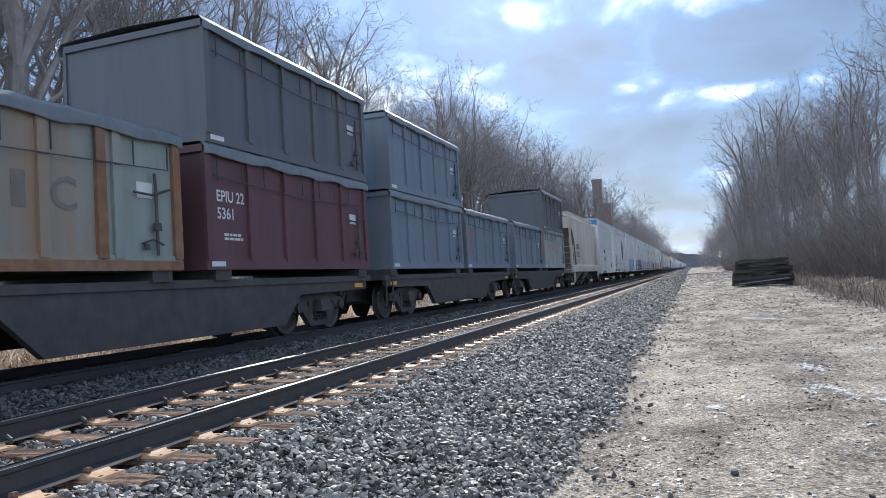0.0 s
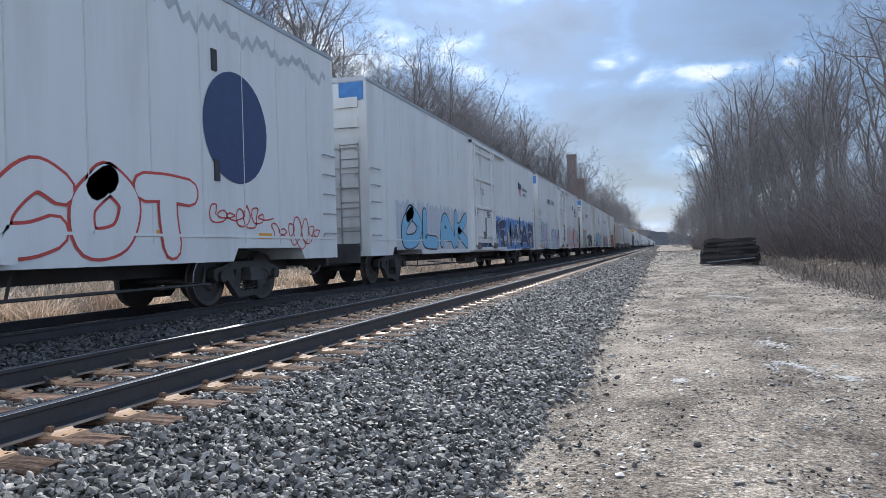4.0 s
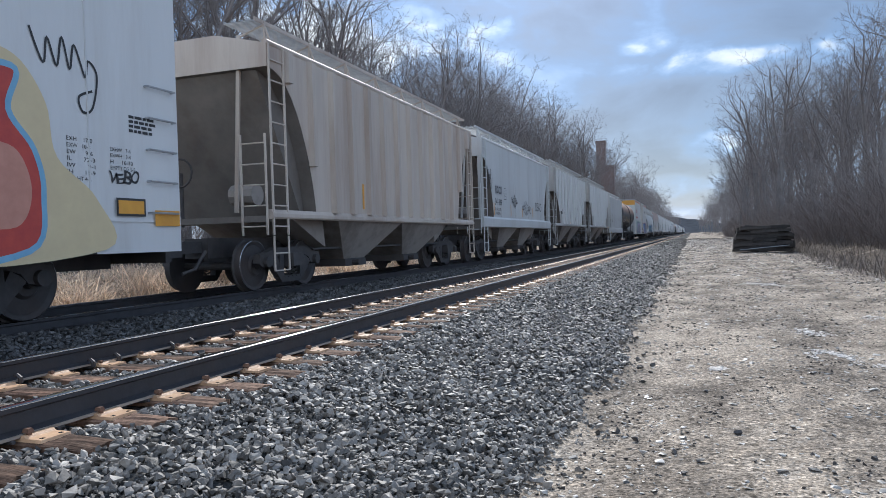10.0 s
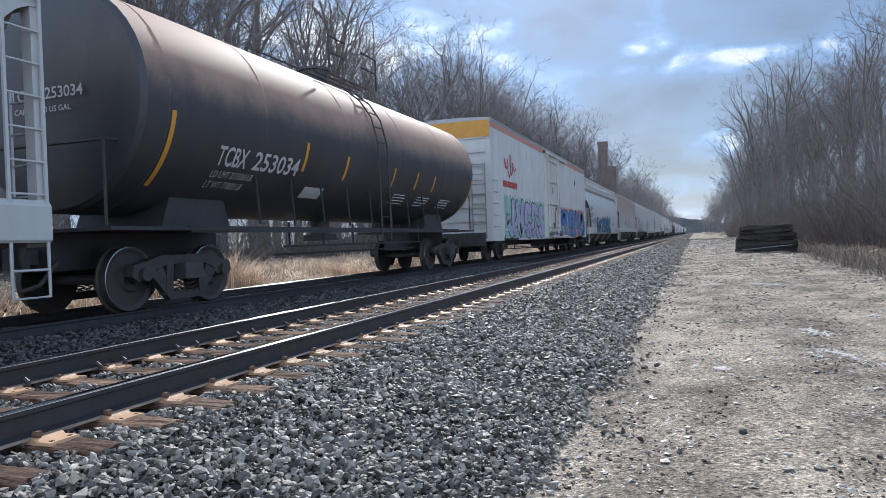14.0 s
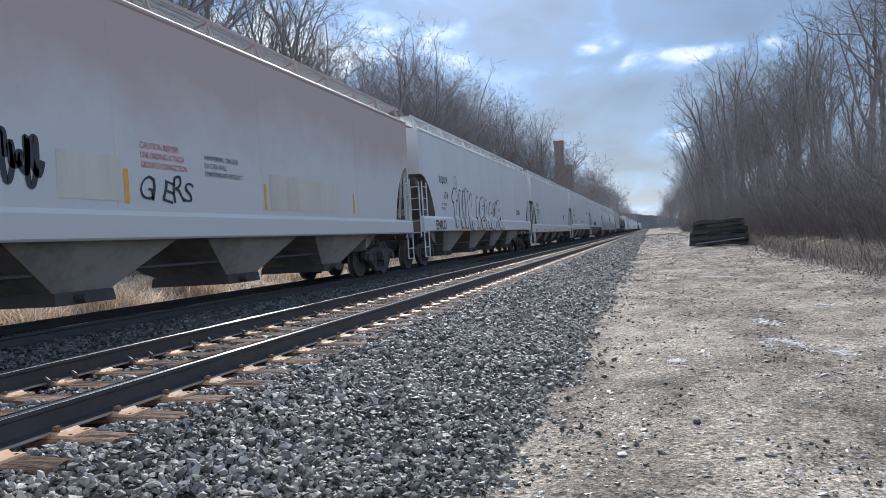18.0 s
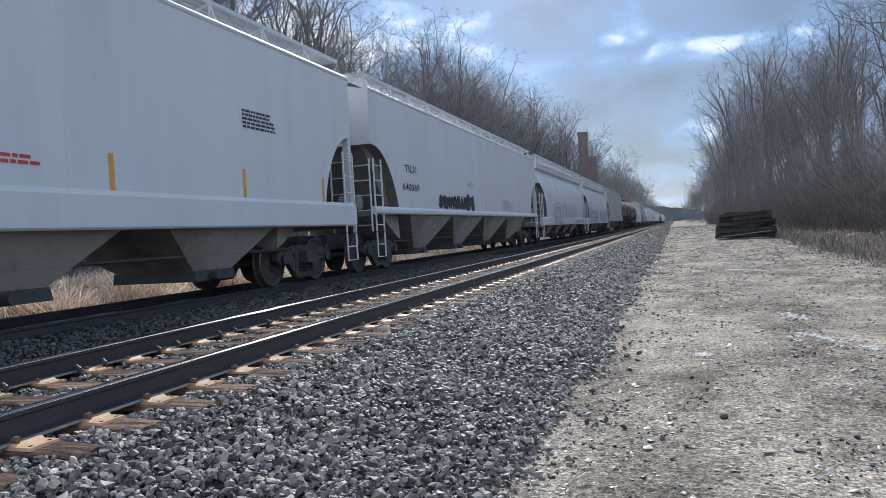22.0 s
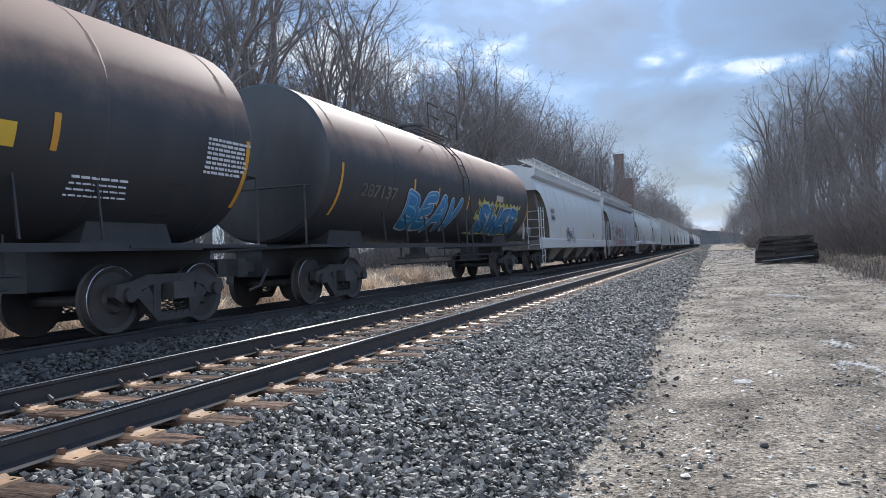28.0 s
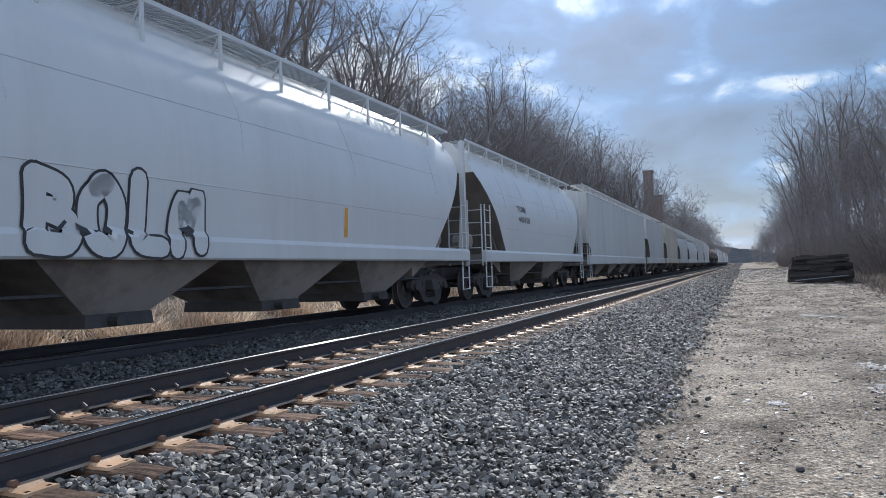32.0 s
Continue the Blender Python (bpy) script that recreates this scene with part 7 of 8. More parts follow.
c = reefer(58.0, 23.5, "white insulated boxcar with faded dark icicle trim", unit=True)
write(c, "793302", 2.69, 4.31, 1.84, 2.18)
bars(c, 2.7, 2.5, 1.15, 0.42, 1)
data(c, 2.8, 1.56, ("LD LMT 177900", "LT WT 108100"), 0.10)
patch(c, 0.07, 0.54, 1.22, 1.42, "orange")
patch(c, 0.07, 0.54, 1.01, 1.19, "dark", name="placard", label="dark framed yellow notice")
patch(c, 0.11, 0.50, 1.04, 1.16, "yellow", lift=0.009, name="placard")
patch(c, 7.64, 8.30, 1.27, 1.69, "dark", name="placard", label="black square panel")
plate_mark(c, 7.8, 2.35, letter="F")
for yy in (3.8, 7.0, 17.6, 20.3):
    patch(c, yy, yy + 0.45, 1.17, 1.27, "orange")
trim = Shape()
rz = random.Random(2)
zz_ = [(0.9 + 0.16 * k, 4.62 + 0.2 * abs(math.sin(k * 0.37)) - 0.22 * (k % 2) * rz.uniform(0.4, 1)) for k in range(140) if not 9.2 < 0.9 + 0.16 * k < 13.4]
for (a0, b0), (a1, b1) in zip(zz_, zz_[1:]):
    if a1 - a0 < 0.3:
        trim.add([(1.588, a0, b0 - 0.08), (1.588, a1, b1 - 0.08), (1.588, a1, b1 + 0.05), (1.588, a0, b0 + 0.05)], [(0, 1, 2, 3)])
part("icicle_trim", raw_mesh("icicle_trim", trim.v, trim.f, M["hopper_grey"]), None, c, "painted grey icicle border")
patch(c, 0.6, 9.2, 2.75, 4.4, "hopper", name="repaint", label="greyer repainted upper band", lift=0.004)
part("emblem", Shape().add([(1.59, 19.7 + 0.95 * math.cos(k * math.tau / 32), 3.05 + 0.95 * math.sin(k * math.tau / 32)) for k in range(32)], [tuple(range(32))]), M["navy"], c, "faded dark round emblem")
scrawl(c, 13.5, 0.85, 4.9, 1.25, "SCOT", "white", "red", seed=2)
tag(c, 18.9, 1.3, 2.0, 0.5, 21, "red")
tag(c, 20.8, 0.9, 2.3, 0.8, 22, "red")

c = reefer(83.4, 23.9, "white insulated boxcar with black and blue graffiti")
scrawl(c, 10.6, 0.84, 12.6, 1.35, "SHEIMAR", "navy", "silver", seed=3, accent="dark", cloud="blue")
shield(c, 19.55, 3.45)
write(c, "BUILDING", 20.5, 21.7, 3.85, 4.02)
write(c, "AMERICA", 20.5, 21.6, 3.58, 3.75)
scrawl(c, 2.0, 0.9, 7.0, 1.3, "OLAK", "sky_blue", "dark", seed=4, cloud="silver")
wild(c, 10.6, 0.86, 12.4, 1.25, ("navy", "dark", "silver", "navy", "hopper_brown", "blue"), "silver", 34, 72)
for yy in (16.6, 18.6, 22.4):
    patch(c, yy, yy + 0.5, 1.22, 1.33, "orange", lift=0.02)
tag(c, 22.6, 2.9, 0.8, 0.9, 9, "red", loops=2)

c = reefer(108.8, 20.9, "white insulated boxcar with lilac graffiti letters", unit=False)
write(c, "ARMN", 3.42, 4.76, 3.66, 4.0)
write(c, "110536", 5.05, 6.54, 3.66, 4.0)
scrawl(c, 0.75, 0.82, 2.6, 1.55, "SPA", "pale_lilac", "dark", seed=5, cloud="faint_blue")
scrawl(c, 4.9, 0.82, 3.9, 1.2, "TAO", "pale_lilac", "dark", seed=6, cloud="faint_blue")
patch(c, 3.35, 4.4, 0.85, 1.5, "hopper", name="placard", label="grey data panel")
data(c, 3.4, 1.32, ("LD LMT 194300", "LT WT 91700"), 0.10)
patch(c, 0.02, 0.95, 0.93, 1.04, "orange", lift=0.02)
plate_mark(c, 7.3, 2.3)
shield(c, 17.84, 3.1, 0.72, 1.0)
write(c, "BUILDING", 18.64, 19.7, 3.66, 3.84)
write(c, "AMERICA", 18.64, 19.6, 3.40, 3.57)
tag(c, 0.2, 2.8, 0.75, 0.55, 31, "silver")
scrawl(c, 13.0, 0.86, 7.6, 1.3, "   ", "peach", "dark", seed=7, cloud="faint_mint")
wild(c, 13.2, 0.88, 7.3, 1.15, ("peach", "peach", "faint_blue", "peach", "lilac", "peach", "salmon"), "lilac", 26, 71, lift=0.020)
spray_shape(c, ((13.2, 0.86), (13.1, 1.9), (14.1, 2.32), (15.3, 2.12), (16.2, 1.95), (16.5, 1.5), (16.3, 0.86)), "peach", "lilac", lift=0.014)
spray_shape(c, ((17.0, 0.86), (17.1, 1.4), (17.6, 2.10), (18.3, 2.25), (19.05, 2.08), (19.35, 1.72), (20.0, 1.5), (20.6, 1.25), (20.6, 0.86)), "peach", "lilac", lift=0.014)
spray_shape(c, ((16.52, 1.85), (16.85, 2.13), (17.2, 2.14), (17.26, 1.8), (17.05, 1.45), (16.75, 1.12), (16.62, 1.4)), "red", lift=0.030)
spray_shape(c, ((17.25, 0.88), (17.45, 1.22), (17.85, 1.28), (18.0, 1.0), (17.9, 0.86)), "red", lift=0.030)
spray_shape(c, ((17.60, 2.05), (17.72, 2.42), (17.80, 2.40), (17.92, 2.08)), "red", lift=0.030)
for field in (((17.1, 1.52), (17.5, 1.78), (18.0, 1.70), (17.6, 1.45)), ((18.4, 1.97), (18.85, 1.93), (19.0, 1.62), (18.6, 1.72)), ((20.25, 1.3), (20.55, 1.62), (20.6, 1.2)), ((15.2, 1.62), (15.75, 1.85), (16.1, 1.5), (15.5, 1.42)), ((13.5, 1.2), (13.9, 1.7), (14.3, 1.3))):
    spray_shape(c, field, "straw_paint", "lilac", lift=0.031, thick=0.03)
for field in (((17.35, 1.42), (17.85, 1.46), (18.1, 1.25), (17.5, 1.16)), ((14.4, 1.5), (14.9, 1.9), (15.0, 1.4), (14.6, 1.1)), ((18.9, 1.2), (19.4, 1.3), (19.6, 1.0), (19.0, 0.95))):
    spray_shape(c, field, "faint_blue", "lilac", lift=0.031, thick=0.03)
spray_line(c, ((13.2, 2.2), (14.0, 2.5), (14.7, 2.36), (15.3, 2.5), (15.65, 2.53), (15.97, 2.34), (16.2, 2.36), (16.45, 2.27)), 0.08, "hopper_brown", lift=0.018)
spray_line(c, ((18.9, 2.26), (19.2, 2.2), (19.5, 1.98), (19.75, 2.1), (20.0, 2.07)), 0.08, "hopper_brown", lift=0.018)
patch(c, 19.31, 19.74, 1.28, 1.60, "dark", name="placard", label="black and white data square", lift=0.03)
patch(c, 20.05, 20.8, 0.92, 1.14, "orange", lift=0.03)

c = reefer(133.2, 20.9, "white insulated boxcar with mint and black graffiti", unit=True)
write(c, "ARMN", 2.55, 4.15, 3.62, 3.98)
write(c, "111202", 4.2, 5.7, 3.62, 3.98)
end_write(c, "ARMN", 0.98, 1.45, 4.38, 4.52, -0.05)
end_write(c, "111202", 0.98, 1.45, 4.16, 4.30, -0.05)
scrawl(c, 0.37, 0.85, 2.7, 1.5, "LCU", "mint", "dark", seed=8, cloud="salmon")
scrawl(c, 4.2, 0.85, 4.4, 1.2, "TEMG", "dark", "silver", seed=9)
scrawl(c, 12.2, 0.9, 4.1, 1.4, "GAER", "fade_blue", "dark", seed=10, accent="pale")
scrawl(c, 16.45, 0.85, 4.4, 1.25, "PLRIE", "silver", "dark", seed=11, cloud="sky_blue")
patch(c, 0.2, 0.95, 0.86, 1.55, "white", name="placard", label="clean white data panel", lift=0.03)
patch(c, 0.3, 0.9, 1.25, 1.36, "orange", lift=0.034)
patch(c, 0.28, 0.9, 0.90, 1.16, "dark", lift=0.034, name="placard")
patch(c, 0.31, 0.87, 0.93, 1.13, "yellow", lift=0.037, name="placard")
patch(c, 1.0, 1.5, 1.2, 1.31, "orange", lift=0.03)
patch(c, 2.6, 3.5, 1.25, 1.6, "white", name="placard", lift=0.03)
data(c, 2.62, 1.45, ("LD LMT 194400", "LT WT 91600"), 0.10, lambda z: 1.61)
plate_mark(c, 6.5, 2.3)
shield(c, 17.1, 3.3)
write(c, "BUILDING", 18.0, 19.15, 3.62, 3.78)
write(c, "AMERICA", 18.0, 19.05, 3.38, 3.54)
tag(c, 0.3, 2.9, 0.8, 1.3, 33)
hand_word(c, "DRIO", 12.05, 3.05, 0.62, 0.42, seed=62)
hand_word(c, "BREAGM", 8.9, 3.36, 0.95, 0.17, side=lambda z: 1.652, seed=63, drop=0.12, bold=0.01)


def door_face(z):
    return 1.652


# notices on this car's plug door
patch(c, 9.64, 10.22, 1.88, 2.63, "white", door_face, "placard", "white handle plate", 0.045)
for words, ya, yb, za, zb in (("OPEN", 9.69, 9.91, 2.29, 2.41), ("CLOSE", 9.95, 10.18, 2.29, 2.41)):
    write(c, words, ya, yb, za, zb, side=door_face, lift=0.052)
for words, ya, yb, za, zb in (("WARNING", 9.17, 9.53, 1.48, 1.59), ("STANDARD CAR", 8.88, 9.31, 1.80, 1.88), ("SEAL ONLY", 8.95, 9.26, 1.70, 1.77), ("SEAL", 10.41, 10.68, 1.70, 1.82), ("YSD", 10.54, 10.78, 1.98, 2.10),
                              ("SECURE BOTH", 8.85, 9.60, 3.02, 3.16), ("HASPS BEFORE", 8.85, 9.60, 2.84, 2.98), ("MOVING CAR", 8.85, 9.60, 2.66, 2.80)):
    write(c, words, ya, yb, za, zb, side=door_face, lift=0.004)
hand_word(c, "VOET", 8.9, 1.86, 0.7, 0.3, side=door_face, seed=65, bold=0.02)
patch(c, 8.80, 9.65, 2.60, 3.22, "dark", door_face, "placard", "white notice with a dark frame", 0.001)
patch(c, 8.815, 9.635, 2.615, 3.205, "white", door_face, "placard", "", 0.0025)
patch(c, 10.3, 10.75, 1.45, 1.56, "orange", door_face)

c = reefer(155.2, 23.8, "white insulated boxcar with red and blue graffiti")
write(c, "ARMN", 2.75, 4.17, 3.75, 4.08)
write(c, "170336", 4.7, 6.45, 3.72, 4.08)
plate_mark(c, 6.8, 3.6, letter="F")
scrawl(c, 1.5, 0.84, 3.75, 1.35, "NSK", "fade_salmon", "dark", seed=12, accent="peach", cloud=None)
wild(c, 1.2, 0.9, 1.9, 1.2, ("fade_salmon", "salmon", "fade_salmon"), "dark", 5, 73)
scrawl(c, 5.5, 0.84, 3.4, 1.3, "PENR", "fade_lilac", "dark", seed=13, accent="silver")
wild(c, 5.1, 0.86, 0.7, 0.7, ("salmon",), "salmon", 3, 90, lift=0.004)
wild(c, 8.8, 0.86, 0.7, 0.6, ("salmon",), "salmon", 3, 91, lift=0.004)
scrawl(c, 14.95, 0.84, 6.1, 1.5, "RMSIO", "red", "salmon", seed=14, cloud="red")
wild(c, 15.0, 0.9, 5.9, 1.5, ("red", "salmon", "red", "sky_blue"), "salmon", 16, 77)
patch(c, 9.05, 9.75, 1.15, 1.55, "white", name="placard", label="white notice panel", lift=0.03)
tag(c, 2.0, 2.5, 0.7, 0.9, 36, "red")
spray_shape(c, ((19.8, 0.83), (20.0, 2.5), (20.7, 2.95), (21.25, 2.95), (21.62, 2.5), (21.75, 1.9), (22.3, 1.45), (22.42, 0.83)), "straw_paint", lift=0.022)
spray_shape(c, ((19.9, 0.84), (20.0, 2.4), (20.7, 2.75), (21.25, 2.8), (21.15, 2.35), (21.45, 1.95), (21.55, 1.45), (21.35, 0.84)), "red", "sky_blue", lift=0.026, thick=0.07)
spray_shape(c, ((20.6, 1.2), (20.7, 1.9), (21.2, 1.95), (21.4, 1.5), (21.2, 1.1)), "salmon", lift=0.03)
spray_line(c, ((21.45, 3.32), (21.62, 2.95), (21.68, 3.25), (21.80, 2.95), (21.88, 3.3), (21.98, 2.95), (22.05, 3.25), (22.2, 2.9), (22.25, 3.1), (22.38, 2.95), (22.3, 2.55), (22.15, 2.48), (22.1, 2.65), (22.3, 2.75)), 0.03, "dark", label="scribbled spray tag")
for yy in (4.1, 7.6):
    patch(c, yy, yy + 0.5, 1.2, 1.31, "orange", lift=0.03)
data(c, 21.9, 2.12, ("EXH    17-0", "EXW   10-8", "EW      9-6", "IL      72-3", "IW       9-1", "IH      11-9", "FLR HT 4-3", "7657"), 0.05)
data(c, 22.55, 2.06, ("EXHW   7-4", "EXWH   5-4", "H     16-10", "EMPTY CG 5-5"), 0.05)
bars(c, 22.88, 2.52, 0.5, 0.06, 4)
hand_word(c, "VEBO", 22.5, 1.66, 0.5, 0.15, seed=61, bold=0.02)
patch(c, 22.6, 23.1, 1.25, 1.48, "dark", name="placard", lift=0.03)
patch(c, 22.63, 23.07, 1.28, 1.45, "orange", name="placard", lift=0.033)
patch(c, 23.27, 23.75, 1.13, 1.34, "orange", lift=0.03)

c, sd = hopper(181.3, 11.9, "hopper_brown", "brown ribbed covered hopper car with dusty sides", ribs=14, bays=2, cut=1.55, panel=3.9, top=4.3, sill=(1.28, 1.42), tall=True)
strips(c, (3.6, 9.9), z0=1.55, z1=2.1)
c, sd = hopper(194.4, 12.2, "hopper", "pale grey two-bay hopper car with scribbled tags", bays=2, cut=1.45, panel=3.7, top=4.3, sill=(1.22, 1.58), tall=True, post=True)
patch(c, 1.70, 2.70, 2.44, 2.80, "hopper_grey", name="number_panel", label="grey patch behind letters")
write(c, "RGCX", 1.73, 2.67, 2.48, 2.76, lift=0.012)
write(c, "341439", 1.65, 2.65, 2.05, 2.29)
data(c, 1.6, 1.85, ("LD LMT 232300", "LT WT 53700"), 0.10)
tag(c, 4.2, 1.95, 1.1, 0.7, 3)
tag(c, 6.1, 1.7, 1.85, 0.75, 4)
write(c, "DEAD", 8.77, 10.1, 2.02, 2.4, bold=-0.01)
strips(c, (1.45, 4.0, 6.0, 8.1), z0=1.68)
plate_mark(c, 3.0, 2.3)
tag(c, 0.45, 2.5, 0.9, 1.0, 5)
c, sd = hopper(208.0, 11.6, "hopper_dun_shade", "grey ribbed hopper car with chalk-like tags", ribs=12, bays=2, cut=1.75, panel=3.2, top=4.45, sill=(1.38, 1.5), tall=True)
patch(c, 2.0, 3.2, 2.05, 2.35, "dark", name="number_panel", label="black number panel")
write(c, "264", 2.5, 3.15, 2.09, 2.31, "pale", lift=0.012)
write(c, "HX", 2.6, 3.1, 2.5, 2.75)
for wd, ya, yb in (("L", 3.62, 4.18), ("A", 4.78, 5.25), ("R", 5.80, 6.22), ("K", 6.75, 7.2)):
    write(c, wd, ya, yb, 1.7, 2.6, "slope", bold=-0.03, name="graffiti")
tag(c, 7.7, 2.2, 0.55, 0.6, 6, loops=5)
for yy in (3.45, 4.7, 7.2, 8.6):
    patch(c, yy, yy + 0.7, 1.52, 1.62, "orange")
c, sd = hopper(221.3, 11.7, "hopper_dun_shade", "grey ribbed hopper car with rust and a black tag", ribs=12, bays=2, cut=1.75, panel=3.2, top=4.45, sill=(1.38, 1.5), tall=True)
tag(c, 7.25, 1.6, 0.9, 0.6, 8, thick=0.05)
tag(c, 6.2, 1.7, 0.7, 0.6, 9)
data(c, 8.6, 2.3, ("EXW 10-8 H 4-8", "EW 9-2 H 14-8", "CU FT 3981"), 0.10)
for yy in (7.0, 7.9, 5.5):
    patch(c, yy, yy + 0.6, 1.52, 1.60, "orange")
patch(c, 11.0, 11.65, 1.42, 1.5, "orange", lambda q: 1.63)
c, sd = hopper(234.6, 11.6, "hopper", "grey two-bay hopper car with faded number", bays=2, cut=1.1, panel=3.6, top=4.15, post=True, tall=True)
write(c, "20049", 1.53, 2.6, 1.98, 2.22, "slope")
write(c, "CRDX", 1.53, 2.6, 2.45, 2.7, "slope", bold=-0.01)
scrawl(c, 4.5, 1.45, 6.0, 0.65, "OLBEMSK", "hopper_white", "silver", seed=15)
patch(c, 0.1, 0.75, 0.98, 1.06, "yellow", lambda q: 1.628)
c, sd = tank(247.6, 15.0, "black tank car with white number, brown top of dust and painted sun sheen")
end_write(c, "TCBX 253034", -0.6, 0.72, 2.98, 3.14, -0.02, "pale")
end_write(c, "CAPY 30130 US GAL", -0.52, 0.5, 2.80, 2.88, -0.02, "pale")
write(c, "TCBX", 1.83, 2.6, 2.15, 2.45, "pale", sd, lift=0.02)
write(c, "253034", 2.78, 4.2, 2.15, 2.45, "pale", sd, lift=0.02)
data(c, 1.85, 1.98, ("LD LMT 213200 LB", "LT WT 77800 LB"), 0.10, lambda z: sd(z) + 0.012, "pale")
patch(c, 4.75, 5.5, 1.80, 2.0, "pale", sd, "placard", "cream notice plate", 0.012)
for yy in (9.0, 10.6, 12.4):
    bars(c, yy, 2.05, 0.9, 0.07, 4, "pale", sd, lift=0.015)
c = reefer(264.8, 23.2, "white insulated boxcar with orange band and heavy graffiti")
scrawl(c, 1.9, 0.84, 7.2, 1.55, "JVERS", "lilac", "dark", seed=20, cloud="mint")
scrawl(c, 9.9, 0.84, 12.3, 1.5, "SHEEKO", "blue", "navy", seed=21, cloud="salmon")
tag(c, 1.9, 3.1, 1.9, 1.2, 22, "red", thick=0.09, loops=4)
wild(c, 9.9, 0.9, 12.0, 1.4, ("blue", "salmon", "lilac", "silver", "blue", "mint"), "navy", 30, 74)
wild(c, 2.0, 0.9, 6.8, 1.4, ("lilac", "silver", "lilac", "mint"), "dark", 14, 75)
bars(c, 1.6, 2.85, 3.0, 0.4, 1, "red")
patch(c, 0.0, 23.2, 4.9, 5.12, "salmon", name="stripe", label="faded orange band below the roof")
part("stripe", Shape().box(-1.56, 1.56, -0.06, -0.052, 4.55, 5.15), M["orange"], c, "orange band across the end")

c, sd = hopper(288.9, 20.1, "hopper_white", "pale curved-side hopper car with blue graffiti", curved=True, cut=1.6, panel=3.3)
write(c, "EQUX", 1.45, 2.4, 2.62, 2.92, side=sd, lift=0.02)
write(c, "16027", 1.43, 2.4, 2.18, 2.48, side=sd, lift=0.02)
data(c, 1.45, 1.92, ("LD LMT 220600", "LT WT 65400"), 0.10, lambda z: sd(z) + 0.012)
tag(c, 2.5, 1.6, 0.75, 0.6, 40, side=sd)
tag(c, 3.3, 1.65, 0.85, 0.55, 41, side=sd)
scrawl(c, 4.3, 1.05, 5.4, 1.15, "RWMZB", "deep_blue", "dark", sd, 31, accent="sky_blue")
wild(c, 4.4, 1.05, 5.2, 1.1, ("blue", "sky_blue", "hopper_white", "mint"), "dark", 12, 78, sd, 0.03)
scrawl(c, 9.8, 1.0, 3.5, 1.35, "REMIX", "deep_blue", "navy", sd, 32, accent="sky_blue")
plate_mark(c, 3.0, 2.35, sd)
tag(c, 15.0, 1.6, 1.6, 0.4, 42, side=sd)
tag(c, 17.2, 1.05, 2.2, 0.35, 43, side=sd)
c, sd = hopper(309.9, 20.7, "hopper_rust", "rust-stained grey hopper car", cut=1.3, panel=3.1, sill=(1.12, 1.5))
write(c, "CGBX", 2.48, 3.4, 2.5, 2.72, "slope", bold=0)
write(c, "71767", 2.48, 3.55, 2.1, 2.32, "slope", bold=0)
strips(c, (8.64, 12.3, 16.4), z1=2.1)
hand_word(c, "GIERS", 8.95, 1.66, 1.2, 0.36, seed=64)
data(c, 10.5, 2.38, ("HAMMERING ON SIDE", "OF CAR WILL", "CONTAMINATE PRODUCT"), 0.085)
tag(c, 6.75, 1.7, 0.6, 0.75, 45, "dark", thick=0.08, loops=5)
patch(c, 7.5, 8.6, 1.65, 2.25, "hopper_beige", name="repaint", label="yellowed repainted patch")
patch(c, 12.5, 15.6, 1.62, 2.3, "hopper_beige", name="repaint", label="yellowed repainted patch")
data(c, 9.0, 2.42, ("CAUTION BEFORE", "UNLOADING ATTACH", "GROUND CONNECTION"), 0.09, material="red")
c, sd = hopper(331.7, 20.8, "hopper_white", "white hopper car with large outlined graffiti", cut=1.4, panel=3.0, sill=(1.17, 1.65))
write(c, "EQUX", 2.1, 3.14, 2.80, 3.08)
write(c, "174", 2.6, 3.06, 2.30, 2.56)
data(c, 2.2, 2.06, ("LMT 220300", "WT 65700"), 0.10)
scrawl(c, 3.5, 1.2, 3.0, 1.5, "TIUK", "hopper_white", "dark", sd, 33)
scrawl(c, 6.9, 1.2, 5.2, 1.32, "IEAgNE", "hopper_white", "dark", sd, 34)
write(c, "ENKO", 1.3, 2.5, 1.22, 1.55, "dark", lambda z: 1.628)
plate_mark(c, 4.0, 2.75)
sill_strips(c, (4.6, 7.0, 9.3, 12.0), 1.22)
bars(c, 16.4, 2.2, 1.1, 0.12, 4)
c, sd = hopper(353.6, 20.7, "hopper_white", "clean white four-bay hopper car", cut=1.42, panel=2.95, sill=(1.0, 1.5))
write(c, "EQUX", 1.74, 2.62, 2.60, 2.90)
write(c, "22235", 1.74, 2.78, 2.20, 2.48)
data(c, 1.75, 1.98, ("LD LMT 219800", "LT WT 66200", "CU FT 6260"), 0.11)
sill_strips(c, (0.64, 4.1, 6.6, 9.4, 12.0, 15.0, 18.2), 1.10)
bars(c, 15.5, 2.3, 1.0, 0.12, 6)
c, sd = hopper(375.5, 20.4, "hopper_white", "clean pale hopper car with orange reflectors", cut=1.35, panel=3.1, sill=(1.14, 1.62))
write(c, "EQUX", 2.34, 3.31, 2.80, 3.04)
write(c, "18954", 2.30, 3.32, 2.36, 2.60)
strips(c, (1.73, 4.4, 7.4, 10.3, 13.15, 16.1, 18.9))
bars(c, 3.8, 1.95, 1.0, 0.14, 2)
bars(c, 16.2, 3.1, 1.1, 0.13, 5)
bars(c, 9.5, 1.95, 3.2, 0.13, 2, "red")
c, sd = hopper(397.0, 21.0, "hopper_white", "grey hopper car with rust marks and tags", cut=1.6, panel=3.1, sill=(1.42, 1.58))
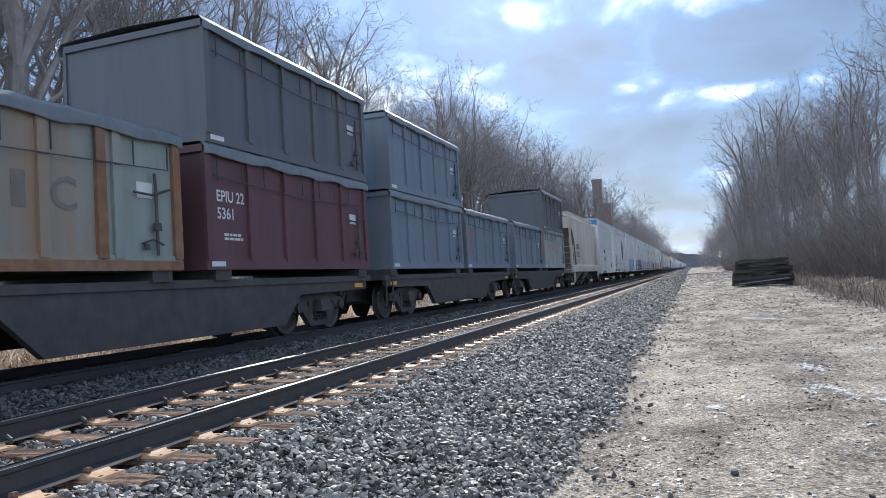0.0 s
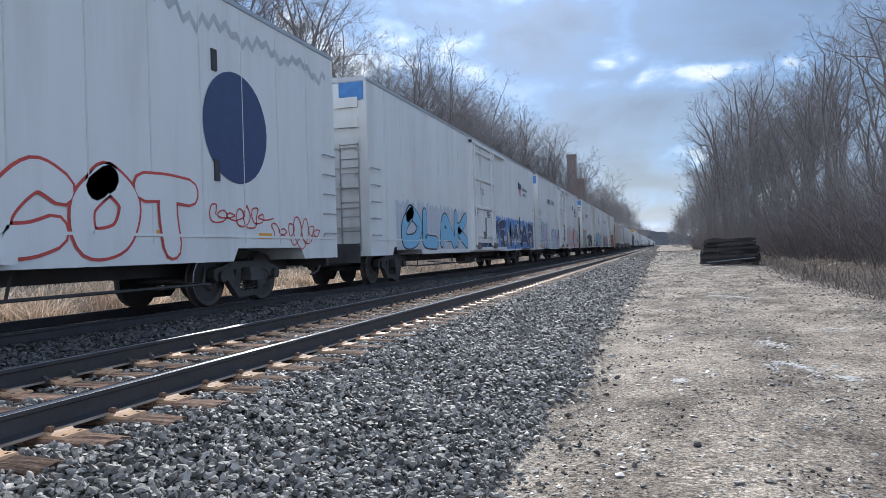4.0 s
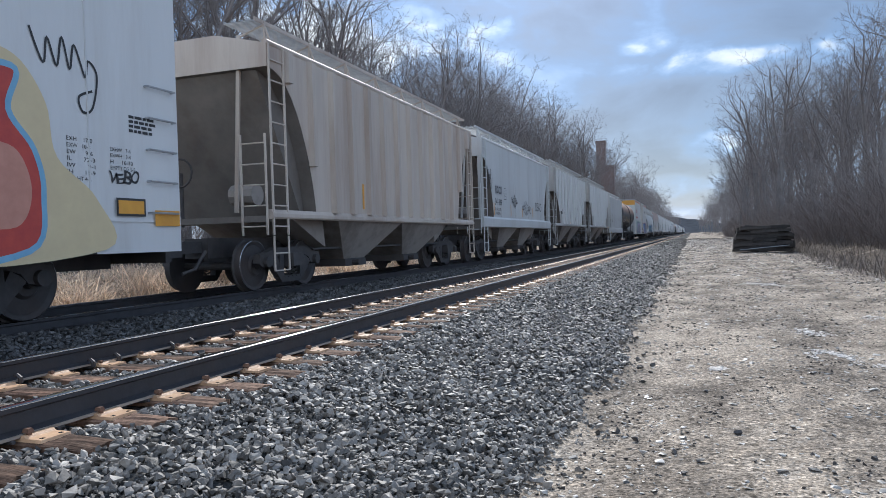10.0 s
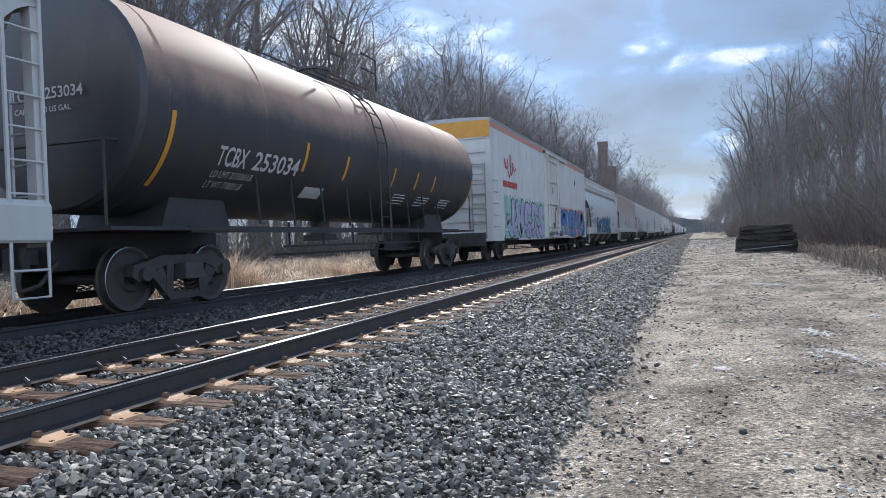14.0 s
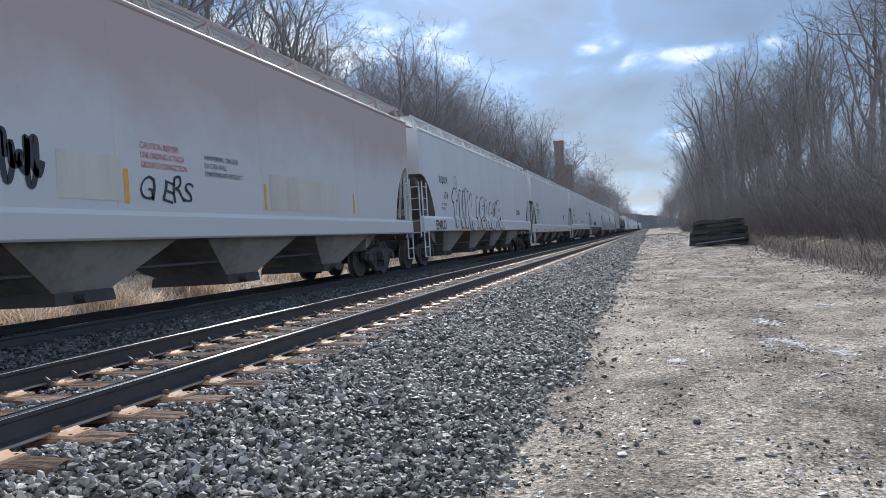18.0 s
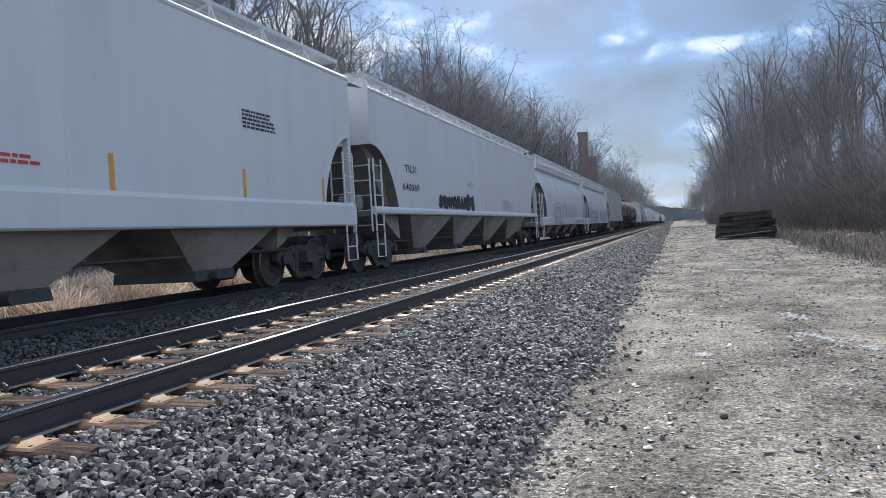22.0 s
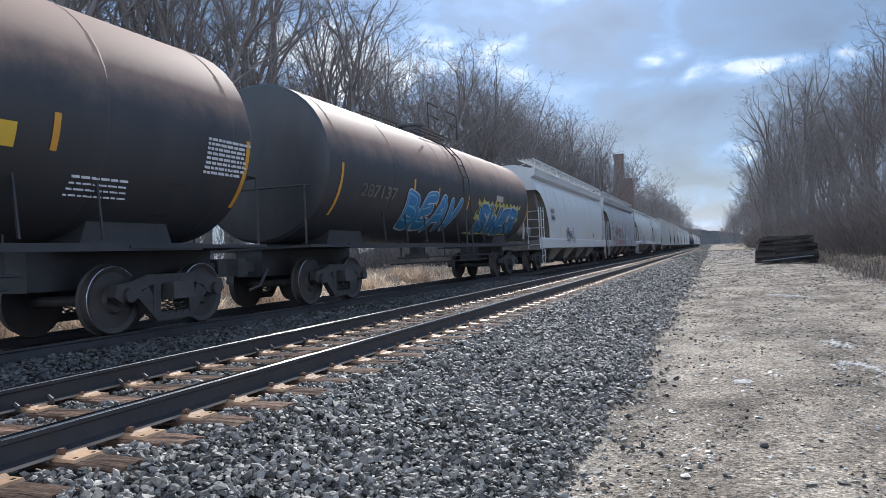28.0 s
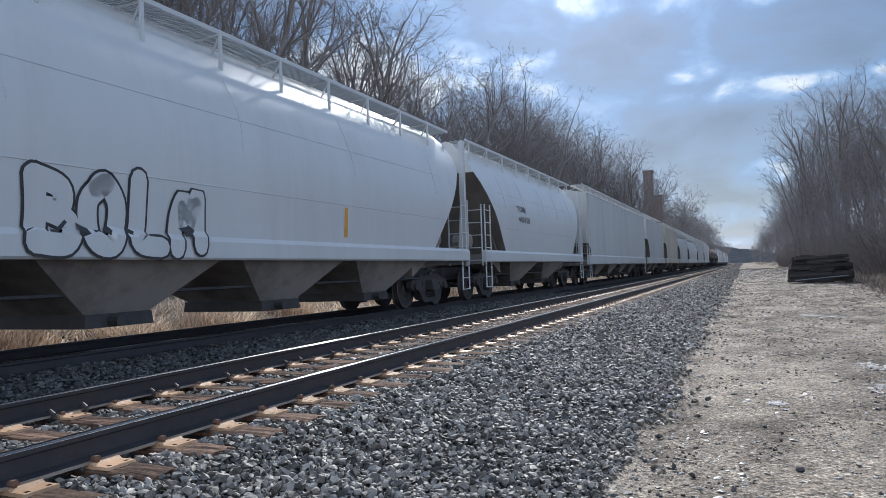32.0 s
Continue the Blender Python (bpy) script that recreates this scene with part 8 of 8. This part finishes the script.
write(c, "TILX", 2.16, 3.1, 2.56, 2.76)
write(c, "640069", 1.96, 3.25, 2.06, 2.26)
scrawl(c, 4.9, 1.62, 3.0, 0.42, "SENMORAN", "dark", "dark", seed=50)
spray_shape(c, ((7.9, 1.60), (7.95, 2.05), (8.15, 2.18), (8.45, 2.06), (8.85, 2.12), (8.95, 1.85), (8.9, 1.60), (8.6, 1.58), (8.45, 1.78), (8.3, 1.58)), "dark", label="black painted-over block")
strips(c, (7.6, 10.6, 13.25, 16.6), z0=1.70)
hand_word(c, "LOOTNO", 12.8, 1.64, 2.5, 0.5, "pale", seed=51)
tag(c, 8.1, 2.35, 0.9, 0.3, 52, thick=0.012, loops=5)
c, sd = hopper(419.4, 19.2, "hopper_white", "white curved-side hopper car with outlined tags", curved=True, cut=1.6, panel=3.3)
scrawl(c, 4.1, 1.05, 2.95, 1.25, "STEm", "hopper_white", "violet_ink", sd, 53, fat=-0.014)
scrawl(c, 7.5, 1.45, 6.4, 0.85, "MtRAnn", "hopper_white", "violet_ink", sd, 54, fat=-0.014)
strips(c, (4.0, 7.7, 11.6, 14.2, 16.8), sd, 1.48, 1.95, "yellow")
write(c, "DEPTHS OF THE MUSE", 13.0, 18.0, 1.05, 1.3, side=lambda z: 1.628, bold=-0.02)
plate_mark(c, 2.5, 2.4, sd)
c, sd = hopper(439.9, 18.6, "hopper_white", "pale curved-side hopper car with white block letters", curved=True, cut=1.6, panel=3.3)
write(c, "ACFX", 2.18, 2.95, 2.6, 2.85, "slope", sd, lift=0.02)
write(c, "98958", 2.18, 3.0, 2.2, 2.45, "slope", sd, lift=0.02)
scrawl(c, 2.3, 1.1, 5.9, 1.05, "DOUGH", "silver", "dark", sd, 36)
scrawl(c, 10.2, 1.1, 6.3, 1.0, "ALONE", "silver", "dark", sd, 37)
c, sd = hopper(460.1, 21.0, "hopper_dun_shade", "grey hopper car with orange reflectors", cut=1.6, panel=3.1, sill=(1.18, 1.66))
strips(c, (7.68, 10.6, 13.4, 16.1, 19.2), z0=1.68, wide=0.13)
bars(c, 8.8, 1.95, 0.6, 0.14, 2)
bars(c, 11.6, 1.75, 2.4, 0.12, 2, "red")
data(c, 16.9, 2.95, ("EXTERIOR PAINT", "PLT 442 59-11", "INTERIOR LINING"), 0.07)
bars(c, 16.9, 2.58, 0.9, 0.06, 3)
bars(c, 16.9, 3.3, 0.7, 0.06, 2)
c, sd = tank(482.7, 15.1, "black tank car with white number, top browned by dust and painted sheen", 1.6, 2.86)
write(c, "TILX", 1.24, 2.0, 2.18, 2.48, "pale", sd, lift=0.02)
write(c, "261334", 2.15, 3.35, 2.18, 2.48, "pale", sd, lift=0.02)
patch(c, 10.4, 10.86, 2.22, 2.48, "yellow", sd, "placard", "yellow notice plate", 0.012)
bars(c, 13.88, 2.70, 1.0, 0.068, 8, "pale", sd, lift=0.015)
bars(c, 11.7, 1.98, 1.0, 0.07, 4, "pale", sd, lift=0.015)
plate_mark(c, 13.3, 1.6, sd)
c, sd = tank(499.9, 16.0, "black tank car with blue graffiti", 1.6, 2.86)
write(c, "287137", 1.6, 3.4, 2.2, 2.48, "slope", sd, lift=0.02)
scrawl(c, 3.95, 1.55, 3.9, 0.95, "BEAV", "deep_blue", "pale", sd, 41, accent="sky_blue", lift=0.01)
scrawl(c, 9.7, 1.52, 4.7, 0.98, "SWER", "deep_blue", "pale", sd, 42, accent="navy", cloud="lime", lift=0.01)
patch(c, 11.4, 12.2, 2.62, 2.82, "hopper_brown", sd, "placard", "tan notice plate", 0.012)
c, sd = hopper(517.8, 19.0, "hopper_white", "pale curved-side hopper car with a small tag", curved=True, cut=1.6, panel=3.5)
patch(c, 1.95, 2.9, 2.2, 2.85, "hopper", sd, "number_panel", "greyer panel behind the number")
write(c, "BULX", 2.04, 2.7, 2.58, 2.78, side=sd, lift=0.02)
write(c, "59414", 2.04, 2.8, 2.26, 2.48, side=sd, lift=0.02)
tag(c, 5.4, 1.15, 2.5, 0.95, 12, side=sd, thick=0.05)
strips(c, (1.5, 4.0, 12.0, 15.0, 17.8), sd, 1.5, 1.98, "yellow", 0.13)
bars(c, 13.6, 1.75, 0.6, 0.1, 3, side=sd, lift=0.015)
c, sd = hopper(538.2, 19.0, "hopper_grey", "grey curved-side hopper car covered in graffiti", curved=True, cut=1.6, panel=3.5)
write(c, "ACFX", 2.06, 2.8, 2.6, 2.8, side=sd, lift=0.02)
write(c, "26787", 2.06, 2.8, 2.2, 2.4, side=sd, lift=0.02)
scrawl(c, 3.0, 1.05, 5.2, 1.35, "CHAMEL", "salmon", "silver", sd, 55, accent="red")
wild(c, 2.6, 1.1, 7.0, 1.4, ("salmon", "slope", "silver", "mint", "red", "slope"), "silver", 22, 76, sd, 0.03)
tag(c, 7.4, 1.1, 2.3, 1.3, 56, "mint", sd, 0.06)
rnd = random.Random(91)
for k in range(11):
    gy, gz, gr = 3.0 + 0.66 * k, rnd.uniform(1.5, 2.35), rnd.uniform(0.22, 0.4)
    spray_shape(c, [(gy + gr * rnd.uniform(0.8, 1.2) * math.cos(q * 0.9), gz + gr * rnd.uniform(0.7, 1.15) * math.sin(q * 0.9)) for q in range(7)], "violet_ink", "", sd, 0.024, label="dark sprayed blob")
for gy, gz in ((5.3, 2.75), (6.9, 2.85), (8.5, 2.7), (9.4, 2.85), (9.75, 2.5)):
    spray_shape(c, [(gy, gz - 0.15), (gy + 0.15, gz + 0.05), (gy + 0.04, gz + 0.13), (gy - 0.13, gz + 0.08)], "violet_ink", "", sd, 0.024, label="dark sprayed drop")
for gy in (3.6, 5.4, 7.0, 8.6):
    spray_line(c, [(gy, 2.5), (gy + 0.35, 2.52), (gy + 0.4, 2.0), (gy + 0.6, 1.5), (gy + 0.95, 1.2)], 0.05, "pale", sd, 0.046, label="white sprayed highlight")
    spray_line(c, [(gy - 0.5, 1.75), (gy - 0.2, 1.5), (gy + 0.1, 2.2), (gy + 0.25, 2.65), (gy + 0.6, 2.65)], 0.045, "yellow", sd, 0.042, label="ochre sprayed outline")
scrawl(c, 10.02, 1.04, 5.8, 1.85, "AmPh", "violet_ink", "violet_ink", sd, 44, lift=-0.004, fat=0.05)
scrawl(c, 10.2, 1.02, 5.8, 1.85, "AmPh", "hopper_grey", "white", sd, 44, lift=0.014, fat=0.05)
strips(c, (11.0, 14.7), sd, 1.5, 1.95, "orange", 0.13)
c, sd = hopper(558.4, 18.7, "hopper_white", "pale curved-side hopper car with outlined tag", curved=True, cut=2.2, band=False, panel=3.7, sill=(1.12, 1.42), straight=True, rounded=True)
write(c, "GPFX", 2.81, 3.7, 2.62, 2.88, side=sd, lift=0.02)
write(c, "10771", 2.77, 3.6, 2.2, 2.46, side=sd, lift=0.02)
data(c, 2.5, 1.75, ("LD LMT 215580 LB", "LT WT 70880 LB"), 0.10, lambda z: sd(z) + 0.012)
scrawl(c, 5.85, 1.12, 2.7, 1.05, "BoLm", "hopper_white", "dark", sd, 57, fat=-0.008)
strips(c, (1.0, 4.5, 12.3), sd, 1.55, 2.1, "orange", 0.12)
plate_mark(c, 4.2, 2.3, sd)
c, sd = hopper(578.4, 13.2, "hopper_white", "short pale curved-side hopper car", curved=True, bays=2, cut=2.0, band=False, panel=3.7, sill=(1.1, 1.42), straight=True, rounded=True)
write(c, "TCMX", 3.3, 4.3, 2.75, 2.95, "slope", sd, lift=0.02)
write(c, "440128", 3.3, 4.6, 2.4, 2.6, "slope", sd, lift=0.02)
c, sd = hopper(593.1, 20.8, "hopper", "grey hopper car with moulded roof edge", cut=0.6, panel=2.0)
s_next = 615.5
for k, (ln, kind, cu) in enumerate(((12.3, "hopper", False), (13.5, "hopper_beige", False), (13.5, "hopper", True), (18.6, "hopper_white", True), (18.6, "hopper", False), (20.5, "hopper_white", False))):
    hopper(s_next, ln, kind, HOP + " far back in the train", far=True, curved=cu, bays=2 if ln < 15 else 4, cut=1.5)
    s_next += ln + 1.4
for k in range(3):
    tank(s_next, 15.2, "black tank car far back in the train")
    s_next += 16.6
for k in range(7):
    hopper(s_next, 18.6, ("hopper_white", "hopper", "hopper_rust")[k % 3], HOP + " far back in the train", far=True, curved=k % 2 == 0, cut=1.6)
    s_next += 20.0


def motions():
    for ob, s in CARS:
        walk(ob, [(t, pose(XT, s - d, 0)) for t, d in RUN])


motions()
